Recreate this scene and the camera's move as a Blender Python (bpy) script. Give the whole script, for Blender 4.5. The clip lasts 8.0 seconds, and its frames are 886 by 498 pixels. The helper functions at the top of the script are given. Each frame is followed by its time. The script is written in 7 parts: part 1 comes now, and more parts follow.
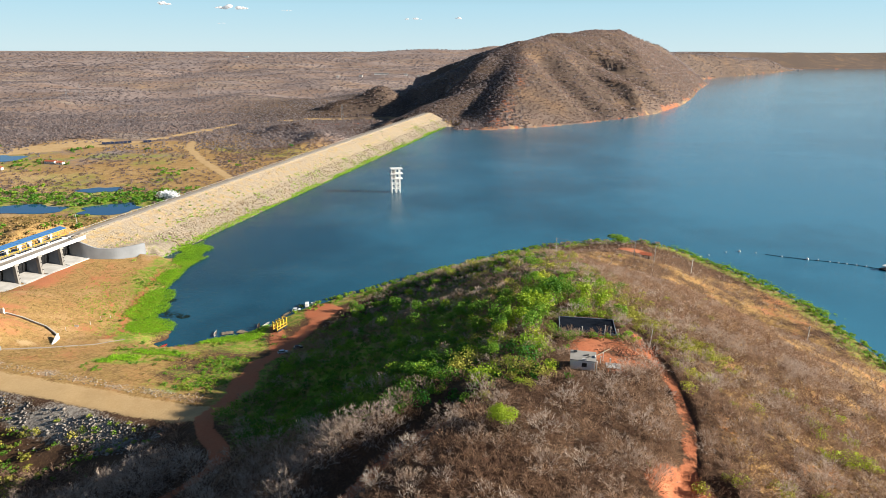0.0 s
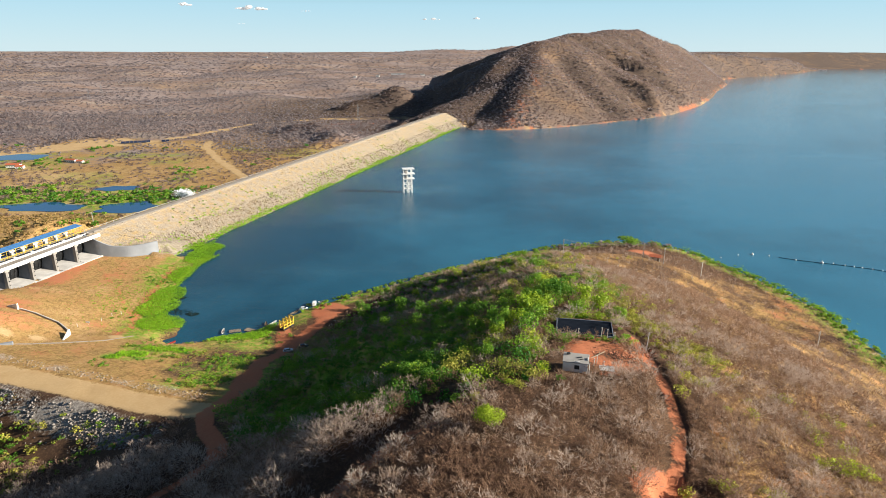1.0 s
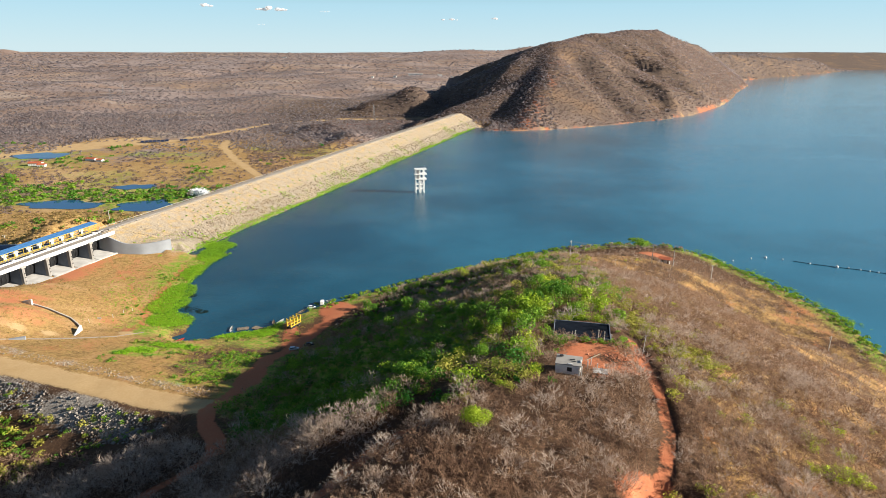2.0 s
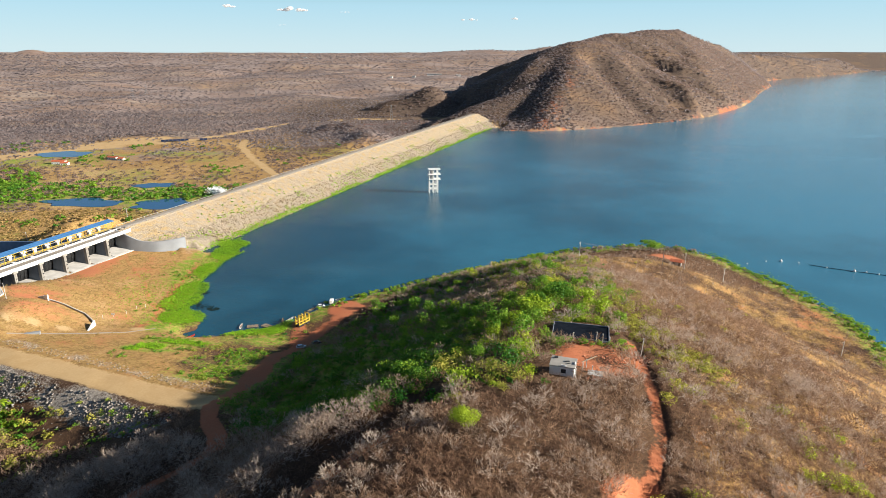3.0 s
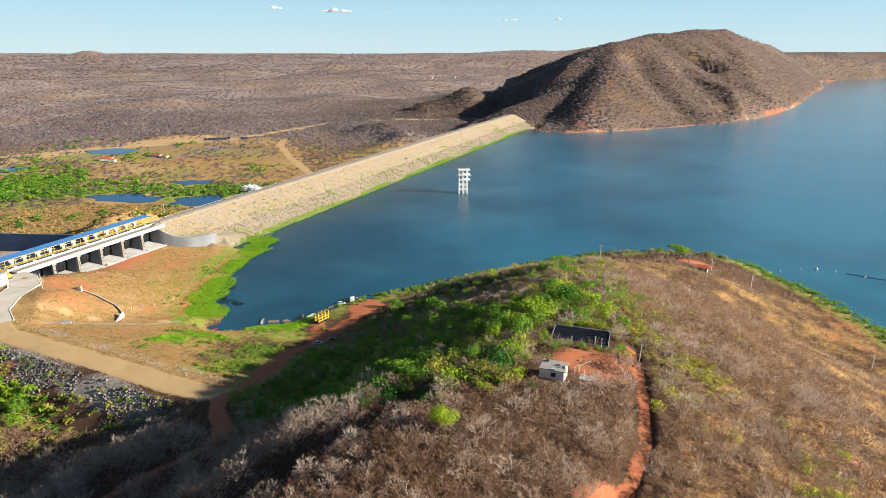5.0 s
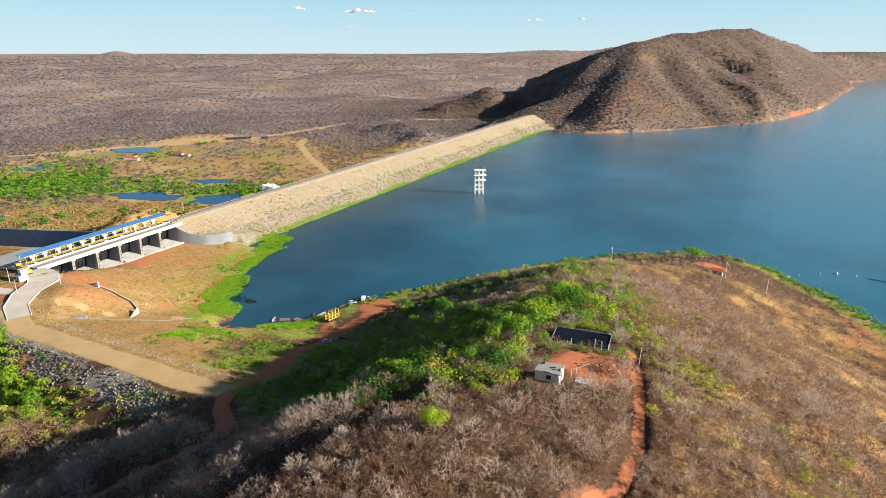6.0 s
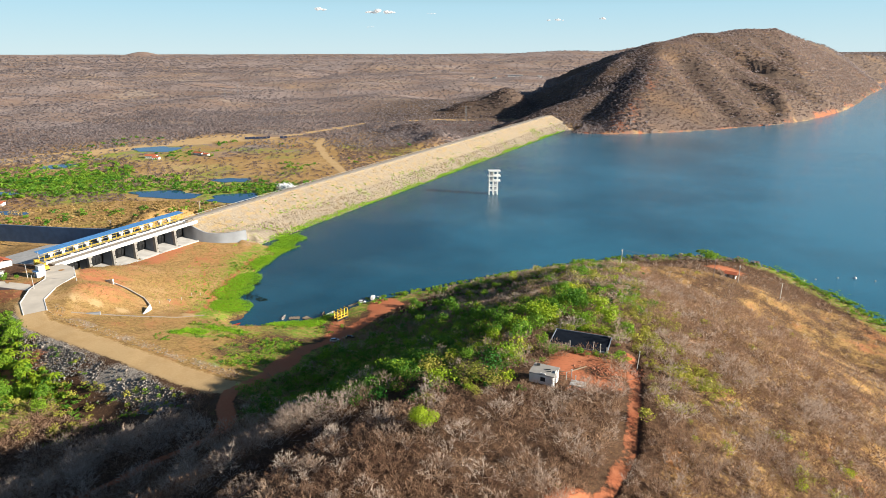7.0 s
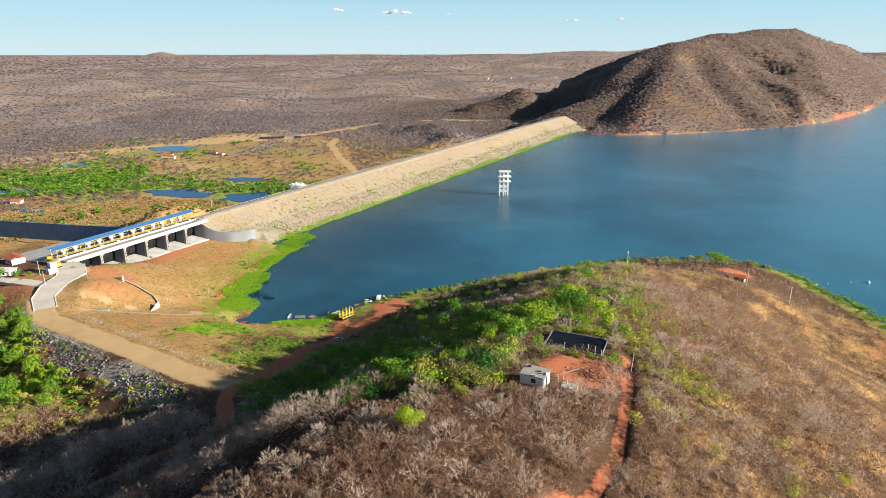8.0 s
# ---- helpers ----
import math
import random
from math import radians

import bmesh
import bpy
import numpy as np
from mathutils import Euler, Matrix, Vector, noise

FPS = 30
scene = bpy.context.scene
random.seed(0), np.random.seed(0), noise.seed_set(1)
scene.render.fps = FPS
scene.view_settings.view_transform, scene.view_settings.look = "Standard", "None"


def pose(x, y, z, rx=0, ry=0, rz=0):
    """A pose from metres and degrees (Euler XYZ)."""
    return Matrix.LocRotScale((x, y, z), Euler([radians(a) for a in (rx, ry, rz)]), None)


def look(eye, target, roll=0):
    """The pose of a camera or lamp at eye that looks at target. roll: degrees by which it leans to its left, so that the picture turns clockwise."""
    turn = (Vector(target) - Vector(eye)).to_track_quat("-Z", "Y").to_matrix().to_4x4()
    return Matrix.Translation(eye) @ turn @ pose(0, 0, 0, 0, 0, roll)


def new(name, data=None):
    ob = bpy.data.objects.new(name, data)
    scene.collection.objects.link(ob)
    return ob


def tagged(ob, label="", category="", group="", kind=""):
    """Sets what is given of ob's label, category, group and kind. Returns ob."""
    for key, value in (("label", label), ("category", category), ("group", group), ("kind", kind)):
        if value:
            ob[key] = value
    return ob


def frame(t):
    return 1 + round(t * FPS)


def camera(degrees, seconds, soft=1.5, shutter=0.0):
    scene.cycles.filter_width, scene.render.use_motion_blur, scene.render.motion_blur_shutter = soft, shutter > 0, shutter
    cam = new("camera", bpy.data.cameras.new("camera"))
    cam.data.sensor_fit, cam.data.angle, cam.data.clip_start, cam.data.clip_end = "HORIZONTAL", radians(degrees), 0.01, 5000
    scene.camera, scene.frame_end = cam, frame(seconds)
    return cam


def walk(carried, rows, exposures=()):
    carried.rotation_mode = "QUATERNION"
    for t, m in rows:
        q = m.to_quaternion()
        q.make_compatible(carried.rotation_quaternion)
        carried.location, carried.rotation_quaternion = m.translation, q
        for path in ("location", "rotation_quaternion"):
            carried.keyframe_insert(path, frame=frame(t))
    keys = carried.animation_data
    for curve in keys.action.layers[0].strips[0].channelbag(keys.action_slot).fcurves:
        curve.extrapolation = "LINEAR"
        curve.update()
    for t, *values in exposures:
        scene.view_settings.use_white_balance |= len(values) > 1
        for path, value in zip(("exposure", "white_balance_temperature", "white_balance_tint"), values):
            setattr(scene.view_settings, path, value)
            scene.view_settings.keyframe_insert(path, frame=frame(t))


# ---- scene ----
cam = camera(71.96, 8.0, soft=0.52)
ROWS = [
    (0.0, 0.00, 0.00, 131.95, 0.00, -18.27, -0.18),
    (0.5, 2.60, -0.09, 132.07, 0.82, -18.27, -0.15),
    (1.0, 5.20, -0.19, 132.19, 1.63, -18.26, -0.13),
    (1.5, 7.80, -0.29, 132.31, 2.44, -18.25, -0.12),
    (3.0, 15.54, -0.55, 132.68, 5.10, -18.23, -0.07),
    (3.5, 18.12, -0.51, 132.75, 6.02, -18.24, -0.02),
    (4.0, 20.71, -0.42, 132.82, 7.03, -18.22, -0.01),
    (4.5, 23.31, -0.26, 132.88, 7.98, -18.20, -0.01),
    (6.0, 31.23, 0.95, 133.06, 10.99, -18.18, 0.07),
    (6.5, 33.77, 1.43, 133.10, 11.96, -18.16, 0.09),
    (7.0, 36.28, 1.93, 133.13, 12.84, -18.15, 0.13),
    (7.5, 38.77, 2.45, 133.16, 13.61, -18.13, 0.15),
    (8.0, 41.27, 2.98, 133.19, 14.34, -18.11, 0.12),
]
walk(cam, [(t, pose(x, y, z, 90 + pitch, roll, yaw)) for t, x, y, z, yaw, pitch, roll in ROWS])

# ---------------------------------------------------------------- sky and sun
SUN_ELEVATION, SUN_AZIMUTH = 20.2, 93.5          # degrees; azimuth clockwise from +y
scene.view_settings.exposure = 1.43
world = bpy.data.worlds.new("sky")
scene.world = world
world.use_nodes = True
wn, wl = world.node_tree.nodes, world.node_tree.links
sky = wn.new("ShaderNodeTexSky")
sky.sky_type = "NISHITA"
sky.sun_disc = False
sky.sun_elevation, sky.sun_rotation = radians(SUN_ELEVATION), radians(SUN_AZIMUTH)
sky.air_density, sky.dust_density, sky.ozone_density = 1.0, 0.0, 3.0
# pale blue haze towards the horizon, the clear sky above it
place = wn.new("ShaderNodeTexCoord")
split = wn.new("ShaderNodeSeparateXYZ")
wl.new(place.outputs["Generated"], split.inputs[0])
height = wn.new("ShaderNodeMapRange")
for k, value in enumerate((0.06, 0.14, 0.90, 0.0)):
    height.inputs[k + 1].default_value = value
wl.new(split.outputs[2], height.inputs[0])
tone = wn.new("ShaderNodeMix")
tone.data_type = "RGBA"
low = wn.new("ShaderNodeMix")
low.data_type = "RGBA"
low.inputs[6].default_value, low.inputs[7].default_value = (6.4, 8.5, 9.35, 1), (4.3, 7.5, 9.3, 1)
rise = wn.new("ShaderNodeMapRange")
for k, value in enumerate((0.0, 0.085, 0.0, 1.0)):
    rise.inputs[k + 1].default_value = value
wl.new(split.outputs[2], rise.inputs[0])
wl.new(rise.outputs[0], low.inputs[0])
wl.new(low.outputs[2], tone.inputs[7])
wl.new(height.outputs[0], tone.inputs[0])
wl.new(sky.outputs["Color"], tone.inputs[6])
wl.new(tone.outputs[2], wn["Background"].inputs["Color"])
wn["Background"].inputs["Strength"].default_value = 0.0365
sun = new("sun", bpy.data.lights.new("sun", "SUN"))
sun.data.energy, sun.data.angle, sun.data.color = 5.0, radians(0.55), (1.0, 0.925, 0.80)
e, a = radians(SUN_ELEVATION), radians(SUN_AZIMUTH)
sun.matrix_world = look((0, 0, 400), (-400 * math.cos(e) * math.sin(a), -400 * math.cos(e) * math.cos(a), 400 - 400 * math.sin(e)))

# ---------------------------------------------------------------- helpers for meshes and materials
def finish(name, bm, material, smooth=False):
    me = bpy.data.meshes.new(name)
    bm.to_mesh(me)
    bm.free()
    for m in material if isinstance(material, (list, tuple)) else (material,):
        me.materials.append(m)
    if smooth:
        me.shade_smooth()
    return me


def part(name, bm, material, parent, label="", smooth=False):
    ob = new(name, finish(name, bm, material, smooth))
    ob.parent = parent
    return tagged(ob, label)


def thing(name, x, y, z, rz=0.0, label="", category="", group="", kind=""):
    ob = new(name)
    ob.matrix_world = pose(x, y, z, 0, 0, rz)
    ob.empty_display_size = 0.5
    return tagged(ob, label, category, group, kind)


def solid(name, bm, material, label="", category="", group="", kind="", smooth=False, m=None):
    ob = new(name, finish(name, bm, material, smooth))
    if m is not None:
        ob.matrix_world = m
    return tagged(ob, label, category, group, kind)


def box(bm, cx, cy, cz, sx, sy, sz, rz=0.0, bevel=0.0, rx=0.0, ry=0.0):
    m = pose(cx, cy, cz, rx, ry, rz) @ Matrix.Diagonal((sx, sy, sz, 1))
    made = bmesh.ops.create_cube(bm, size=1, matrix=m)
    if bevel:
        edges = list({e for v in made["verts"] for e in v.link_edges})
        bmesh.ops.bevel(bm, geom=edges, offset=bevel, segments=1, affect="EDGES")
    return bm


def rod(bm, p, q, r0, r1=None, seg=6, cap=True):
    """A tapered rod from p to q."""
    r1 = r0 if r1 is None else r1
    p, q = Vector(p), Vector(q)
    turn = (q - p).to_track_quat("Z", "Y").to_matrix()
    rings = []
    for c, r in ((p, r0), (q, r1)):
        rings.append([bm.verts.new(c + turn @ Vector((r * math.cos(2 * math.pi * k / seg), r * math.sin(2 * math.pi * k / seg), 0))) for k in range(seg)])
    for k in range(seg):
        bm.faces.new((rings[0][k], rings[0][(k + 1) % seg], rings[1][(k + 1) % seg], rings[1][k]))
    if cap:
        bm.faces.new(rings[0][::-1])
        bm.faces.new(rings[1])
    return bm


def slab(bm, outline, z0, z1):
    """An upright solid over an outline of (x, y); z0 and z1 are numbers or one for each corner."""
    n = len(outline)
    lo = z0 if isinstance(z0, (list, tuple)) else [z0] * n
    hi = z1 if isinstance(z1, (list, tuple)) else [z1] * n
    a = [bm.verts.new((x, y, z)) for (x, y), z in zip(outline, lo)]
    b = [bm.verts.new((x, y, z)) for (x, y), z in zip(outline, hi)]
    bm.faces.new(a[::-1])
    bm.faces.new(b)
    for k in range(n):
        bm.faces.new((a[k], a[(k + 1) % n], b[(k + 1) % n], b[k]))
    bmesh.ops.recalc_face_normals(bm, faces=bm.faces[:])
    return bm


def wall_along(bm, line, width, height, foot=0.0):
    """A wall of even width along points (x, y, z of its top)."""
    left, right = [], []
    for i, p in enumerate(line):
        q, r = line[max(i - 1, 0)], line[min(i + 1, len(line) - 1)]
        d = Vector((r[0] - q[0], r[1] - q[1])).normalized()
        left.append((p[0] - d.y * width / 2, p[1] + d.x * width / 2))
        right.append((p[0] + d.y * width / 2, p[1] - d.x * width / 2))
    vs = []
    for (lx, ly), (qx, qy), p in zip(left, right, line):
        hgt = height if not isinstance(height, (list, tuple)) else height[line.index(p)]
        vs.append([bm.verts.new(c) for c in ((lx, ly, p[2] - hgt), (lx, ly, p[2]), (qx, qy, p[2]), (qx, qy, p[2] - hgt))])
    for s, t in zip(vs[:-1], vs[1:]):
        for k in range(4):
            bm.faces.new((s[k], s[(k + 1) % 4], t[(k + 1) % 4], t[k]))
    bm.faces.new(vs[0][::-1])
    bm.faces.new(vs[-1])
    bmesh.ops.recalc_face_normals(bm, faces=bm.faces[:])
    return bm


def mesh_object(name, verts, faces_flat, counts, material, smooth=False, colours=None):
    """One object from numpy arrays; colours: named colour layers, a value for each vertex."""
    me = bpy.data.meshes.new(name)
    me.vertices.add(len(verts))
    me.vertices.foreach_set("co", np.ascontiguousarray(verts, dtype=np.float32).ravel())
    me.loops.add(len(faces_flat))
    me.loops.foreach_set("vertex_index", np.ascontiguousarray(faces_flat, dtype=np.int32))
    me.polygons.add(len(counts))
    starts = np.concatenate(([0], np.cumsum(counts)[:-1]))
    me.polygons.foreach_set("loop_start", starts.astype(np.int32))
    me.update(calc_edges=True)
    for key, values in (colours or {}).items():
        layer = me.attributes.new(key, "FLOAT_COLOR", "POINT")
        layer.data.foreach_set("color", np.ascontiguousarray(values, dtype=np.float32).ravel())
    me.materials.append(material)
    if smooth:
        me.shade_smooth()
    return new(name, me)


class Paint:
    """A node material in the making."""

    def __init__(self, name, rough=0.8, metal=0.0, specular=0.3):
        self.material = bpy.data.materials.new(name)
        self.material.use_nodes = True
        self.tree = self.material.node_tree
        self.bsdf = self.tree.nodes["Principled BSDF"]
        self.set("Roughness", rough)
        self.set("Metallic", metal)
        self.set("Specular IOR Level", specular)
        self.where = self.node("ShaderNodeTexCoord").outputs["Object"]

    def node(self, kind, **inputs):
        n = self.tree.nodes.new(kind)
        for key, value in inputs.items():
            self.plug(n.inputs[key.replace("_", " ")], value)
        return n

    def plug(self, socket, value):
        if isinstance(value, bpy.types.NodeSocket):
            self.tree.links.new(value, socket)
        elif isinstance(value, (tuple, list)) and len(value) == 3 and socket.type == "RGBA":
            socket.default_value = (*value, 1)
        else:
            socket.default_value = value

    def set(self, key, value):
        self.plug(self.bsdf.inputs[key], value)

    def noise(self, scale, detail=3.0, rough=0.55, where=None):
        return self.node("ShaderNodeTexNoise", Vector=where or self.where, Scale=scale, Detail=detail, Roughness=rough).outputs["Fac"]

    def ramp(self, value, lo, hi, a=0.0, b=1.0):
        n = self.node("ShaderNodeMapRange")
        for k, v in enumerate((value, lo, hi, a, b)):
            self.plug(n.inputs[k], v)
        return n.outputs[0]

    def mix(self, amount, a, b, how="MIX"):
        n = self.tree.nodes.new("ShaderNodeMix")
        n.data_type, n.blend_type = "RGBA", how
        self.plug(n.inputs[0], amount)
        self.plug(n.inputs[6], a)
        self.plug(n.inputs[7], b)
        return n.outputs[2]

    def maths(self, how, a, b=0.0):
        n = self.tree.nodes.new("ShaderNodeMath")
        n.operation = how
        self.plug(n.inputs[0], a)
        self.plug(n.inputs[1], b)
        return n.outputs[0]

    def layer(self, name):
        n = self.tree.nodes.new("ShaderNodeAttribute")
        n.attribute_name = name
        s = self.tree.nodes.new("ShaderNodeSeparateColor")
        self.tree.links.new(n.outputs["Color"], s.inputs[0])
        return n.outputs["Color"], s.outputs[0], s.outputs[1], s.outputs[2], n.outputs["Alpha"]

    def stretched(self, sx, sy, sz):
        return self.node("ShaderNodeMapping", Vector=self.where, Scale=(sx, sy, sz)).outputs[0]

    def bump(self, height, strength=0.5, distance=0.1):
        n = self.node("ShaderNodeBump", Height=height, Strength=strength, Distance=distance)
        self.set("Normal", n.outputs[0])

    def done(self, colour=None):
        if colour is not None:
            self.set("Base Color", colour)
        return self.material


def worn(name, colour, dark=0.7, scale=0.6, rough=0.8, metal=0.0, fine=6.0, bump=0.15, stain=(0.20, 0.15, 0.11), stains=0.25, specular=0.3):
    """A plain painted, cast or metal surface with stains at two scales."""
    p = Paint(name, rough, metal, specular)
    spread = p.node("ShaderNodeObjectInfo").outputs["Random"]
    c = p.mix(p.ramp(p.noise(scale, 4), 0.35, 0.7), tuple(v * dark for v in colour), colour)
    c = p.mix(p.ramp(p.noise(scale * 0.37, 5, 0.7), 0.55, 0.75, 0, stains), c, stain)
    c = p.mix(0.12, c, p.mix(spread, (0.25, 0.25, 0.25), (1, 1, 1)), "MULTIPLY")
    grain = p.noise(fine, 4, 0.65)
    c = p.mix(p.ramp(grain, 0.3, 0.7, 0.0, 0.3), c, tuple(v * 0.75 for v in colour))
    if bump:
        p.bump(grain, bump, 0.05)
    return p.done(c)

# ---------------------------------------------------------------- materials
def make_ground():
    """Soil and leaf litter; the layers say where red earth, sand, grass and stone lie."""
    p = Paint("ground_soil", 0.95, specular=0.1)
    _, red, sand, grass, stone = p.layer("cover")
    big, mid, small = p.noise(0.012, 5, 0.6), p.noise(0.11, 4, 0.6), p.noise(1.3, 5, 0.7)
    # leaf litter, its browns darkened for the shade between shrubs
    litter = p.mix(p.ramp(mid, 0.35, 0.65), (0.052, 0.027, 0.017), (0.110, 0.058, 0.032))
    litter = p.mix(p.ramp(big, 0.42, 0.62), litter, (0.092, 0.055, 0.034))
    litter = p.mix(p.ramp(small, 0.5, 0.78, 0, 0.45), litter, (0.330, 0.180, 0.080))
    edge = p.maths("ADD", p.ramp(mid, 0.3, 0.7, -0.18, 0.18), p.ramp(small, 0.3, 0.7, -0.2, 0.2))

    def lay(under, amount, colour):
        return p.mix(p.ramp(p.maths("ADD", amount, edge), 0.35, 0.65), under, colour)

    turf = p.mix(p.ramp(small, 0.35, 0.7), (0.095, 0.180, 0.018), (0.230, 0.330, 0.036))
    turf = p.mix(p.ramp(p.noise(0.3, 4, 0.7), 0.45, 0.62), turf, (0.350, 0.250, 0.085))
    earth = p.mix(p.ramp(small, 0.25, 0.8), (0.380, 0.112, 0.053), (0.470, 0.165, 0.080))
    earth = p.mix(p.ramp(mid, 0.35, 0.75, 0, 0.7), earth, (0.360, 0.155, 0.080))
    pale = p.mix(p.ramp(small, 0.25, 0.85), (0.400, 0.268, 0.132), (0.500, 0.350, 0.180))
    pale = p.mix(p.ramp(mid, 0.45, 0.7, 0, 0.7), pale, (0.370, 0.235, 0.105))
    rock = p.mix(p.ramp(small, 0.35, 0.65), (0.140, 0.116, 0.096), (0.420, 0.372, 0.318))
    fleck = p.ramp(p.noise(0.30, 5, 0.75), 0.42, 0.62, 0, 0.85)
    wide = p.noise(0.0045, 4, 0.6, p.stretched(0.6, 1.7, 1.0))
    # plain scrub tone, with the mauve grey of distance haze mixed in
    scrub = p.mix(p.ramp(mid, 0.35, 0.65), (0.240, 0.186, 0.168), (0.335, 0.275, 0.255))
    scrub = p.mix(fleck, scrub, (0.170, 0.128, 0.110))
    scrub = p.mix(p.ramp(wide, 0.42, 0.58, 0, 0.75), scrub, (0.200, 0.125, 0.085))
    scrub = p.mix(p.ramp(wide, 0.56, 0.66, 0, 0.7), scrub, (0.330, 0.272, 0.224))
    slope = p.mix(p.ramp(mid, 0.35, 0.65), (0.100, 0.070, 0.053), (0.170, 0.120, 0.090))
    slope = p.mix(fleck, slope, (0.075, 0.056, 0.046))
    slope = p.mix(p.ramp(big, 0.52, 0.66, 0, 0.5), slope, (0.220, 0.136, 0.076))
    scrub = p.mix(p.layer("growth")[2], scrub, slope)
    c = p.mix(p.layer("growth")[1], litter, scrub)
    hay = p.mix(p.ramp(small, 0.3, 0.75), (0.255, 0.155, 0.055), (0.430, 0.285, 0.112))
    hay = p.mix(p.ramp(p.noise(0.45, 5, 0.75), 0.45, 0.62, 0, 0.8), hay, (0.185, 0.104, 0.042))
    hay = p.mix(p.ramp(mid, 0.45, 0.7, 0, 0.5), hay, (0.420, 0.215, 0.088))
    c = lay(c, p.layer("growth")[3], hay)
    c = lay(c, grass, turf)
    c = lay(c, stone, rock)
    c = lay(c, sand, pale)
    c = lay(c, red, earth)
    p.bump(p.maths("MULTIPLY", p.maths("ADD", small, p.noise(5.0, 4, 0.7)), p.ramp(p.maths("MAXIMUM", sand, red), 0.3, 0.8, 1.0, 0.3)), 0.5, 0.4)
    return p.done(c)


def make_water(name, deep, tint, rough, wave):
    p = Paint(name, rough, specular=0.5)
    p.set("IOR", 1.33)
    # lighter towards +x: sheen of the open lake put into the colour
    open_sheen = p.ramp(p.node("ShaderNodeSeparateXYZ", Vector=p.where).outputs[0], -170, 300, -0.22, 0.26)
    c = p.mix(p.ramp(p.maths("ADD", p.noise(0.004, 4, 0.6), open_sheen), 0.3, 0.7), deep, tint)
    a = p.noise(0.35, 3, 0.6, p.stretched(1.0, 1.6, 1.0))
    b = p.noise(1.1, 4, 0.7, p.stretched(1.3, 1.0, 1.0))
    calm = p.ramp(p.noise(0.006, 3, 0.5, p.stretched(0.5, 2.2, 1.0)), 0.35, 0.65, 0.65, 1.0)
    gust = p.ramp(p.noise(0.02, 4, 0.6, p.stretched(0.35, 2.6, 1.0)), 0.40, 0.62, rough * 0.8, rough * 1.25)
    p.set("Roughness", gust)
    p.bump(p.maths("MULTIPLY", p.maths("ADD", a, b), calm), wave, 0.2)
    return p.done(c)


def make_twigs(name, a, b, c, glow=0.2):
    p = Paint(name, 0.9, specular=0.15)
    _, hue, value, _, _ = p.layer("tint")
    col = p.mix(hue, a, b)
    col = p.mix(p.ramp(value, 0.55, 1.0), col, c)
    col = p.mix(p.ramp(p.noise(0.9, 3), 0.3, 0.7, 0.0, 0.45), col, tuple(v * 0.55 for v in a))
    return thin(p, col, glow, col)


def thin(p, col, glow, warm):
    """Lets part of the light through thin growth."""
    p.set("Base Color", col)
    trans = p.node("ShaderNodeBsdfTranslucent", Color=warm)
    blend = p.node("ShaderNodeMixShader")
    blend.inputs[0].default_value = glow
    p.tree.links.new(p.bsdf.outputs[0], blend.inputs[1])
    p.tree.links.new(trans.outputs[0], blend.inputs[2])
    p.tree.links.new(blend.outputs[0], p.tree.nodes["Material Output"].inputs["Surface"])
    return p.material


def make_leaves(name, a, b, c, glow=0.35):
    """Leaves that let some light through."""
    p = Paint(name, 0.6, specular=0.25)
    _, hue, value, _, _ = p.layer("tint")
    col = p.mix(hue, a, b)
    col = p.mix(p.ramp(value, 0.6, 1.0), col, c)
    leafy = p.tree.nodes.new("ShaderNodeNewGeometry").outputs["Random Per Island"]
    col = p.mix(p.ramp(leafy, 0.0, 1.0, 0.0, 0.30), col, tuple(v * 0.5 for v in a))
    return thin(p, col, glow, p.mix(0.5, col, (0.16, 0.31, 0.03)))


def make_stone(name, a, b, dirt):
    p = Paint(name, 0.9, specular=0.2)
    chance = p.tree.nodes.new("ShaderNodeNewGeometry").outputs["Random Per Island"]
    c = p.mix(chance, a, b)
    c = p.mix(p.ramp(p.noise(0.05, 4, 0.6), 0.4, 0.65, 0, 0.6), c, dirt)
    grain = p.noise(3.5, 5, 0.7)
    c = p.mix(p.ramp(grain, 0.3, 0.7, 0.0, 0.4), c, tuple(v * 0.6 for v in a))
    p.bump(grain, 0.4, 0.08)
    return p.done(c)


GROUND = make_ground()
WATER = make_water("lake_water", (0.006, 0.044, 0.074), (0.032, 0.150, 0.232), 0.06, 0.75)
POND = make_water("pond_water", (0.010, 0.060, 0.140), (0.014, 0.070, 0.160), 0.06, 0.05)
TWIGS = make_twigs("bare_twigs", (0.215, 0.125, 0.080), (0.490, 0.330, 0.220), (0.610, 0.505, 0.420), 0.25)
# far twigs: bluish grey of haze put into the base colours
HAZE_TWIGS = make_twigs("far_haze_twigs", (0.305, 0.250, 0.240), (0.390, 0.345, 0.345), (0.435, 0.400, 0.408), 0.70)
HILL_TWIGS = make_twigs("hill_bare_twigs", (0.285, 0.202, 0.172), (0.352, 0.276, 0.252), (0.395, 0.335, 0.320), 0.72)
BUSH = make_leaves("bush_leaves", (0.030, 0.165, 0.020), (0.285, 0.430, 0.032), (0.420, 0.420, 0.060), 0.48)
OLIVE = make_leaves("olive_leaves", (0.370, 0.340, 0.065), (0.500, 0.430, 0.070), (0.520, 0.440, 0.085), 0.42)
LIME = make_leaves("lime_leaves", (0.310, 0.430, 0.024), (0.520, 0.560, 0.034), (0.580, 0.520, 0.045), 0.42)
GRASS = make_leaves("reed_leaves", (0.200, 0.420, 0.016), (0.330, 0.560, 0.024), (0.460, 0.400, 0.110), 0.4)
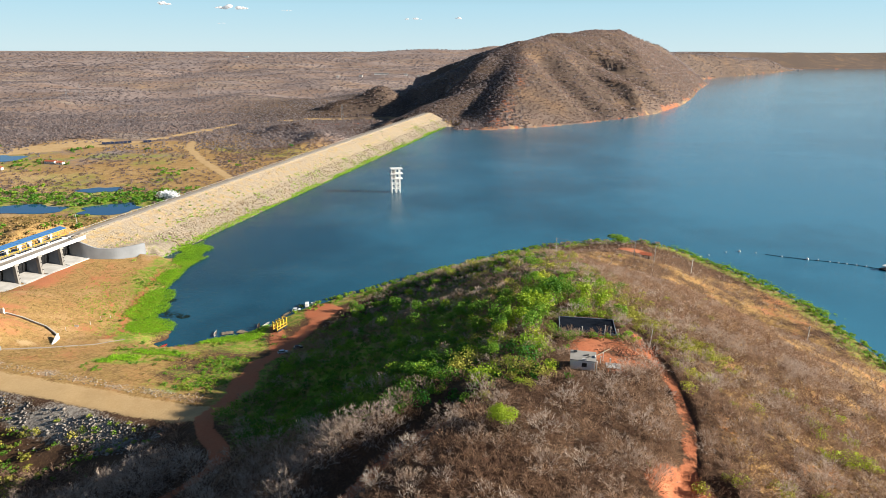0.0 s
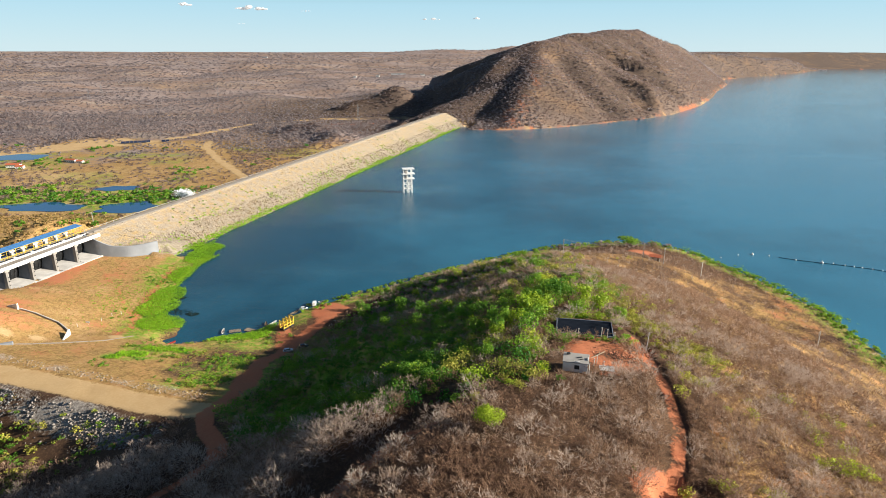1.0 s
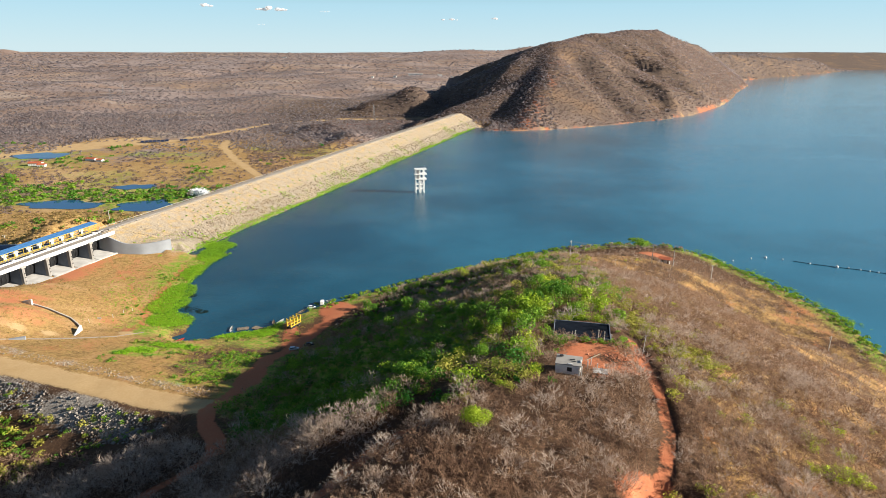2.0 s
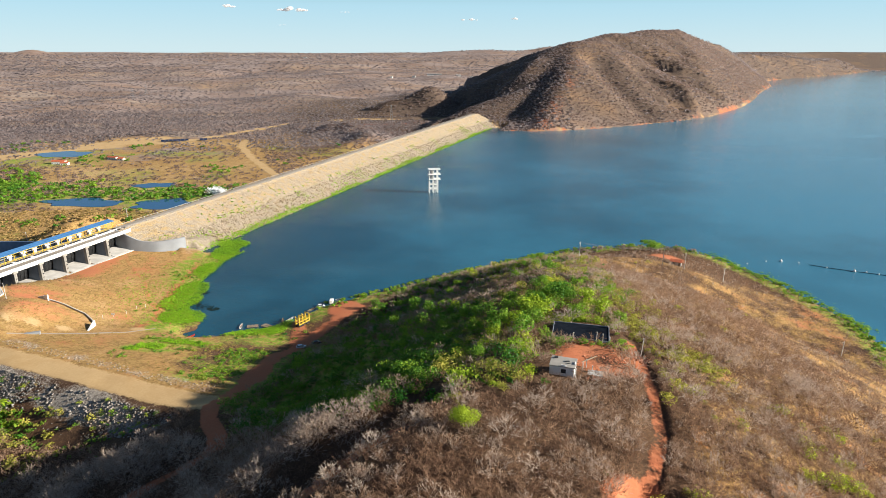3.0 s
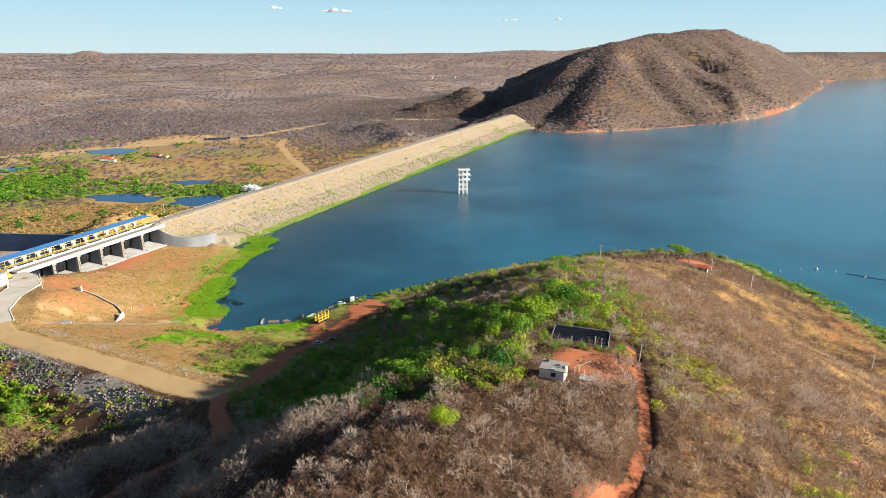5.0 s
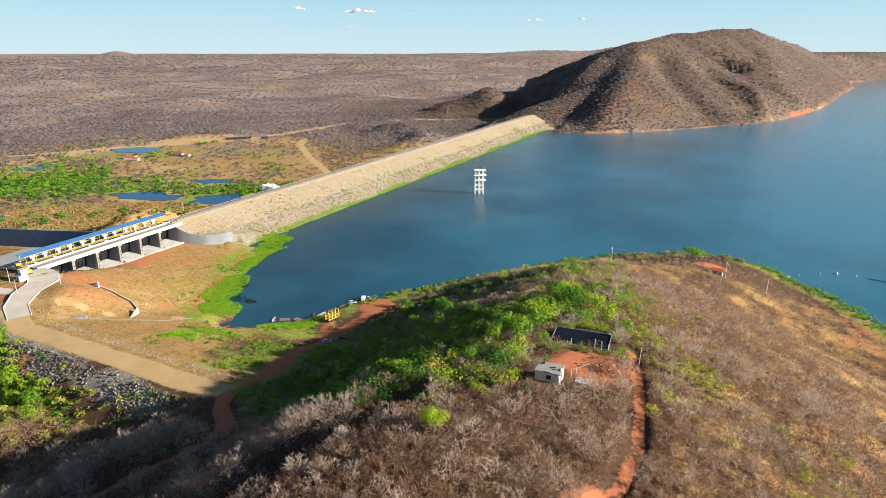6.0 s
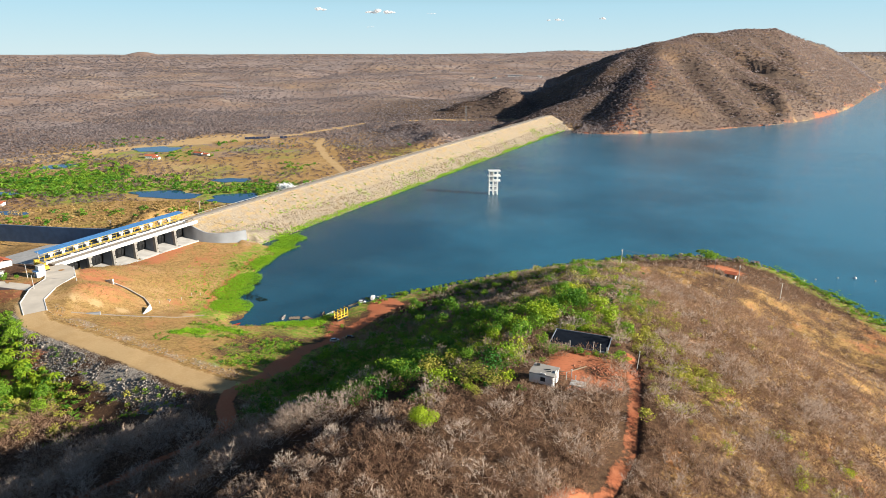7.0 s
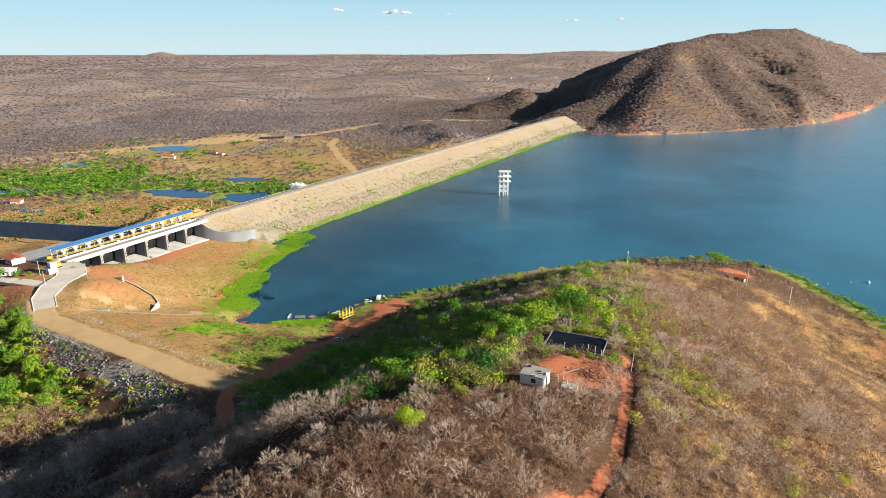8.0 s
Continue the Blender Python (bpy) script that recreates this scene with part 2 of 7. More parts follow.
DRYLEAF = make_leaves("dry_leaves", (0.310, 0.185, 0.085), (0.430, 0.280, 0.105), (0.580, 0.405, 0.125), 0.4)
WEED = make_leaves("weed_leaves", (0.008, 0.022, 0.022), (0.012, 0.030, 0.026), (0.012, 0.030, 0.026), 0.1)
BARK = worn("bark", (0.16, 0.115, 0.085), 0.6, 2.0, 0.95, fine=9, bump=0.5)
RIPRAP = make_stone("riprap", (0.185, 0.142, 0.100), (0.440, 0.365, 0.275), (0.330, 0.235, 0.125))
DARK_ROCK = make_stone("dark_rock", (0.110, 0.100, 0.092), (0.330, 0.305, 0.280), (0.200, 0.135, 0.075))
RUBBLE = make_stone("brick_rubble", (0.340, 0.110, 0.060), (0.480, 0.230, 0.140), (0.380, 0.180, 0.100))
CONCRETE = worn("concrete", (0.520, 0.500, 0.470), 0.72, 0.25, 0.85, fine=3, stain=(0.28, 0.24, 0.19), stains=0.5)
RAIL = worn("weathered_rail_concrete", (0.330, 0.310, 0.280), 0.7, 0.25, 0.85, fine=3, stain=(0.20, 0.17, 0.13), stains=0.5)
# weathered grey, plus the blue of skylit shade in its colour
DARK_CONCRETE = worn("weathered_shade_blue_concrete", (0.175, 0.205, 0.250), 0.7, 0.2, 0.85, fine=2.5, stain=(0.09, 0.10, 0.12), stains=0.5)
WING = worn("smooth_grey_concrete", (0.250, 0.265, 0.285), 0.82, 0.15, 0.8, fine=2.0, stain=(0.24, 0.23, 0.22), stains=0.4)
PAVING = worn("concrete_paving", (0.560, 0.500, 0.420), 0.8, 0.12, 0.9, fine=2.0, stain=(0.42, 0.30, 0.18), stains=0.5)
ASPHALT = worn("crest_road", (0.330, 0.285, 0.235), 0.75, 0.08, 0.9, fine=3.0, stain=(0.36, 0.27, 0.17), stains=0.5)
# the chute walls' blue shade is put straight into this colour
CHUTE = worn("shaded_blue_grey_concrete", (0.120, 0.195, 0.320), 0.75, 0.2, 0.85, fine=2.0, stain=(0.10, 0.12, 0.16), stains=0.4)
STEEL_DARK = worn("dark_gate_steel", (0.040, 0.042, 0.046), 0.6, 0.5, 0.6, 0.3)
STEEL = worn("galvanised_steel", (0.420, 0.430, 0.440), 0.75, 1.0, 0.45, 0.8)
YELLOW = worn("yellow_paint", (0.640, 0.420, 0.040), 0.75, 0.8, 0.5, stains=0.15)
BLUE_ROOF = worn("blue_roof_sheet", (0.065, 0.195, 0.420), 0.8, 0.3, 0.45, 0.0, stains=0.15, specular=0.5)
WHITE = worn("white_paint", (0.780, 0.770, 0.740), 0.85, 0.5, 0.6, stains=0.2)
RED_TILE = worn("red_roof_tile", (0.480, 0.130, 0.060), 0.65, 0.9, 0.85)
RED_PAINT = worn("red_paint", (0.520, 0.050, 0.035), 0.8, 1.0, 0.5)
WOOD = worn("grey_wood", (0.300, 0.230, 0.160), 0.6, 1.5, 0.85, fine=12)
BLACK = worn("black_membrane", (0.010, 0.014, 0.022), 0.7, 0.2, 0.85, fine=1.5, bump=0.05, stains=0.03, specular=0.04)
RUBBER = worn("tyre_rubber", (0.020, 0.020, 0.022), 0.7, 3.0, 0.8, stains=0.1)
WHITE_CAR = worn("white_car_paint", (0.800, 0.810, 0.830), 0.95, 0.5, 0.25, stains=0.03, bump=0, specular=0.6)
BLACK_CAR = worn("black_car_paint", (0.016, 0.018, 0.026), 0.9, 0.5, 0.2, stains=0.03, bump=0, specular=0.6)
GLASS = worn("dark_glass", (0.015, 0.020, 0.026), 0.9, 0.5, 0.05, stains=0.0, bump=0, specular=0.8)
SILT = worn("panel_blue", (0.030, 0.040, 0.080), 0.8, 0.5, 0.2, stains=0.05, specular=0.6)
FOAM = worn("water_spray", (0.850, 0.870, 0.890), 0.95, 0.3, 0.9, stains=0.0, bump=0)
# ---------------------------------------------------------------- the lie of the land
def vnoise(x, y, size, seed=0):
    """Smooth value noise, -1 to 1, with cells of the given size in metres."""
    x, y = np.asarray(x, float) / size, np.asarray(y, float) / size
    xi, yi = np.floor(x).astype(np.int64), np.floor(y).astype(np.int64)
    fx, fy = x - xi, y - yi
    fx, fy = fx * fx * (3 - 2 * fx), fy * fy * (3 - 2 * fy)

    def grid(i, j):
        n = (i * 374761393 + j * 668265263 + seed * 982451653) & 0xFFFFFFFF
        n = ((n ^ (n >> 13)) * 1274126177) & 0xFFFFFFFF
        n = ((n ^ (n >> 16)) * 2246822519) & 0xFFFFFFFF
        return ((n ^ (n >> 15)) & 0xFFFF) / 32767.5 - 1.0

    a, b, c, d = grid(xi, yi), grid(xi + 1, yi), grid(xi, yi + 1), grid(xi + 1, yi + 1)
    return (a * (1 - fx) + b * fx) * (1 - fy) + (c * (1 - fx) + d * fx) * fy


def fractal(x, y, size, octaves=3, seed=0):
    total = 0.0
    for k in range(octaves):
        total = total + vnoise(x, y, size / 2 ** k, seed + k) / 2 ** k
    return total / 1.7


def step(a, b, v):
    q = np.clip((v - a) / (b - a), 0, 1)
    return q * q * (3 - 2 * q)


def smin(a, b, k):
    q = np.clip(0.5 + 0.5 * (b - a) / k, 0, 1)
    return b * (1 - q) + a * q - k * q * (1 - q)


def smax(a, b, k):
    return -smin(-a, -b, k)


def along(x, y, line):
    """Distance to a line of points (x, y, value...), signed (left of it: plus), and the values at the nearest place."""
    best = np.full(np.shape(x), 1e9)
    side = np.ones(np.shape(x))
    value = np.zeros(np.shape(x))
    for p, q in zip(line[:-1], line[1:]):
        dx, dy = q[0] - p[0], q[1] - p[1]
        s = np.clip(((x - p[0]) * dx + (y - p[1]) * dy) / (dx * dx + dy * dy), 0, 1)
        ex, ey = x - p[0] - s * dx, y - p[1] - s * dy
        d = np.hypot(ex, ey)
        near = d < best
        best = np.where(near, d, best)
        side = np.where(near, np.where(dx * ey - dy * ex >= 0, 1.0, -1.0), side)
        if len(p) > 2:
            value = np.where(near, p[2] + s * (q[2] - p[2]), value)
    return best, side, value


# the lake's outline at water level, in three runs
LAKE_DAM = [(5, 1035), (-66, 845), (-113, 655), (-144, 532), (-159, 480), (-168, 445), (-172, 430), (-168, 399), (-155, 381), (-160, 360),
            (-159, 345), (-158, 325), (-152, 310), (-151, 292), (-131, 270), (-131, 261), (-136, 257), (-126, 250), (-115, 254), (-108, 262)]
LAKE_HEAD = [(-95, 268), (-86, 279), (-75, 299), (-60, 312), (-40, 328), (-10, 352), (25, 380), (70, 408), (115, 421), (143, 416),
             (165, 394), (186, 350), (199, 301), (198, 242), (205, 180), (225, 100), (260, 0), (340, -200), (800, -600), (2500, -600)]
LAKE_FAR = [(4200, 1500), (4300, 3500), (3300, 4480), (2436, 4284), (1618, 3332), (1412, 3138), (1165, 2840), (1013, 2423), (827, 2047),
            (700, 1760), (590, 1540), (455, 1325), (355, 1215), (260, 1140), (173, 1080), (90, 1048)]
LAKE = LAKE_DAM + LAKE_HEAD + LAKE_FAR


def shore(x, y):
    """Metres from the waterline, plus on land."""
    d, _, _ = along(x, y, LAKE + LAKE[:1])
    inside = np.zeros(np.shape(x), bool)
    for (ax, ay), (bx, by) in zip(LAKE, LAKE[1:] + LAKE[:1]):
        cross = ((ay > y) != (by > y)) & (x < (bx - ax) * (y - ay) / (by - ay + 1e-12) + ax)
        inside ^= cross
    return np.where(inside, -d, d)


DAM_FOOT, DAM_DIR = (-233.0, 370.0), (0.2605, 0.9655)
DAM_LONG, CREST = 795.0, 19.0
SPILL_FOOT, SPILL_DIR = (-231.0, 366.0), (0.22, 0.9755)


def dam_coords(x, y):
    rx, ry = x - DAM_FOOT[0], y - DAM_FOOT[1]
    return rx * DAM_DIR[0] + ry * DAM_DIR[1], rx * DAM_DIR[1] - ry * DAM_DIR[0]


def dam_begin(o):
    """Where the fill starts, along the dam: it stands back behind the curved wing wall."""
    return np.interp(o, [0, 5.8, 10.3, 14.5, 18.2, 22.7, 27.1, 31.3, 34.75, 37, 70], [1.9, 1.9, 2.75, 4.25, 5.75, 8.05, 10.7, 14.6, 18.7, 22.3, 22.3])


def spill_coords(x, y):
    rx, ry = x - SPILL_FOOT[0], y - SPILL_FOOT[1]
    return rx * SPILL_DIR[0] + ry * SPILL_DIR[1], rx * SPILL_DIR[1] - ry * SPILL_DIR[0]


def spill_place(a, o):
    return SPILL_FOOT[0] + a * SPILL_DIR[0] + o * SPILL_DIR[1], SPILL_FOOT[1] + a * SPILL_DIR[1] - o * SPILL_DIR[0]


def dam_place(a, o):
    return DAM_FOOT[0] + a * DAM_DIR[0] + o * DAM_DIR[1], DAM_FOOT[1] + a * DAM_DIR[1] - o * DAM_DIR[0]


HEADLAND = [(-4, -160, 58), (4, 50, 68), (12, 95, 66), (30, 120, 64.5), (40, 153, 59.5), (52, 220, 49), (59, 290, 32), (98, 330, 21), (130, 392, 3)]
FAR_RIDGE = [(-112, 1450, 8), (-74, 1475, 38), (21, 1496, 76), (106, 1462, 111), (155, 1520, 133), (193, 1560, 144), (226, 1600, 149), (261, 1680, 157), (314, 1780, 170), (365, 1850, 170),
             (452, 1950, 184), (512, 2020, 184), (569, 2080, 188), (652, 2190, 175), (744, 2320, 160), (858, 2500, 145), (1006, 2750, 132), (1157, 3000, 122), (1345, 3231, 106), (1648, 3535, 74), (2100, 3867, 48)]
FAR_SPUR = [(193, 1560, 144), (160, 1330, 92), (105, 1130, 30), (88, 1052, 2)]
VALLEYS = (([(318, 1700), (387, 1648), (436, 1555), (483, 1515), (545, 1485)], 16, 75), ([(225, 1440), (255, 1330), (281, 1268), (310, 1210)], 15, 50),
           ([(520, 1890), (616, 1903), (730, 1966), (790, 1955)], 5, 90), ([(330, 1480), (365, 1400), (400, 1330)], 14, 45))
SIDE_SPUR = [(141, 1330, 74), (60, 1262, 52), (-38, 1180, 24), (-75, 1150, 8)]
FAR_RUN = [(p[0], p[1], sum(math.hypot(FAR_RIDGE[j + 1][0] - FAR_RIDGE[j][0], FAR_RIDGE[j + 1][1] - FAR_RIDGE[j][1]) for j in range(k))) for k, p in enumerate(FAR_RIDGE)]
HILL_TRACK = [(51.5, 148), (51.5, 131), (49.8, 113), (48.6, 103), (44.6, 92), (38, 81), (28, 60), (16, 20)]
HOLLOW = [(-66, 92), (-52, 118), (-44, 142), (-42, 164)]
GULLY = [(-30, 74), (-19.9, 87.6), (-14.7, 95.6), (-7, 104.8), (1, 110)]
DYKE = [(-74, 163, 23.5), (-96, 169, 22.5), (-139, 183, 21.5), (-190, 198, 20.5), (-212, 215, 20), (-222, 238, 19.5), (-228, 258, 19)]
YARD = [(-206, 212, 19.9), (-222, 238, 19.2), (-245, 252, 19), (-292, 252, 17)]


def plain_level(x, y):
    r = np.hypot(x, y)
    return -18 + 112 * np.clip((r - 1000) / 3900, 0, 1.0) ** 1.35 + (17 * fractal(x, y * 1.6, 520, 3, 5) + 14 * fractal(x, y * 1.3, 190, 2, 45)) * step(900, 1900, r) * (1 - 0.65 * step(3300, 4700, r))


def terrain(x, y, fine=True):
    x, y = np.asarray(x, float), np.asarray(y, float)
    sd = shore(x, y)
    r = np.hypot(x, y)
    a, o = dam_coords(x, y)
    sa, so = spill_coords(x, y)
    down = np.maximum(-o, -so - 12)
    # bay shore and spillway forecourt, falling to the plain below the dam
    bay = np.minimum(0.085 * np.maximum(sd, 0), 6.0 + 0.01 * sd)
    low = plain_level(x, y)
    low = low + 27 * np.exp(-(((x + 300) / 38) ** 2 + ((y - 425) / 55) ** 2)) + 14 * np.exp(-(((x + 350) / 60) ** 2 + ((y - 330) / 40) ** 2))
    for mx, my, mz, mr in ((-255, 1085, 20, 55), (-190, 1010, 13, 45), (-215, 930, 9, 40), (-330, 1150, 11, 60)):
        low = low + mz * np.exp(-(((x - mx) / mr) ** 2 + ((y - my) / mr) ** 2)) * (1 + 0.5 * fractal(x, y, 34, 2, 61))
    h = bay + (low - bay) * step(6, 95, down)
    east = step(250, 900, x) * step(0, 300, y + 0.2 * x)
    h = h + east * (plain_level(x, y) + 8 - h)
    # headland under the camera
    d, side, z = along(x, y, HEADLAND)
    west = z - 0.445 * (np.sqrt(d * d + 19 ** 2) - 19)
    eastern = z - 0.46 * (np.sqrt(d * d + 42 ** 2) - 42)
    hill = np.where(side > 0, west, eastern)
    hill = hill + 1.6 * fractal(x, y, 38, 3, 2) * step(3, 25, d)
    h = smax(h, hill, 6)
    h = h - 5.2 * (1 - step(1.5, 10, along(x, y, GULLY)[0]))
    h = h - 3.6 * (1 - step(2, 24, along(x, y, [(-62, 74), (-38, 99), (-26, 122)])[0]))
    h = h - 2.6 * (1 - step(3, 32, along(x, y, [(-132, 92), (-102, 116), (-84, 134)])[0]))
    h = h - 8.0 * (1 - step(2, 34, along(x, y, HOLLOW)[0]))
    h = h + 6.5 * np.exp(-(((x + 150) / 26) ** 2 + ((y - 146) / 18) ** 2))
    # earth heaped round the basin
    h = h + np.maximum(60.3 - h, 0) * (1 - step(0.85, 1.5, np.hypot((x - 39.2) / 10, (y - 150) / 7.5)))
    # cut bank beside the track
    h = h - 1.7 * (1 - step(0.86, 1.06, np.hypot((x - 43.5) / 6.5, (y - 83) / 6.5)))
    d, side, _ = along(x, y, HILL_TRACK)
    h = h + 0.75 * step(1.5, 2.4, d) * (1 - step(6, 26, d)) * (side > 0) * step(70, 84, y) * (1 - step(138, 148, y))
    # dyke that carries the dirt road
    d, side, z = along(x, y, DYKE)
    h = smax(h, z - np.where(side > 0, 0.60, 0.27) * np.maximum(d - 6.2, 0), 1.2)
    d, side, z = along(x, y, YARD)
    h = smax(h, z - 0.33 * np.maximum(d - 13, 0), 2)
    # far hill with gullies
    d, side, z = along(x, y, FAR_RIDGE)
    run = along(x, y, FAR_RUN)[2] + 26 * fractal(x, y, 150, 2, 19)
    gully = np.abs(fractal(run, 0.10 * d + 700 * side, 125, 2, 9))
    minor = np.abs(fractal(run + 0.25 * d, 0.12 * d + 300 * side, 52, 2, 29))
    far = z - 0.36 * (np.sqrt(d * d + 40 ** 2) - 40) + (66 * (gully - 0.34) + 20 * (minor - 0.3)) * step(0, 190, d) * (1 - 0.8 * step(2200, 2700, y))
    d2, _, z2 = along(x, y, FAR_SPUR)
    far = smax(far, z2 - 0.42 * (np.sqrt(d2 * d2 + 18 ** 2) - 18), 12)
    for line, depth, half in VALLEYS:
        far = far - depth * (1 - step(0, half, along(x, y, line)[0]))
    d2, _, z2 = along(x, y, SIDE_SPUR)
    far = smax(far, z2 - 0.46 * (np.sqrt(d2 * d2 + 14 ** 2) - 14), 9)
    h = smax(h, far, 10)
    # wooded knoll beside the hill's foot
    knoll = 54 * np.exp(-(((x + 140) / 62) ** 2 + ((y - 1418) / 44) ** 2)) + 24 * np.exp(-(((x + 225) / 50) ** 2 + ((y - 1388) / 30) ** 2))
    h = np.maximum(h, low + knoll)
    # hills on the skyline
    for hx, hy, hz, w, l in ((-90, 4820, 62, 120, 300), (395, 4900, 92, 110, 190), (-3050, 3950, 46, 90, 95)):
        h = h + hz * 0.55 * np.exp(-(((x - hx) / l) ** 2 + ((y - hy) / w) ** 2))
    # the dam stands on a bed cut for it
    foot = CREST - 1.6 - np.where(o > 0, 0.47, 0.62) * np.maximum(np.abs(o) - 4, 0)
    begin = dam_begin(o)
    inside = step(-3, 1, a - begin) * (1 - step(DAM_LONG - 30, DAM_LONG, a)) * (1 - step(62, 68, np.abs(o)))
    h = h + (np.minimum(h, foot) - h) * inside
    # the dam's end slopes down beside the wing wall
    cone = CREST - 0.47 * np.maximum(o - 4, 0) + np.interp(o, [37, 45, 52], [7.0, 1.0, 0.0]) - 0.75 * np.maximum(17.5 - a, 0) - 1.5
    h = np.where((o > 36.6) & (o < 75) & (a < 21) & (a > -10), np.maximum(h, cone), h)
    # heap of earth behind the low curved wall
    h = h + 4.2 * np.exp(-(((x + 199) / 13) ** 2 + ((y - 240) / 10) ** 2))
    # spillway floor and chute
    chute = step(-99, -95, sa) * (1 - step(-4, 0, sa)) * (1 - step(12, 18, so)) * step(-190, -170, so)
    h = h + (np.minimum(h, 6.0 + np.minimum(so + 14, 0) * 0.15) - h) * chute
    # banks
    gentle = step(np.where(y > 2750, 40, 420), np.where(y > 2750, 300, 700), along(x, y, FAR_RIDGE)[0]) * step(1300, 1900, y)
    h = np.where(sd > 0, smin(h, 0.15 + (0.75 - 0.71 * gentle) * sd + 0.00035 * gentle * sd * sd, 1.5), np.maximum(0.34 * sd - 0.2, -9))
    if fine:
        h = h + 0.25 * fractal(x, y, 7, 2, 3) * step(4, 14, sd) * (1 - step(500, 900, r)) * step(7, 15, along(x, y, YARD)[0])
    return h

# ---------------------------------------------------------------- ground, one sheet to the horizon
RED_ROAD = [(-56, 296), (-66, 268), (-72, 240), (-75, 221), (-71, 188), (-70, 171), (-72, 159), (-67, 148), (-59.5, 138), (-56.5, 130), (-59.5, 123), (-66, 116), (-73, 109), (-82, 97), (-98, 76)]
PATH_DOWN = [(-414, 1021), (-396, 953), (-332, 840), (-268, 743), (-240, 700)]
TRACK_DOWN = [(-760, 760), (-675, 845), (-560, 960), (-474, 1062), (-401, 1202), (-268, 1310), (-175, 1332), (-60, 1340)]
SAND_BED = [(-760, 700), (-690, 830), (-640, 930), (-575, 1010)]
CUT_ROAD = [(-300, 1190), (-194, 1235), (-140, 1290), (-45, 1322)]
FOOTPATH = [(-204, 226), (-182, 231), (-168, 235), (-154, 245), (-140, 249)]
MARSH = [(-634, 554, 60), (-560, 600, 55), (-480, 610, 45), (-400, 610, 45), (-300, 610, 34)]


def band(x, y, line, half, soft):
    d, _, _ = along(x, y, line)
    return 1 - step(half - soft, half + soft, d)


def blob(x, y, cx, cy, rx, ry, soft=0.3):
    return 1 - step(1 - soft, 1 + soft, np.hypot((x - cx) / rx, (y - cy) / ry))


def covers(x, y):
    """Red earth, sand, grass and stone, 0 to 1."""
    sd = shore(x, y)
    wob = fractal(x, y, 14, 3, 11)
    red = np.maximum(band(x, y, RED_ROAD[:10], 2.6, 1.0), band(x, y, RED_ROAD[9:], 1.7, 1.0) * (0.75 + 0.5 * wob))
    red = np.maximum(red, band(x, y, RED_ROAD[:5], 3.8 + 2.0 * wob, 2.2))
    red = np.maximum(red, blob(x, y, -64, 293, 8, 12, 0.4))
    red = np.maximum(red, band(x, y, [(-72, 240), (-78, 262), (-82, 274)], 4 + 2 * wob, 3) * 0.8)
    red = np.maximum(red, band(x, y, HILL_TRACK, 1.5, 0.7) * (0.66 + 0.42 * fractal(x * 2.2, y, 6, 3, 39)))
    red = np.maximum(red, blob(x, y, 40, 134, 11 + 4 * wob, 12 + 4 * wob, 0.5) * (0.56 + 0.4 * fractal(x, y, 7, 2, 35)))
    red = np.maximum(red, blob(x, y, 40, 84, 6, 6, 0.5))
    red = np.maximum(red, blob(x, y, 122, 372, 12, 16, 0.6) * 0.75)
    red = np.maximum(red, blob(x, y, -214, 262, 20, 14, 0.6) * (0.45 + 0.3 * wob))
    red = np.maximum(red, band(x, y, CUT_ROAD, 7, 4))
    red = np.maximum(red, step(0.25, 0.6, wob) * (1 - step(8, 20, sd)) * step(-100, 0, x - 0) * (y > 900) * 0.8)
    red = np.maximum(red, blob(x, y, -225, 325, 10, 40, 0.5) * 0.55)
    sand = band(x, y, DYKE, 5.0, 1.5)
    for line, half in ((PATH_DOWN, 5), (TRACK_DOWN, 8), (SAND_BED, 30), (FOOTPATH, 1.0)):
        sand = np.maximum(sand, band(x, y, line, half, half * 0.5))
    court = (1 - step(-150, -118, x)) * (1 - step(420, 440, y)) * step(195, 215, y) * step(-262, -250, x)
    sand = np.maximum(sand, court * (0.24 + 0.40 * wob))
    red = np.maximum(red, court * (0.22 + 0.40 * fractal(x, y, 24, 3, 33)))
    red = np.maximum(red, blob(x, y, -194, 180, 30, 20, 0.5) * (0.55 + 0.4 * wob) * step(7, 12, along(x, y, DYKE)[0]))
    red = np.maximum(red, blob(x, y, -195, 243, 18, 13, 0.5) * (0.36 + 0.35 * wob))
    red = np.maximum(red, band(x, y, GULLY, 1.6, 0.8))
    for line in ([(-222, 352), (-190, 318), (-150, 262)], [(-219, 349), (-187, 315), (-147, 260)], [(-165, 300), (-152, 285), (-142, 258)]):
        red = np.maximum(red, band(x, y, line, 0.7, 0.5) * 0.62)
    red = np.maximum(red, band(x, y, [(-152, 250), (-160, 285), (-168, 320), (-172, 350)], 3 + 2 * wob, 2) * 0.75)
    red = np.maximum(red, band(x, y, FAR_SPUR, 30, 18) * (0.30 + 0.5 * wob) * (y < 1420))
    sand = np.maximum(sand, blob(x, y, -390, 440, 170, 130, 0.5) * (0.24 + 0.35 * wob))
    flats = blob(x, y, -450, 690, 380, 400, 0.4) * (0.27 + 0.55 * fractal(x, y, 70, 4, 21))
    sand = np.maximum(sand, flats)
    sand = np.maximum(sand, (y > 1000) * (x > 0) * (1 - step(4, 12, sd)) * (0.42 + 0.4 * wob))
    red = np.maximum(red, (y > 1000) * (x > 0) * (1 - step(7, 18, sd)) * (0.34 + 0.6 * fractal(x, y, 60, 3, 14)))
    sunny = step(45, 62, x) * (1 - step(190, 215, x)) * step(40, 70, y) * (1 - step(320, 360, y))
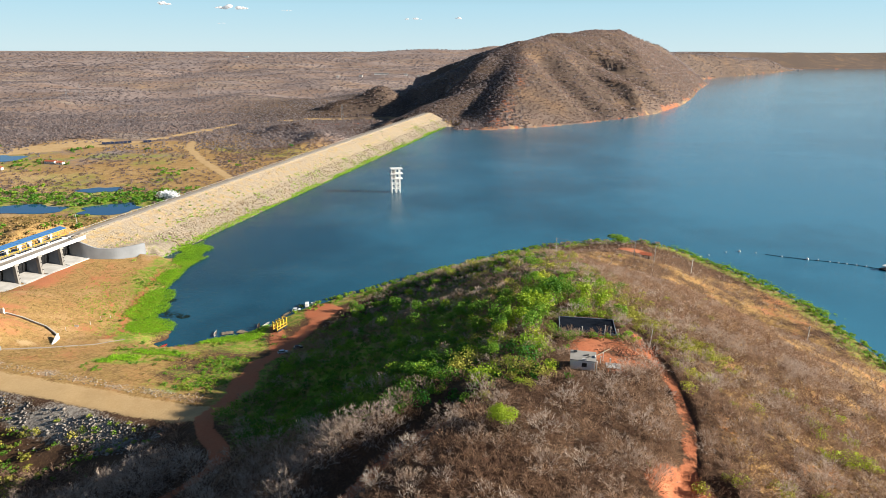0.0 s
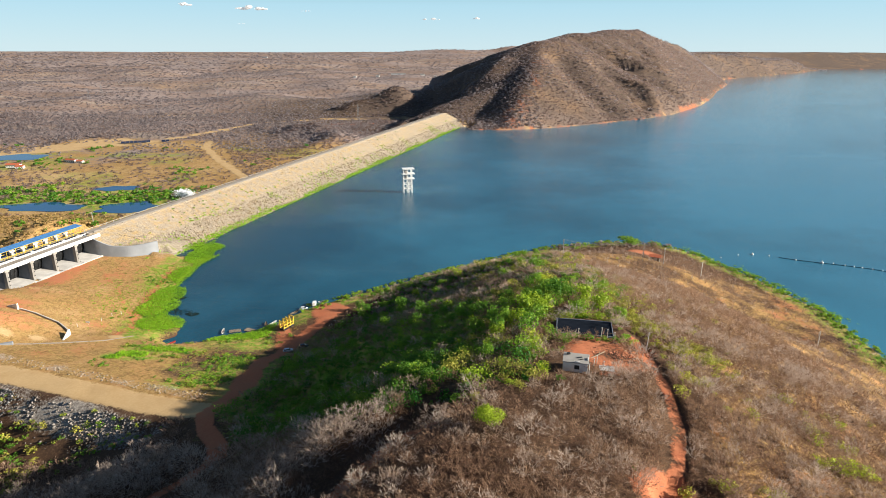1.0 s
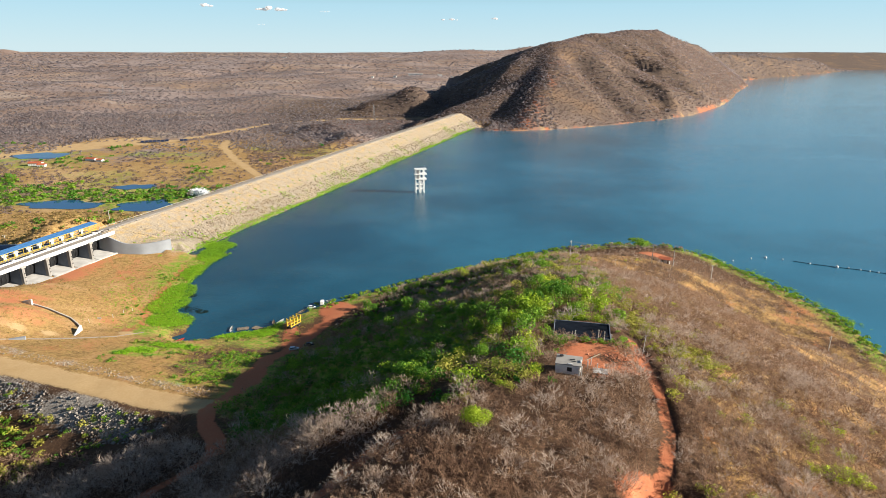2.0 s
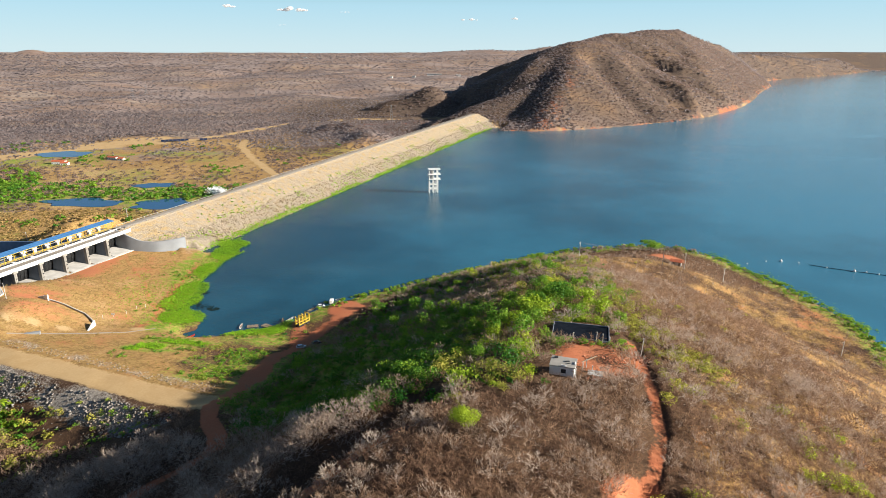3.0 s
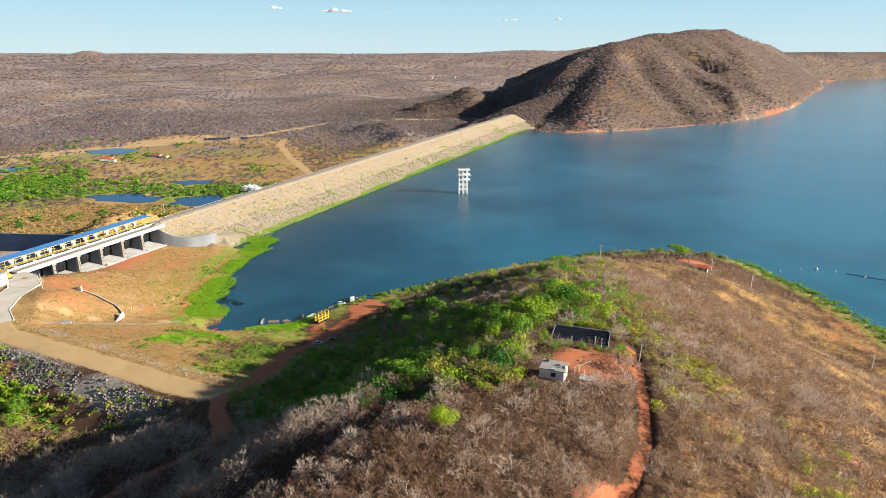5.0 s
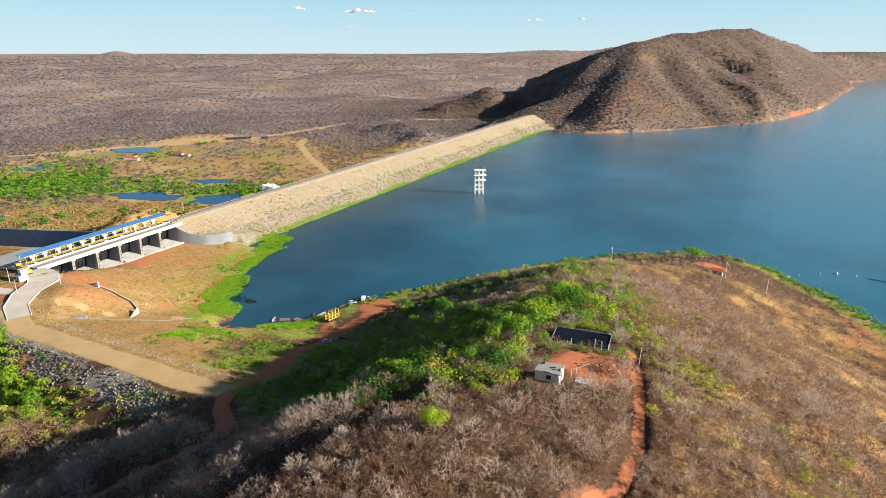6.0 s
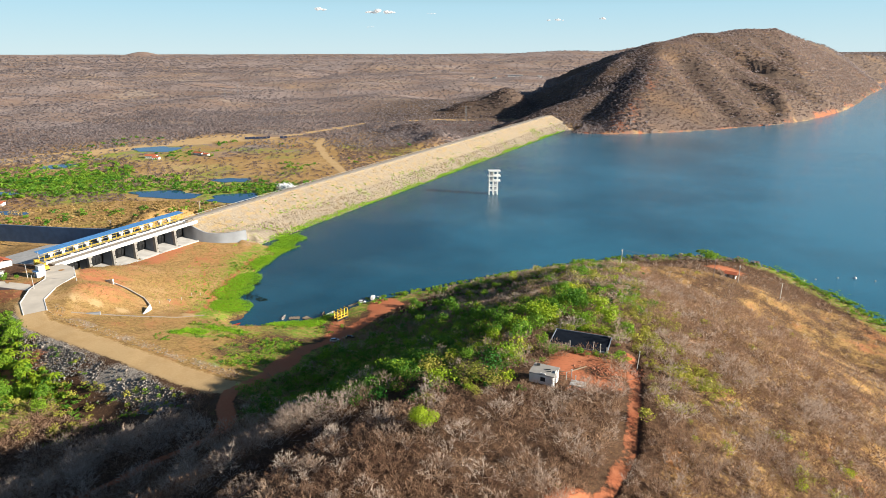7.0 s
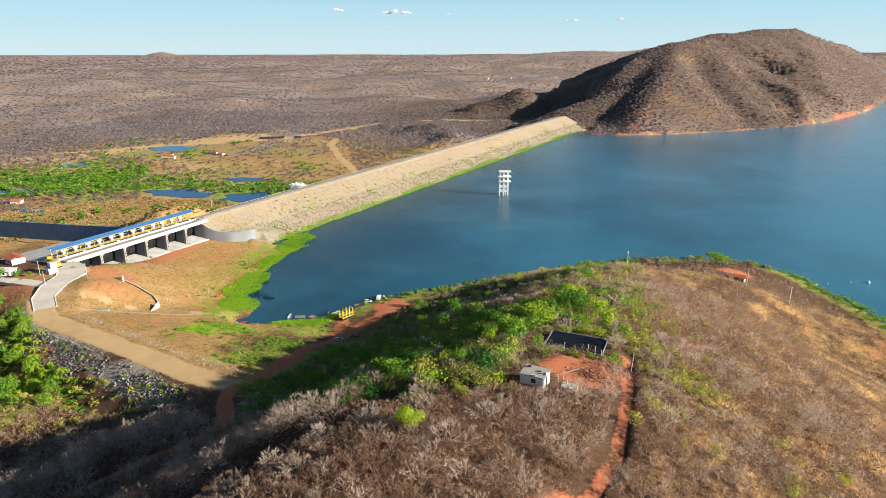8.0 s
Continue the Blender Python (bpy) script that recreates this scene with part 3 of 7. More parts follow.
    red = np.maximum(red, sunny * (0.16 + 0.36 * wob))
    sand = np.maximum(sand, sunny * (0.16 + 0.36 * fractal(x, y, 9, 2, 15)))
    grass = court * (1 - step(4, 30, sd + 15 * wob)) * 0.85
    grass = np.maximum(grass, np.maximum(blob(x, y, -118, 230, 22, 8, 0.5), blob(x, y, -128, 217, 13, 8, 0.5)) * (0.8 + 0.4 * wob))
    grass = np.maximum(grass, blob(x, y, -94, 206, 24, 28, 0.5) * (0.5 + 0.5 * wob))
    grass = np.maximum(grass, blob(x, y, -95, 248, 18, 14, 0.5) * (0.7 + 0.4 * wob))
    grass = np.maximum(grass, blob(x, y, -22, 205, 58, 80, 0.4) * 0.8)
    grass = np.maximum(grass, band(x, y, LAKE_HEAD[:15], 14, 8) * 0.65)
    marsh, _, _ = along(x, y, MARSH)
    grass = np.maximum(grass, (1 - step(20, 65, marsh + 45 * fractal(x, y, 60, 3, 8))) * 0.9)
    grass = np.maximum(grass, blob(x, y, -170, 150, 34, 26, 0.5) * 0.6)
    grass = np.maximum(grass, blob(x, y, -450, 720, 330, 330, 0.4) * (0.30 + 0.6 * fractal(x, y, 55, 3, 23)))
    dry = (1 - step(-116, -92, x)) * step(-160, -140, x) * step(185, 200, y) * (1 - step(250, 262, y))
    sand = np.maximum(sand, dry * (0.28 + 0.3 * wob) * (1 - np.clip(grass, 0, 1)))
    red = np.maximum(red, blob(x, y, -244, 224, 28, 22, 0.5) * (0.6 + 0.3 * wob))
    stone = band(x, y, [(-88, 154), (-140, 173), (-190, 188), (-208, 206)], 7, 4) * (0.52 + 0.40 * wob)
    d, side, _ = along(x, y, DYKE)
    red = np.maximum(red, np.where((d < 4.6), 0.18 + 0.20 * fractal(x, y, 20, 3, 37), 0) * (x > -205))
    stone = np.maximum(stone, blob(x, y, -184, 384, 16, 16, 0.6) * (0.6 + 0.4 * wob))
    sand = np.maximum(sand, blob(x, y, 8, 1095, 34, 40, 0.4) * (0.7 + 0.3 * wob))
    stone = np.maximum(stone, band(x, y, [(-86, 176), (-135, 193), (-180, 208)], 4.5, 3) * (0.36 + 0.25 * wob))
    far = step(900, 1500, np.hypot(x, y))
    sand = np.maximum(sand, far * (0.14 + 0.42 * fractal(x, y * 2.0, 330, 3, 31)) * step(380, 520, along(x, y, FAR_RIDGE)[0]) * (1 - step(150, 500, x)))
    return np.stack([red, sand, grass, stone], -1)


def scrubland(x, y):
    """Where grey thorn scrub or dry grass hides the soil."""
    g = step(430, 760, np.hypot(x, y))
    hill = np.maximum(1 - step(300, 430, along(x, y, FAR_RIDGE)[0]), step(500, 900, x))
    wob = fractal(x, y, 14, 3, 11)
    straw = (1 - step(-150, -118, x)) * (1 - step(420, 440, y)) * step(195, 215, y) * step(-262, -250, x) * (0.80 + 0.15 * wob)
    straw = np.maximum(straw, step(45, 62, x) * (1 - step(190, 215, x)) * step(40, 70, y) * (1 - step(320, 360, y)) * (0.47 + 0.34 * fractal(x, y, 11, 3, 15)))
    straw = np.maximum(straw, blob(x, y, -370, 430, 160, 125, 0.4) * (0.75 + 0.4 * wob))
    straw = np.maximum(straw, blob(x, y, -450, 690, 380, 400, 0.4) * (0.72 + 0.6 * fractal(x, y, 70, 4, 21)))
    d, side, _ = along(x, y, DYKE)
    straw = np.maximum(straw, np.where(side < 0, 1 - step(18, 34, d), 0) * 0.8)
    straw = np.maximum(straw, (1 - step(-116, -92, x)) * step(-160, -140, x) * step(185, 200, y) * (1 - step(250, 262, y)) * 0.8)
    return np.stack([g, hill, straw, np.ones_like(g)], -1)


angle = np.concatenate([np.arange(-52, 52, 0.34), np.arange(52, 308, 2.0)])
ring = np.concatenate([[0.001, 8, 16, 24, 32], 40 * np.exp(np.arange(0, math.log(7000 / 40), 0.0172)), [7000]])
ga, gr = np.meshgrid(np.radians(angle), ring)
gx, gy = 20 + gr * np.sin(ga), gr * np.cos(ga)
gz = terrain(gx, gy)
gz[-1] -= 60
na, nr = len(angle), len(ring)
ia = np.arange(na)
quads = []
for k in range(nr - 1):
    quads.append(np.stack([k * na + ia, k * na + (ia + 1) % na, (k + 1) * na + (ia + 1) % na, (k + 1) * na + ia], 1)[:, ::-1])
quads = np.concatenate(quads)
gx, gy, gz = gx.ravel(), gy.ravel(), gz.ravel()
ground = mesh_object("ground", np.stack([gx, gy, gz], 1), quads.ravel(), np.full(len(quads), 4), GROUND, True, {"cover": covers(gx, gy), "growth": scrubland(gx, gy)})
tagged(ground, "dry brown hills and plain with red earth tracks", "ground", kind="structure")

# ---------------------------------------------------------------- water
lake = [dam_place(740, 20), dam_place(500, 22), dam_place(250, 22), dam_place(40, 22), (-200, 398), (-200, 380)] + LAKE_DAM[9:] + LAKE_HEAD + LAKE_FAR + [(60, 1075)]
mid = []
turn = 1 if sum(p[0] * q[1] - q[0] * p[1] for p, q in zip(lake, lake[1:] + lake[:1])) > 0 else -1
for i, p in enumerate(lake):
    q, r = Vector(lake[i - 1]), Vector(lake[(i + 1) % len(lake)])
    d = (r - q).normalized()
    mid.append((p[0] + 5 * turn * d.y, p[1] - 5 * turn * d.x) if i > 5 else p)
lake = mid
bm = bmesh.new()
vs = [bm.verts.new((x, y, 0)) for x, y in lake]
bm.faces.new(vs)
bmesh.ops.triangulate(bm, faces=bm.faces[:])
bmesh.ops.recalc_face_normals(bm, faces=bm.faces[:])
for f in bm.faces:
    if f.normal.z < 0:
        f.normal_flip()
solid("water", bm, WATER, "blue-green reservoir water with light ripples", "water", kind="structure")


def pond(x, y, rx, ry, turn, lift=0.35):
    bm = bmesh.new()
    vs = []
    for k in range(36):
        t = 2 * math.pi * k / 36
        r = 1 + 0.22 * math.sin(2 * t + x) + 0.12 * math.sin(5 * t + y)
        vs.append(bm.verts.new((r * rx * math.cos(t), r * ry * math.sin(t), 0)))
    bm.faces.new(vs)
    z = float(terrain(np.array([x]), np.array([y]))[0]) + lift
    return solid("pond", bm, POND, "still dark blue pond among reeds below the dam", "pond", "ponds below the dam", m=pose(x, y, z, 0, 0, turn), kind="structure")


PONDS = ((-405, 572, 42, 17, 8), (-322, 574, 32, 19, 20), (-376, 657, 20, 15, 0), (-625, 850, 34, 30, 40), (-588, 536, 22, 10, 20), (-500, 470, 16, 9, 10), (-655, 690, 34, 14, 40))
for row in PONDS:
    pond(*row)

# ---------------------------------------------------------------- the dam
PROFILE = [(-62, -19.0), (-30, 2.6), (-4.6, 18.6), (-4.4, 19), (4.4, 19), (4.7, 18.6), (24, 9.6), (45, -0.4), (66, -10)]
steps = np.concatenate([np.arange(-8, 300, 1.3), np.arange(300, DAM_LONG + 1, 2.2)])
offs = np.concatenate([np.linspace(p[0], q[0], max(2, int(abs(q[0] - p[0]) / 1.25)), endpoint=False) for p, q in zip(PROFILE[:-1], PROFILE[1:])] + [[66]])
da, do = np.meshgrid(steps, offs)
dz = np.interp(do, [p[0] for p in PROFILE], [p[1] for p in PROFILE])
face = np.abs(do) > 5.5
dz = dz + face * (0.35 * fractal(da, do, 6, 2, 4) + 0.42 * vnoise(da, do, 1.5, 6) * (0.55 + step(16, 30, np.abs(do))))
dz = dz + np.clip(1 - (da + 8) / 40, 0, 1) ** 1.5 * np.interp(do, [5.8, 10.3, 14.5, 18.2, 22.7, 27.1, 31.3, 34.75, 37, 45, 52], [-0.6, -0.6, -0.9, -0.8, 0.35, 2.0, 4.2, 5.9, 6.9, 1.0, 0])
dz = dz - 1.25 * np.maximum(-da, 0) * step(34.5, 37, do)
dx, dy = dam_place(da + dam_begin(do) * np.clip(1 - da / 60, 0, 1.1), do)
n0, n1 = dx.shape
idx = np.arange(n0 * n1).reshape(n0, n1)
quads = np.stack([idx[:-1, :-1], idx[:-1, 1:], idx[1:, 1:], idx[1:, :-1]], -1).reshape(-1, 4)[:, ::-1]


def make_dam():
    p = Paint("dam_rockfill", 0.95, specular=0.15)
    small, mid, big = p.noise(1.5, 5, 0.8), p.noise(0.2, 5, 0.65), p.noise(0.02, 3)
    lower = p.layer("cover")[1]
    gravel = p.mix(p.ramp(small, 0.40, 0.60), (0.150, 0.120, 0.090), (0.385, 0.322, 0.236))
    straw = p.mix(p.ramp(small, 0.3, 0.7), (0.240, 0.155, 0.062), (0.430, 0.300, 0.132))
    boulders = p.mix(p.ramp(small, 0.38, 0.62), (0.105, 0.085, 0.062), (0.350, 0.295, 0.225))
    boulders = p.mix(p.ramp(mid, 0.55, 0.68, 0, 0.75), boulders, (0.170, 0.190, 0.040))
    c = p.mix(p.ramp(p.maths("ADD", mid, p.ramp(small, 0.3, 0.7, -0.12, 0.12)), 0.48, 0.64, 0, 0.8), gravel, straw)
    c = p.mix(p.ramp(p.maths("ADD", lower, p.ramp(mid, 0.3, 0.7, -0.4, 0.4)), 0.35, 0.65), c, boulders)
    c = p.mix(p.ramp(big, 0.5, 0.7, 0, 0.3), c, (0.330, 0.270, 0.210))
    p.bump(small, 0.9, 0.5)
    return p.done(c)


DAMFILL = make_dam()
dam = mesh_object("dam", np.stack([dx.ravel(), dy.ravel(), dz.ravel()], 1), quads.ravel(), np.full(len(quads), 4), DAMFILL, False, {"cover": np.stack([step(20, 31, np.abs(do)).ravel()] + [np.ones(do.size)] * 3, 1)})
tagged(dam, "long straight rockfill dam with pale stone face", "dam", kind="structure")

# ---------------------------------------------------------------- on the dam
def ground_z(x, y):
    return float(terrain(np.array([float(x)]), np.array([float(y)]))[0])


def crest_road():
    bm = bmesh.new()
    for a in np.arange(-4, 775, 12.0):
        p, q, r, s = dam_place(a, -3.4), dam_place(a + 11.9, -3.4), dam_place(a + 11.9, 3.4), dam_place(a, 3.4)
        slab(bm, [p, q, r, s], 18.7, 19.08)
    return solid("crest_road", bm, ASPHALT, "narrow brown paved road along the crest", "road", kind="structure")


crest_road()


def guard_rail(o):
    x, y = dam_place(0, o)
    rz = math.degrees(math.atan2(-DAM_DIR[0], DAM_DIR[1]))
    rail = thing("guard_rail", x, y, 19, rz, "low weathered concrete guard rail along the dam crest", "guard rail", "guard rails of the dam")
    bm = bmesh.new()
    box(bm, 0, 388, 0.80, 0.28, 776, 0.22)
    part("rail", bm, RAIL, rail)
    bm = bmesh.new()
    box(bm, 0, 0, 0.32, 0.3, 0.5, 0.78, bevel=0.04)
    me = finish("post", bm, RAIL)
    for a in np.arange(0, 776, 6.0):
        ob = new("post", me)
        ob.parent, ob.location = rail, (0, a, 0)
    return rail


guard_rail(4.0)
guard_rail(-4.0)


def wing_wall():
    bm = bmesh.new()
    line = [(-234.0, 364.2, 19.0), (-229, 362.6, 17.8), (-224.4, 362.2, 15.8), (-220, 362.5, 13.6), (-216, 363.1, 12.0), (-211, 364.3, 11.2), (-206, 366.1, 10.9),
            (-200.7, 369.5, 11.0), (-196.2, 373.0, 11.2), (-193.0, 376.4, 11.4)]
    fine = []
    for k in range(len(line) - 1):
        a, b, c, d = (Vector(line[min(max(k + n, 0), len(line) - 1)]) for n in (-1, 0, 1, 2))
        for u in (0.0, 0.25, 0.5, 0.75):
            fine.append(tuple(0.5 * (2 * b + (c - a) * u + (2 * a - 5 * b + 4 * c - d) * u * u + (3 * b - a - 3 * c + d) * u ** 3)))
    fine.append(line[-1])
    wall_along(bm, fine, 0.9, [p[2] - 1.5 for p in fine])
    return solid("wing_wall", bm, WING, "curved grey concrete wing wall beside the spillway", "retaining wall", smooth=False)


wing_wall()

# ---------------------------------------------------------------- gated spillway; x upstream, y along the dam
SPILL_TURN = math.degrees(math.atan2(-SPILL_DIR[0], SPILL_DIR[1]))
PIERS = [-79.5, -64.0, -48.5, -33.0, -17.5]


def spillway():
    s = thing("spillway_bridge", SPILL_FOOT[0], SPILL_FOOT[1], 0, SPILL_TURN, "concrete gated spillway with white road bridge on grey piers", "spillway")
    bm = bmesh.new()
    box(bm, -12, -49, 5.3, 44, 96, 1.4)
    part("floor_slab", bm, CONCRETE, s)
    for y in PIERS:
        bm = bmesh.new()
        slab(bm, [(-15, y - 1.1), (3.6, y - 1.1), (4.4, y - 0.6), (4.4, y + 0.6), (3.6, y + 1.1), (-15, y + 1.1)], 5.0, 17.3)
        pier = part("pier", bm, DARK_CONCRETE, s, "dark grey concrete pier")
        bm = bmesh.new()
        slab(bm, [(4.42, y - 1.0), (6.2, y - 0.8), (6.8, y), (6.2, y + 0.8), (4.42, y + 1.0)], 5.0, 16.6)
        box(bm, 5.6, y, 16.9, 2.6, 2.9, 1.2, bevel=0.3)
        nose = part("pier_nose", bm, RAIL, pier, "pale concrete pier nose with corbel")
        for z in (9.0, 11.2, 13.4):
            bm = bmesh.new()
            box(bm, 6.9, y, z, 0.25, 0.7, 0.45, bevel=0.05)
            part("gauge_block", bm, STEEL_DARK, nose)
    edges = [-96] + PIERS + [-2]
    for y0, y1 in zip(edges[:-1], edges[1:]):
        c, w = (y0 + y1) / 2, y1 - y0 - 2.4
        bm = bmesh.new()
        slab(bm, [(-7, c - w / 2), (8.8, c - w / 2), (8.8, c + w / 2), (-7, c + w / 2)], 5.2, [7.8, 6.15, 6.15, 7.8])
        part("sill", bm, CONCRETE, s)
        bm = bmesh.new()
        rows = []
        for k in range(11):
            t = radians(-34 + 7.2 * k)
            rows.append([bm.verts.new((-13.0 + 10.4 * math.cos(t), yy, 12.6 + 10.4 * math.sin(t))) for yy in (c - w / 2, c + w / 2)])
        for p, q in zip(rows[:-1], rows[1:]):
            bm.faces.new((p[0], p[1], q[1], q[0]))
        bmesh.ops.solidify(bm, geom=bm.faces[:], thickness=0.25)
        gate = part("gate", bm, STEEL_DARK, s, "dark curved steel radial gate")
        for k in range(1, 5):
            bm = bmesh.new()
            rod(bm, (-2.35, c - w / 2 + w * k / 5, 8.5), (-2.35, c - w / 2 + w * k / 5, 15.5), 0.16, seg=4)
            part("rib", bm, STEEL_DARK, gate)
        bm = bmesh.new()
        box(bm, -13, c, 14.2, 2.0, w + 2.4, 6.2)
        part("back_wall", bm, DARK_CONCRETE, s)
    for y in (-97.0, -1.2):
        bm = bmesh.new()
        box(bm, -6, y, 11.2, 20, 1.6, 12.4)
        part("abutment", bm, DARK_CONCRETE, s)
    bm = bmesh.new()
    box(bm, 1.6, -48.5, 17.75, 7.4, 101, 0.9)
    part("deck", bm, ASPHALT, s, "brown paved bridge deck")
    for x in (-2.4, 5.6):
        bm = bmesh.new()
        box(bm, x, -48.5, 18.05, 0.7, 102.5, 2.1, bevel=0.06)
        part("parapet", bm, WHITE, s, "white concrete parapet")
    for k in range(9):
        bm = bmesh.new()
        box(bm, -4.4, -94 + 11.2 * k, 17.9, 1.6, 1.4, 2.4, bevel=0.08)
        part("pedestal", bm, WHITE, s)
    bm = bmesh.new()
    box(bm, -11.2, -48.5, 17.2, 6.4, 101, 1.0)
    part("service_walkway", bm, DARK_CONCRETE, s)
    return s


spillway()


def hoist_gallery():
    s = thing("hoist_gallery", SPILL_FOOT[0], SPILL_FOOT[1], 17.7, SPILL_TURN, "yellow steel hoist gallery with long blue sheet roof", "gallery")
    bm = bmesh.new()
    box(bm, -12.0, -46.5, 4.9, 5.4, 103, 0.16, ry=9)
    for k in range(34):
        box(bm, -12.0, -96.5 + 3.03 * k, 5.0, 5.4, 0.12, 0.10, ry=9)
    part("roof", bm, BLUE_ROOF, s, "blue corrugated sheet roof")
    for x in (-14.4, -9.0):
        for k in range(18):
            bm = bmesh.new()
            box(bm, x, -96 + 5.8 * k, 2.2, 0.2, 0.2, 4.5)
            part("post", bm, YELLOW, s)
        for z in (1.15, 4.4):
            bm = bmesh.new()
            box(bm, x, -46.7, z, 0.14, 100, 0.18)
            part("beam", bm, YELLOW, s)
    for k in range(64):
        bm = bmesh.new()
        box(bm, -8.3, -97 + 1.6 * k, 0.55, 0.09, 0.09, 1.1)
        part("rail_post", bm, YELLOW, s)
    for z in (0.6, 1.1):
        bm = bmesh.new()
        box(bm, -8.3, -46.7, z, 0.09, 101, 0.1)
        part("hand_rail", bm, YELLOW, s)
    for y0, y1 in zip([-95] + PIERS, PIERS + [-3]):
        c = (y0 + y1) / 2
        for dy in (-3.6, 3.6):
            bm = bmesh.new()
            box(bm, -11.6, c + dy, 1.2, 2.0, 1.8, 2.4, bevel=0.2)
            rod(bm, (-11.6, c + dy - 1.6, 2.6), (-11.6, c + dy + 1.6, 2.6), 0.7, seg=10)
            part("hoist", bm, CONCRETE, s, "pale hoist drum and motor")
        bm = bmesh.new()
        rod(bm, (-11.6, c - 3, 2.4), (-11.6, c + 3, 2.4), 0.16, seg=6)
        part("shaft", bm, STEEL, s)
    return s


hoist_gallery()


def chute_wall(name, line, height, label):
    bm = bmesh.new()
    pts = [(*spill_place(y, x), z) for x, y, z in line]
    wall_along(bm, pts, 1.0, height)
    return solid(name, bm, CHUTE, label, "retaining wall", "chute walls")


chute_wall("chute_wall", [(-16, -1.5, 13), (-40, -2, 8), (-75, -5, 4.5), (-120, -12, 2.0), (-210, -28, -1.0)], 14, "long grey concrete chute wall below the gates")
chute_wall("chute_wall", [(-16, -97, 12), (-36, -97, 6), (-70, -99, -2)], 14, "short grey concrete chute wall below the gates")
bm = bmesh.new()
slab(bm, [spill_place(-90, -22), spill_place(-10, -22), spill_place(-22, -130), spill_place(-80, -130)], [3.9, 3.9, -11.2, -11.2], [4.7, 4.7, -10.4, -10.4])
solid("chute_floor", bm, CONCRETE, "pale concrete chute floor", "floor", kind="structure")


def intake_tower(x, y):
    s = thing("intake_tower", x, y, 0, 14, "white concrete intake tower on columns standing in water", "tower")
    for cx in (-4.6, 0, 4.6):
        for cy in (-3.4, 3.4):
            bm = bmesh.new()
            box(bm, cx, cy, 8.2, 1.0, 1.0, 29.0, bevel=0.06)
            part("column", bm, WHITE, s)
    for z in (4.2, 8.4):
        for cy in (-3.4, 3.4):
            bm = bmesh.new()
            box(bm, 0, cy, z, 8.2, 0.6, 0.9)
            part("tie_beam", bm, WHITE, s)
        for cx in (-4.6, 0, 4.6):
            bm = bmesh.new()
            box(bm, cx, 0, z, 0.6, 5.8, 0.9)
            part("tie_beam", bm, WHITE, s)
    for z, ox, w, d in ((13.4, 1.0, 13.4, 9.4), (18.2, 0.6, 14.4, 10.2), (22.9, 0.9, 13.2, 9.4)):
        bm = bmesh.new()
        box(bm, ox, -0.2, z, w, d, 0.55, bevel=0.05)
        slabp = part("platform", bm, WHITE, s)
        if z > 22:
            bm = bmesh.new()
            for k in range(8):
                rod(bm, (-5.3 + 1.8 * k, -4.7, 0.2 + z), (-5.3 + 1.8 * k, -4.7, 1.2 + z), 0.05, seg=4)
            rod(bm, (-5.5, -4.7, z + 1.2), (7.3, -4.7, z + 1.2), 0.06, seg=4)
            part("hand_rail", bm, STEEL, slabp)
            bm = bmesh.new()
            rod(bm, (6.2, 2.8, z + 0.2), (6.2, 2.8, z + 3.0), 0.12, seg=5)
            part("mast", bm, STEEL, slabp)
    for z in (15.9, 20.6):
        bm = bmesh.new()
        box(bm, -2.0, 0.2, z, 2.2, 4.4, 4.0)
        part("stair_core", bm, CONCRETE, s)
        bm = bmesh.new()
        box(bm, 4.9, -4.2, z - 1.8, 4.4, 0.14, 1.0)
        part("parapet", bm, WHITE, s)
    bm = bmesh.new()
    rod(bm, (2.0, 0, 0.0), (2.0, 0, 13.2), 0.55, seg=8)
    part("pipe", bm, STEEL, s)
    return s


intake_tower(-45, 574).scale = (0.86, 0.86, 1.0)

# ---------------------------------------------------------------- yard at the bridge head
def strip(name, line, half, thick, material, label, category):
    """A paved strip laid on the ground along points (x, y)."""
    bm = bmesh.new()
    fine = []
    for p, q in zip(line[:-1], line[1:]):
        n = max(2, int(math.hypot(q[0] - p[0], q[1] - p[1]) / 3))
        fine += [(p[0] + (q[0] - p[0]) * k / n, p[1] + (q[1] - p[1]) * k / n, p[2] + (q[2] - p[2]) * k / n) for k in range(n)]
    fine.append(line[-1])
    prev = None
    for i, p in enumerate(fine):
        q, r = fine[max(i - 1, 0)], fine[min(i + 1, len(fine) - 1)]
        d = Vector((r[0] - q[0], r[1] - q[1])).normalized()
        row = []
        zc = max(ground_z(p[0] + s * p[2] * 0.8 * -d.y, p[1] + s * p[2] * 0.8 * d.x) for s in (-1, 0, 1)) + thick
        for s in (-1, 1):
            row.append(bm.verts.new((p[0] - s * p[2] * d.y, p[1] + s * p[2] * d.x, zc)))
        row += [bm.verts.new((v.co.x, v.co.y, zc - 1.6)) for v in row[::-1]]
        if prev:
            for k in range(4):
                bm.faces.new((prev[k], prev[(k + 1) % 4], row[(k + 1) % 4], row[k]))
        prev = row
    bmesh.ops.recalc_face_normals(bm, faces=bm.faces[:])
    return solid(name, bm, material, label, category, kind="structure")


strip("yard_road", [(-199, 207, 4.5), (-212, 218, 4.8), (-220, 232, 6.0), (-226, 249, 7.0), (-237, 260, 6.5), (-247, 265, 5.0)], 6, 0.12, PAVING, "pale concrete road widening at the bridge head", "road")


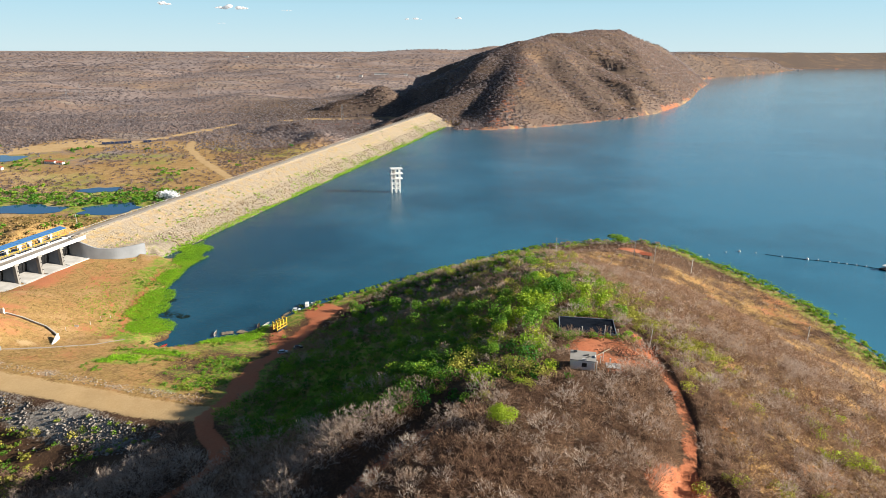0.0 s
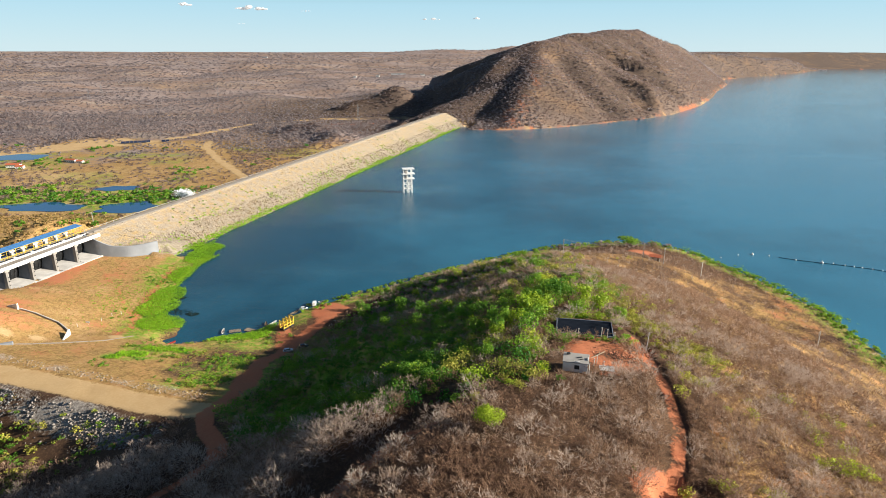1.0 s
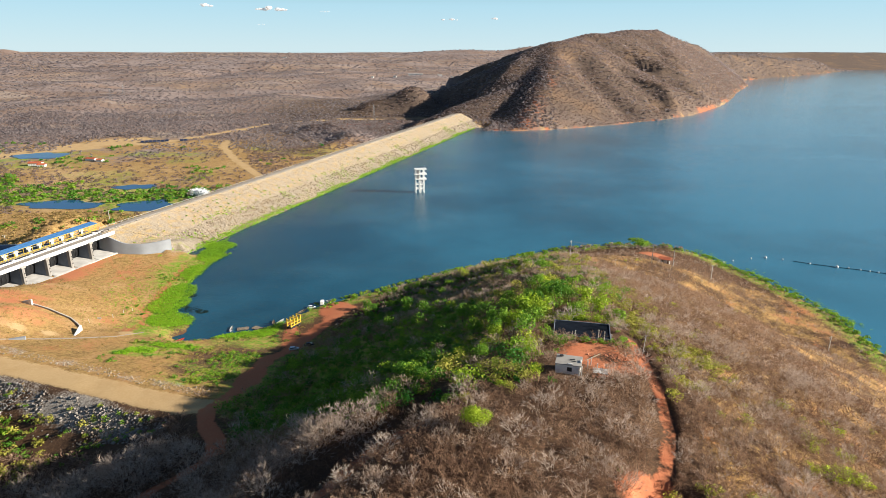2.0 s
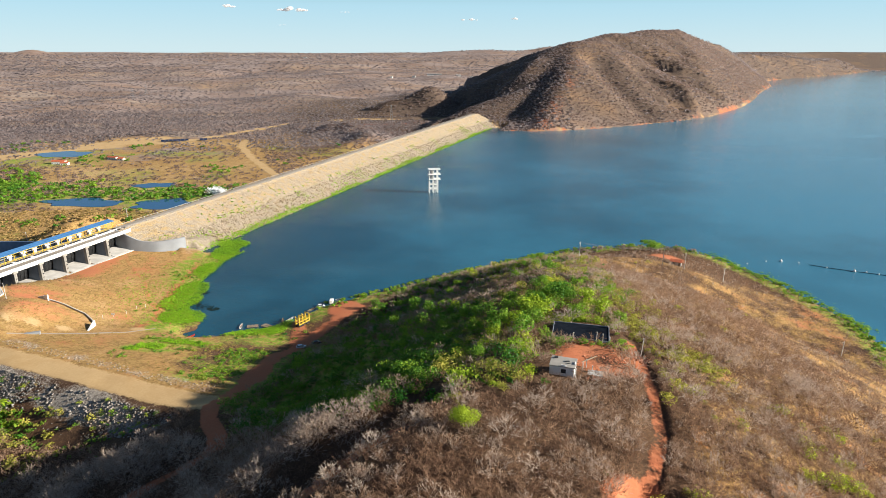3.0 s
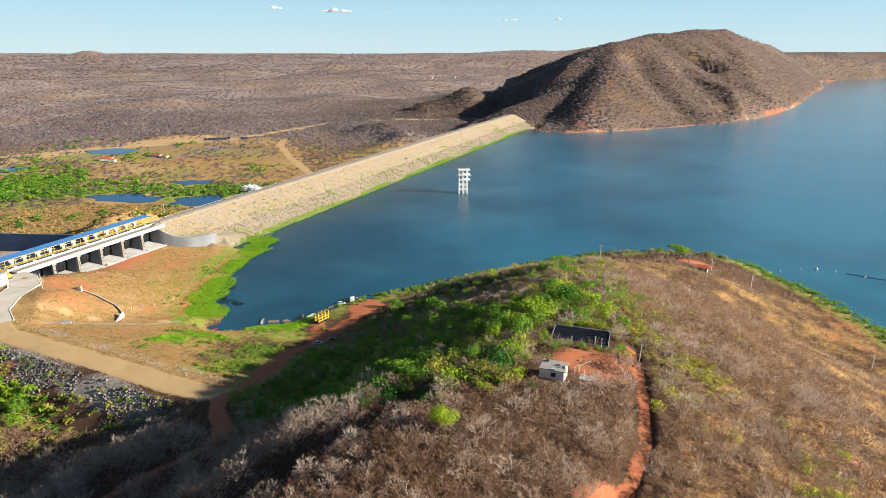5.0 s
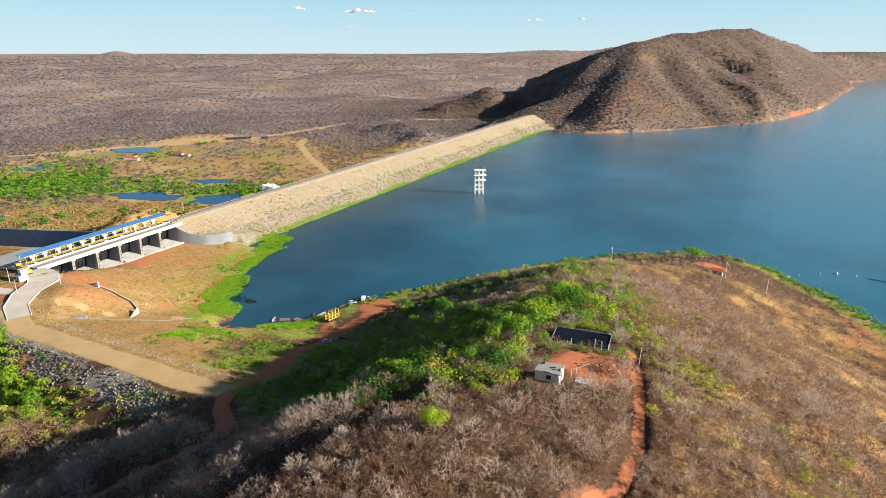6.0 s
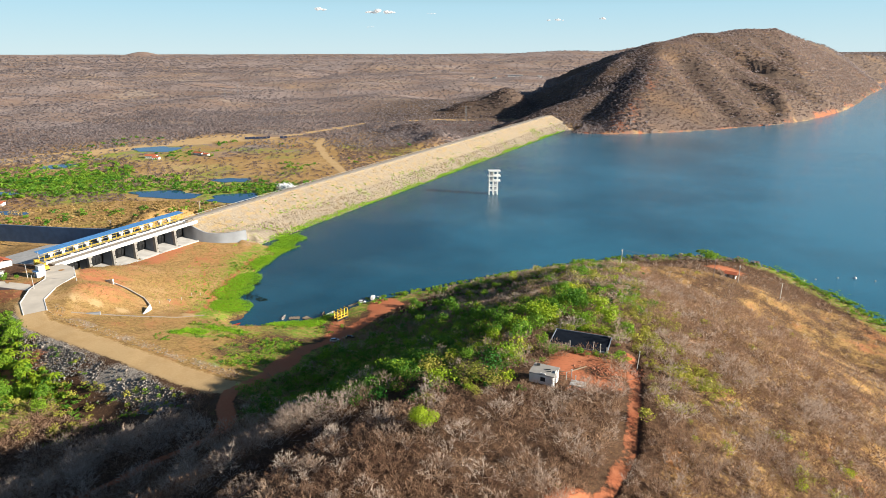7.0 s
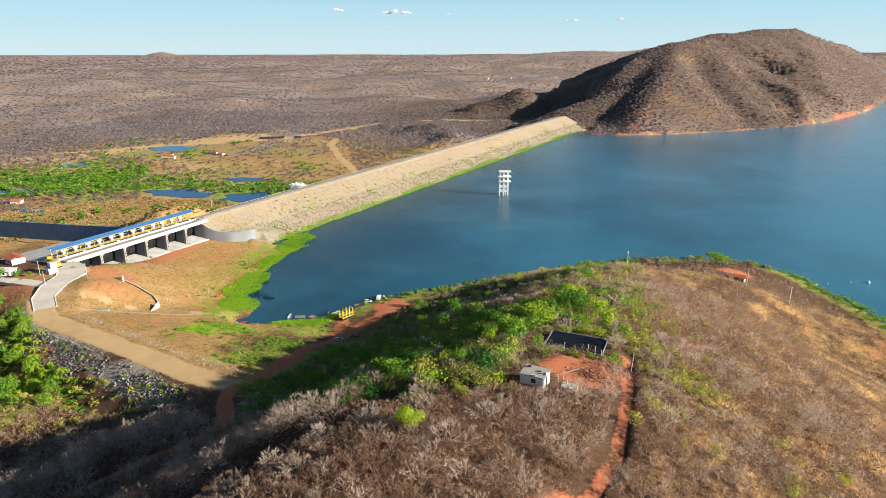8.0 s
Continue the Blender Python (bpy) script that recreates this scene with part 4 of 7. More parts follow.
strip("yard_road", [(-218, 233, 3.8), (-236, 235, 3.6), (-262, 237, 3.4)], 6, 0.05, PAVING, "pale concrete branch of the yard road", "road")
strip("footpath", [(-187.6, 214.7, 0.5), (-183.6, 218, 0.5), (-176.5, 223.2, 0.5), (-164.3, 228.6, 0.5), (-150.8, 237.4, 0.4), (-144, 250, 0.35)], 1, 0.10, ASPHALT, "narrow pale concrete footpath across dry grass", "path")


def kiosk(x, y):
    z = ground_z(x, y)
    s = thing("kiosk", x, y, z, -20, "small white control kiosk with flat stepped roof", "kiosk")
    bm = bmesh.new()
    box(bm, 0, 0, 1.5, 4.6, 4.4, 3.4)
    part("lower_room", bm, WHITE, s)
    bm = bmesh.new()
    box(bm, 1.0, 0.6, 4.6, 3.2, 3.2, 2.8)
    part("upper_room", bm, WHITE, s)
    for ox, oy, oz, w in ((0, 0, 3.28, 5.0), (1.0, 0.6, 6.1, 3.7)):
        bm = bmesh.new()
        box(bm, ox, oy, oz, w, w, 0.22, bevel=0.04)
        part("roof", bm, BLUE_ROOF if oz < 4 else CONCRETE, s, "flat roof slab")
    bm = bmesh.new()
    box(bm, 0.6, -2.22, 1.1, 0.9, 0.08, 2.1)
    part("door", bm, BLUE_ROOF, s, "blue door")
    bm = bmesh.new()
    box(bm, -1.2, -2.22, 1.7, 1.1, 0.08, 0.9)
    part("window", bm, GLASS, s)
    return s


kiosk(-240, 250)


def loader_crane(x, y, z, rz):
    s = thing("gantry_crane", x, y, z, rz, "yellow steel gantry machine parked at the bridge head", "crane")
    for k, (cy, w, h) in enumerate(((-5.5, 2.4, 2.0), (0.0, 7.0, 2.6), (6.0, 2.2, 3.2))):
        bm = bmesh.new()
        box(bm, 0, cy, 0.7 + h / 2, 2.2, w, h, bevel=0.15)
        part("housing", bm, YELLOW, s)
    bm = bmesh.new()
    box(bm, 0, 0, 0.55, 2.0, 15, 0.35)
    part("chassis", bm, STEEL_DARK, s)
    for cy in (-6, -2, 2, 6):
        for cx in (-1.0, 1.0):
            bm = bmesh.new()
            rod(bm, (cx - 0.2, cy, 0.45), (cx + 0.2, cy, 0.45), 0.45, seg=10)
            part("wheel", bm, RUBBER, s)
    for cy in (-3.5, 3.5):
        bm = bmesh.new()
        rod(bm, (0.8, cy, 3.2), (0.8, cy, 4.4), 0.08, seg=5)
        part("rail_post", bm, YELLOW, s)
    return s


loader_crane(-249.5, 261, ground_z(-249.5, 261), 68)


def lamp_post(x, y, rz, h=8.0):
    s = thing("street_lamp", x, y, ground_z(x, y), rz, "tall grey street lamp on a concrete pole", "street lamp", "lamps of the yard")
    bm = bmesh.new()
    rod(bm, (0, 0, -0.3), (0, 0, h), 0.16, 0.10, seg=7)
    part("pole", bm, CONCRETE, s)
    bm = bmesh.new()
    rod(bm, (0, 0, h - 0.2), (1.4, 0, h + 0.2), 0.05, seg=5)
    part("arm", bm, STEEL, s)
    bm = bmesh.new()
    box(bm, 1.6, 0, h + 0.22, 0.8, 0.3, 0.16, bevel=0.04)
    part("lamp_head", bm, STEEL, s)
    return s


for row in ((-243.5, 246, 200), (-224, 231, 180), (-213, 246, 200), (-258, 268, 120)):
    lamp_post(*row)


def cottage(x, y, rz, w, d, h, label, roof=RED_TILE, group=""):
    z = ground_z(x, y)
    s = thing("house", x, y, z, rz, label, "house", group)
    bm = bmesh.new()
    box(bm, 0, 0, h / 2 - 0.3, w, d, h + 0.6)
    part("wall", bm, WHITE, s, "white rendered wall")
    bm = bmesh.new()
    for sgn in (-1, 1):
        slab(bm, [(-w / 2 - 0.5, 0), (w / 2 + 0.5, 0), (w / 2 + 0.5, sgn * (d / 2 + 0.6)), (-w / 2 - 0.5, sgn * (d / 2 + 0.6))], [h + d * 0.22, h + d * 0.22, h - 0.1, h - 0.1], [h + d * 0.22 + 0.2, h + d * 0.22 + 0.2, h + 0.1, h + 0.1])
    part("roof", bm, roof, s, "low pitched roof")
    bm = bmesh.new()
    for sgn in (-1, 1):
        slab(bm, [(sgn * (w / 2 - 0.15) - 0.15, -d / 2), (sgn * (w / 2 - 0.15) + 0.15, -d / 2), (sgn * (w / 2 - 0.15) + 0.15, d / 2), (sgn * (w / 2 - 0.15) - 0.15, d / 2)], h, h + 0.05)
    part("gable", bm, WHITE, s)
    for k in range(max(1, int(w / 3))):
        bm = bmesh.new()
        box(bm, -w / 2 + 1.6 + 3 * k, -d / 2 - 0.02, 1.4, 1.1, 0.08, 1.0)
        part("window", bm, GLASS, s)
    bm = bmesh.new()
    box(bm, w / 2 - 1.0, -d / 2 - 0.02, 1.0, 0.9, 0.08, 2.0)
    part("door", bm, WOOD, s)
    return s


cottage(-278, 262, -20, 9, 7, 3.2, "white house with red tiled roof beside the yard", group="yard houses")
cottage(-264, 244, 15, 8, 6, 2.6, "low white house with pale flat-looking roof among trees", CONCRETE, "yard houses")
cottage(-200, 178, 30, 8, 6, 2.8, "house with red tiled roof in the green valley", group="yard houses")


def fence_wall():
    bm = bmesh.new()
    pts = [(-205.5, 257.7), (-200.3, 257.9), (-193.3, 257.1), (-187.2, 255.3), (-180.7, 253.6), (-175, 249.4), (-170, 245)]
    wall_along(bm, [(x, y, ground_z(x, y) + 0.9) for x, y in pts], 0.45, 2.6)
    s = solid("retaining_wall", bm, CONCRETE, "low pale concrete retaining wall with bent ends", "retaining wall")
    return s


fence_wall()
for x, y, w, h, rz in ((-204.5, 258.2, 6.0, 2.6, -12), (-167.6, 238, 12.0, 1.5, 108)):
    bm = bmesh.new()
    slab(bm, [(-w / 2, -0.35), (w / 2, -0.35), (w / 2, 0.35), (-w / 2, 0.35)], -1.5, [h * 0.35, h, h, h * 0.35])
    solid("wall_end", bm, WHITE, "white sloping concrete wall end on dry grass", "retaining wall", "wall ends", m=pose(x, y, ground_z(x, y), 0, 0, rz))


bm = bmesh.new()
box(bm, 0, 0, 0.2, 6.0, 1.5, 1.4, bevel=0.05)
solid("drain_box", bm, WING, "low grey concrete drain box beside the footpath", "drain", m=pose(-180.5, 219.6, ground_z(-180.5, 219.6), 0, 0, 28))
bm = bmesh.new()
for k in range(8):
    rod(bm, (0.9 * k, 0, 0), (0.9 * k, 0, 1.1), 0.05, seg=4)
for z in (0.55, 1.1):
    rod(bm, (0, 0, z), (6.3, 0, z), 0.05, seg=4)
solid("hand_rail", bm, YELLOW, "short yellow hand rail on the wall's top", "railing", m=pose(-208.5, 259.0, ground_z(-206, 258) + 1.6, 0, 0, -8))


def kerbs():
    line = [(-199, 207, 4.5), (-212, 218, 4.8), (-220, 232, 6.0), (-226, 249, 7.0), (-237, 260, 6.5)]
    for sgn in (-1, 1):
        pts = []
        for i, p in enumerate(line):
            q, r = line[max(i - 1, 0)], line[min(i + 1, len(line) - 1)]
            d = Vector((r[0] - q[0], r[1] - q[1])).normalized()
            zc = max(ground_z(p[0] + s_ * p[2] * 0.8 * -d.y, p[1] + s_ * p[2] * 0.8 * d.x) for s_ in (-1, 0, 1))
            pts.append((p[0] - sgn * p[2] * d.y, p[1] + sgn * p[2] * d.x, zc + 0.34))
        bm = bmesh.new()
        wall_along(bm, pts, 0.35, 1.6)
        solid("kerb", bm, WHITE, "white painted concrete kerb of the yard road", "kerb", "kerbs", kind="structure")


kerbs()


def sign_post(x, y, w, h, rz=0):
    s = thing("marker_post", x, y, ground_z(x, y), rz, "white marker board on short post in dry grass", "marker", "markers on the shore")
    bm = bmesh.new()
    rod(bm, (0, 0, -0.3), (0, 0, h), 0.09, seg=6)
    part("post", bm, WHITE, s)
    if w > 0.4:
        bm = bmesh.new()
        box(bm, 0, -0.1, h - 0.3, w, 0.06, 0.9, bevel=0.01)
        part("board", bm, WHITE, s)
    return s


for row in ((-172.8, 254.5, 0.2, 1.7), (-171.2, 260.1, 1.9, 1.6), (-168.9, 267, 0.2, 1.8), (-168.3, 275, 0.2, 1.8), (-166.1, 279.4, 0.2, 1.8)):
    sign_post(*row)

# ---------------------------------------------------------------- landing place
def boat(x, y, rz, long, colour, label, z=0.05, inside=WOOD):
    s = thing("boat", x, y, z, rz, label, "boat", "boats at the landing")
    bm = bmesh.new()
    rings = []
    for k in range(9):
        u = -1 + 2 * k / 8
        half = 0.62 * (1 - abs(u) ** 2.6) + 0.03
        lift = 0.28 * abs(u) ** 3
        rings.append([bm.verts.new(c) for c in ((u * long / 2, -half, 0.55 + lift), (u * long / 2, -half * 0.6, 0.02 + lift), (u * long / 2, half * 0.6, 0.02 + lift), (u * long / 2, half, 0.55 + lift))])
    for p, q in zip(rings[:-1], rings[1:]):
        for k in range(3):
            bm.faces.new((p[k], p[k + 1], q[k + 1], q[k]))
    bmesh.ops.solidify(bm, geom=bm.faces[:], thickness=0.06)
    part("hull", bm, colour, s)
    for u in (-0.45, 0.0, 0.4):
        bm = bmesh.new()
        box(bm, u * long / 2, 0, 0.42, 0.28, 1.0, 0.05)
        part("seat", bm, inside, s)
    return s


boat(-130, 252.5, 55, 7.5, RED_PAINT, "red wooden fishing boat at the reedy shore", inside=RED_PAINT)
boat(-121, 250.5, 150, 6.5, WHITE, "white rowing boat drawn up on the bank")
boat(-116.5, 251.5, 35, 6.5, WOOD, "bare wooden boat drawn up on the bank")
boat(-109.5, 267, 100, 6.0, WHITE, "white rowing boat lying at the bank")
boat(-91, 275.5, 105, 6.0, WOOD, "bare wooden boat lying at the bank")
boat(-88, 277, 70, 6.0, WHITE, "white rowing boat beside another at the bank")
boat(-80.5, 290.5, 60, 6.0, WOOD, "bare wooden boat at the landing")
boat(-69, 305.5, 30, 5.0, WHITE, "white boat at the end of the landing")


def raft(x, y, rz):
    s = thing("jetty", x, y, 0.1, rz, "rough timber jetty of loose planks at the bank", "jetty")
    for k in range(9):
        bm = bmesh.new()
        box(bm, -2.4 + 0.6 * k, 0, 0.25, 0.5, 3.0 + 0.6 * math.sin(k * 2.1), 0.12, rz=4 * math.sin(k * 3.7))
        part("plank", bm, WOOD, s)
    for cy in (-1.0, 1.0):
        bm = bmesh.new()
        rod(bm, (-2.8, cy, 0.1), (2.9, cy, 0.1), 0.14, seg=6)
        part("bearer", bm, WOOD, s)
    return s


raft(-104, 268, 20)
raft(-97, 269, -25)


def car(x, y, rz, paint, label, long=4.4):
    z = ground_z(x, y)
    s = thing("car", x, y, z + 0.02, rz, label, "car", "cars on the red road")
    bm = bmesh.new()
    half = long / 2
    side = [(-half, 0.35), (-half + 0.05, 0.82), (-half + 0.5, 0.95), (half - 1.2, 0.92), (half - 0.15, 0.72), (half, 0.4)]
    rows = []
    for px_, pz in side:
        rows.append([bm.verts.new((px_, sy, pz)) for sy in (-0.84, 0.84)])
    rows.append([bm.verts.new((half - 0.1, sy, 0.26)) for sy in (-0.8, 0.8)])
    rows.append([bm.verts.new((-half + 0.1, sy, 0.26)) for sy in (-0.8, 0.8)])
    for k in range(len(rows)):
        p, q = rows[k], rows[(k + 1) % len(rows)]
        bm.faces.new((p[0], p[1], q[1], q[0]))
    bm.faces.new([r[0] for r in rows])
    bm.faces.new([r[1] for r in rows][::-1])
    bmesh.ops.recalc_face_normals(bm, faces=bm.faces[:])
    bmesh.ops.bevel(bm, geom=bm.edges[:], offset=0.06, segments=2, affect="EDGES")
    body = part("body", bm, paint, s)
    bm = bmesh.new()
    slab(bm, [(-half + 0.35, -0.74), (half - 1.15, -0.74), (half - 1.15, 0.74), (-half + 0.35, 0.74)], 0.90, 0.93)
    vs = [bm.verts.new(c) for c in ((-half + 0.7, -0.6, 1.42), (half - 1.85, -0.6, 1.42), (half - 1.85, 0.6, 1.42), (-half + 0.7, 0.6, 1.42))]
    base = [bm.verts.new(c) for c in ((-half + 0.3, -0.76, 0.92), (half - 1.05, -0.76, 0.92), (half - 1.05, 0.76, 0.92), (-half + 0.3, 0.76, 0.92))]
    for k in range(4):
        bm.faces.new((base[k], base[(k + 1) % 4], vs[(k + 1) % 4], vs[k]))
    part("windows", bm, GLASS, s, "dark tinted car windows")
    bm = bmesh.new()
    slab(bm, [(-half + 0.66, -0.63), (half - 1.82, -0.63), (half - 1.82, 0.63), (-half + 0.66, 0.63)], 1.40, 1.47)
    part("roof", bm, paint, s)
    for cx in (-half + 0.75, half - 0.8):
        for cy in (-0.78, 0.78):
            bm = bmesh.new()
            rod(bm, (cx, cy - 0.1, 0.3), (cx, cy + 0.1, 0.3), 0.31, seg=14)
            wheel = part("wheel", bm, RUBBER, s)
            bm = bmesh.new()
            rod(bm, (cx, cy - 0.11, 0.3), (cx, cy + 0.11, 0.3), 0.18, seg=10)
            part("rim", bm, STEEL, wheel)
    for cy in (-0.6, 0.6):
        bm = bmesh.new()
        box(bm, half - 0.07, cy, 0.62, 0.1, 0.32, 0.14)
        part("headlight", bm, GLASS, body)
    return s


car(-70, 240.5, 20, WHITE_CAR, "small white hatchback parked on red earth")
car(-64.5, 246, 22, BLACK_CAR, "black car parked in the shade of bushes")
car(-77, 296, 10, WHITE_CAR, "white car parked at the water's edge")


def cabin_boat(x, y, rz):
    # a van shape added where a small white boat cabin lies
    s = thing("van", x, y, ground_z(x, y), rz, "white box van shape in place of a tilted boat cabin", "van")
    bm = bmesh.new()
    box(bm, -0.6, 0, 1.5, 3.0, 1.8, 1.9, bevel=0.08)
    part("cargo_box", bm, WHITE, s)
    bm = bmesh.new()
    box(bm, 2.0, 0, 1.1, 1.5, 1.9, 1.5, bevel=0.2)
    cab = part("cab", bm, WHITE_CAR, s)
    bm = bmesh.new()
    box(bm, 2.72, 0, 1.45, 0.1, 1.6, 0.6)
    part("windscreen", bm, GLASS, cab)
    for cx in (-1.6, 1.9):
        for cy in (-0.85, 0.85):
            bm = bmesh.new()
            rod(bm, (cx, cy - 0.12, 0.36), (cx, cy + 0.12, 0.36), 0.36, seg=12)
            part("wheel", bm, RUBBER, s)
    return s


cabin_boat(-72.5, 301.0, 100)


def cage_truck(x, y, rz):
    s = thing("truck", x, y, ground_z(x, y), rz, "yellow steel frame on a dark flatbed trailer", "truck")
    bm = bmesh.new()
    box(bm, 0, 0, 1.15, 7.6, 2.6, 0.5, bevel=0.05)
    box(bm, 0, 0, 0.8, 7.0, 1.2, 0.4)
    part("flatbed", bm, STEEL_DARK, s)
    for cx in (-3.0, -1.9, -0.8, 1.9, 3.0):
        for cy in (-1.1, 1.1):
            bm = bmesh.new()
            rod(bm, (cx, cy - 0.22, 0.5), (cx, cy + 0.22, 0.5), 0.5, seg=14)
            part("wheel", bm, RUBBER, s)
    for k, cx in enumerate((-3.4, -1.1, 1.1, 3.4)):
        for cy in (-1.25, 1.25):
            bm = bmesh.new()
            box(bm, cx, cy, 3.5, 0.42, 0.42, 4.2)
            part("post", bm, YELLOW, s)
        bm = bmesh.new()
        box(bm, cx, 0, 5.4 if k % 2 else 4.9, 0.42, 2.2, 0.42)
        part("cross_beam", bm, YELLOW, s)
    for cy in (-1.25, 1.25):
        for z in (1.65, 3.1):
            bm = bmesh.new()
            box(bm, 0, cy, z, 6.4, 0.3, 0.36)
            part("side_beam", bm, YELLOW, s)
    return s


cage_truck(-79, 270.5, 64)

# ---------------------------------------------------------------- buoys and pump raft on the lake
def buoy(x, y, r=0.5):
    bm = bmesh.new()
    bmesh.ops.create_uvsphere(bm, u_segments=10, v_segments=6, radius=r)
    rod(bm, (0, 0, r * 0.8), (0, 0, r * 1.5), r * 0.22, seg=6)
    return solid("buoy", bm, WHITE, "white float of the line across the water", "buoy", "floats on the lake", m=pose(x, y, r * 0.25), smooth=True)


for k, row in enumerate(((171.7, 384.6), (179, 388), (193, 394), (203, 395.5, 0.9), (213, 393), (226.6, 385), (240.4, 379.5, 1.0), (247, 378.4), (252.6, 375.2), (257, 373), (261, 371), (266, 368.8), (270.5, 366))):
    buoy(*row)
bm = bmesh.new()
line = [(218, 390), (228, 384.6), (240.4, 379.5), (252.6, 375.2), (266, 368.8), (277, 361.5)]
for p, q in zip(line[:-1], line[1:]):
    rod(bm, (*p, 0.12), (*q, 0.12), 0.16, seg=5)
solid("float_line", bm, BLACK, "dark floating pipe between white floats", "pipe")


def pump_raft(x, y):
    s = thing("pump_raft", x, y, 0, 20, "dark floating pump raft with pale cover", "raft")
    for cy in (-1.6, 1.6):
        bm = bmesh.new()
        rod(bm, (-3.2, cy, 0.2), (3.2, cy, 0.2), 0.55, seg=10)
        part("float", bm, BLACK, s)
    bm = bmesh.new()
    box(bm, 0, 0, 0.85, 6.4, 4.2, 0.2)
    part("deck", bm, STEEL_DARK, s)
    bm = bmesh.new()
    box(bm, 0.4, 0, 1.7, 2.2, 1.6, 1.5, bevel=0.2)
    part("pump", bm, STEEL, s)
    bm = bmesh.new()
    slab(bm, [(-2, -1.5), (2.6, -1.5), (2.6, 1.5), (-2, 1.5)], [2.6, 3.1, 3.1, 2.6], [2.75, 3.25, 3.25, 2.75])
    for cx in (-1.8, 2.4):
        for cy in (-1.3, 1.3):
            rod(bm, (cx, cy, 0.9), (cx, cy, 2.8), 0.07, seg=5)
    part("canopy", bm, WHITE, s)
    return s


pump_raft(279, 360.5)

# ---------------------------------------------------------------- top of the headland
def pump_house(x, y, rz):
    z = ground_z(x, y)
    s = thing("pump_house", x, y, z, rz, "small white rendered pump house with flat grey roof", "hut")
    w, d, h = 6.0, 4.8, 2.6
    t = 0.18
    bm = bmesh.new()
    box(bm, 0, d / 2 - t / 2, h / 2 - 0.5, w, t, h + 1)
    part("rear_wall", bm, WHITE, s)
    bm = bmesh.new()
    box(bm, -w / 2 + t / 2, 0, h / 2 - 0.5, t, d - 2 * t, h + 1)
    part("side_wall", bm, WHITE, s)
    # front wall with a window opening
    bm = bmesh.new()
    for cx, cz, sx, sz in ((-1.5, h / 2 - 0.5, 2.6, h + 1), (1.9, h / 2 - 0.5, 1.8, h + 1), (0.4, 0.0, 1.2, 2.0), (0.4, 2.6, 1.2, 1.0)):
        box(bm, cx, -d / 2 + t / 2, cz, sx, t, sz)
    front = part("front_wall", bm, WHITE, s)
    bm = bmesh.new()
    box(bm, 0.4, -d / 2 + 0.1, 1.55, 1.2, 0.05, 1.1)
    part("shutter", bm, STEEL_DARK, front)
    # wall towards the sun with a doorway
    bm = bmesh.new()
    for cy, cz, sy, sz in ((-1.55, h / 2 - 0.5, 1.5, h + 1), (1.35, h / 2 - 0.5, 1.9, h + 1), (-0.2, 2.7, 1.2, 0.8)):
        box(bm, w / 2 - t / 2, cy, cz, t, sy, sz)
    side = part("door_wall", bm, WHITE, s)
    bm = bmesh.new()
    box(bm, w / 2 - 0.1, -0.2, 1.1, 0.06, 1.1, 2.3)
    part("door", bm, STEEL_DARK, side, "dark metal door")
    bm = bmesh.new()
    box(bm, 0.05, 0, h + 0.12, w + 0.3, d + 0.3, 0.2, bevel=0.03)
    roof = part("roof", bm, RAIL, s, "flat stained concrete roof slab")
    for cx, cy, sx, sy, sz in ((0.9, 0.2, 1.2, 0.5, 0.12), (-1.9, 1.4, 0.8, 0.6, 0.35), (1.4, -0.6, 0.9, 0.35, 0.1)):
        bm = bmesh.new()
        box(bm, cx, cy, h + 0.26 + sz / 2, sx, sy, sz, rz=25, bevel=0.03)
        part("loose_board", bm, STEEL_DARK, roof)
    bm = bmesh.new()
    rod(bm, (w / 2 + 0.35, -d / 2 - 0.1, -0.4), (w / 2 + 0.35, -d / 2 - 0.1, 2.9), 0.10, seg=7)
    part("down_pipe", bm, WHITE, s)
    return s


pump_house(31.4, 121.6, -13).scale = (0.9, 0.9, 0.95)


def water_tank():
    """A square basin with a black sheet over the water, in low walls."""
    z = 60.6
    s = thing("water_tank", 39.2, 150.5, z, -9, "square concrete basin covered with a black sheet", "basin")
    w, d = 14.6, 9.2
    for cx, cy, sx, sy, m in ((0, d / 2, w + 0.4, 0.2, DARK_CONCRETE), (0, -d / 2, w + 0.4, 0.2, DARK_CONCRETE), (-w / 2, 0, 0.2, d - 0.2, DARK_CONCRETE), (w / 2, 0, 0.2, d - 0.2, DARK_CONCRETE)):
        bm = bmesh.new()
        box(bm, cx, cy, -1.9, sx, sy, 4.2, bevel=0.04)
        part("wall", bm, m, s)
    bm = bmesh.new()
    n = 14
    grid = [[bm.verts.new(((i / n - 0.5) * (w - 0.21), (j / n - 0.5) * (d - 0.21), 0.0 + 0.05 * math.sin(i * 1.7) * math.sin(j * 1.3))) for j in range(n + 1)] for i in range(n + 1)]
    for i in range(n):
        for j in range(n):
            bm.faces.new((grid[i][j], grid[i + 1][j], grid[i + 1][j + 1], grid[i][j + 1]))
    part("cover_sheet", bm, BLACK, s, "black plastic cover sheet")
    return s


water_tank()


def floor_slab(x, y, rz, w, d):
    bm = bmesh.new()
    box(bm, 0, 0, 0.12, w, d, 0.5, bevel=0.05)
    return solid("floor_slab", bm, CONCRETE, "pale bare concrete slab lying on red earth", "slab", m=pose(x, y, ground_z(x, y), 0, 0, rz))


floor_slab(38.8, 122.9, -10, 3.4, 2.4)


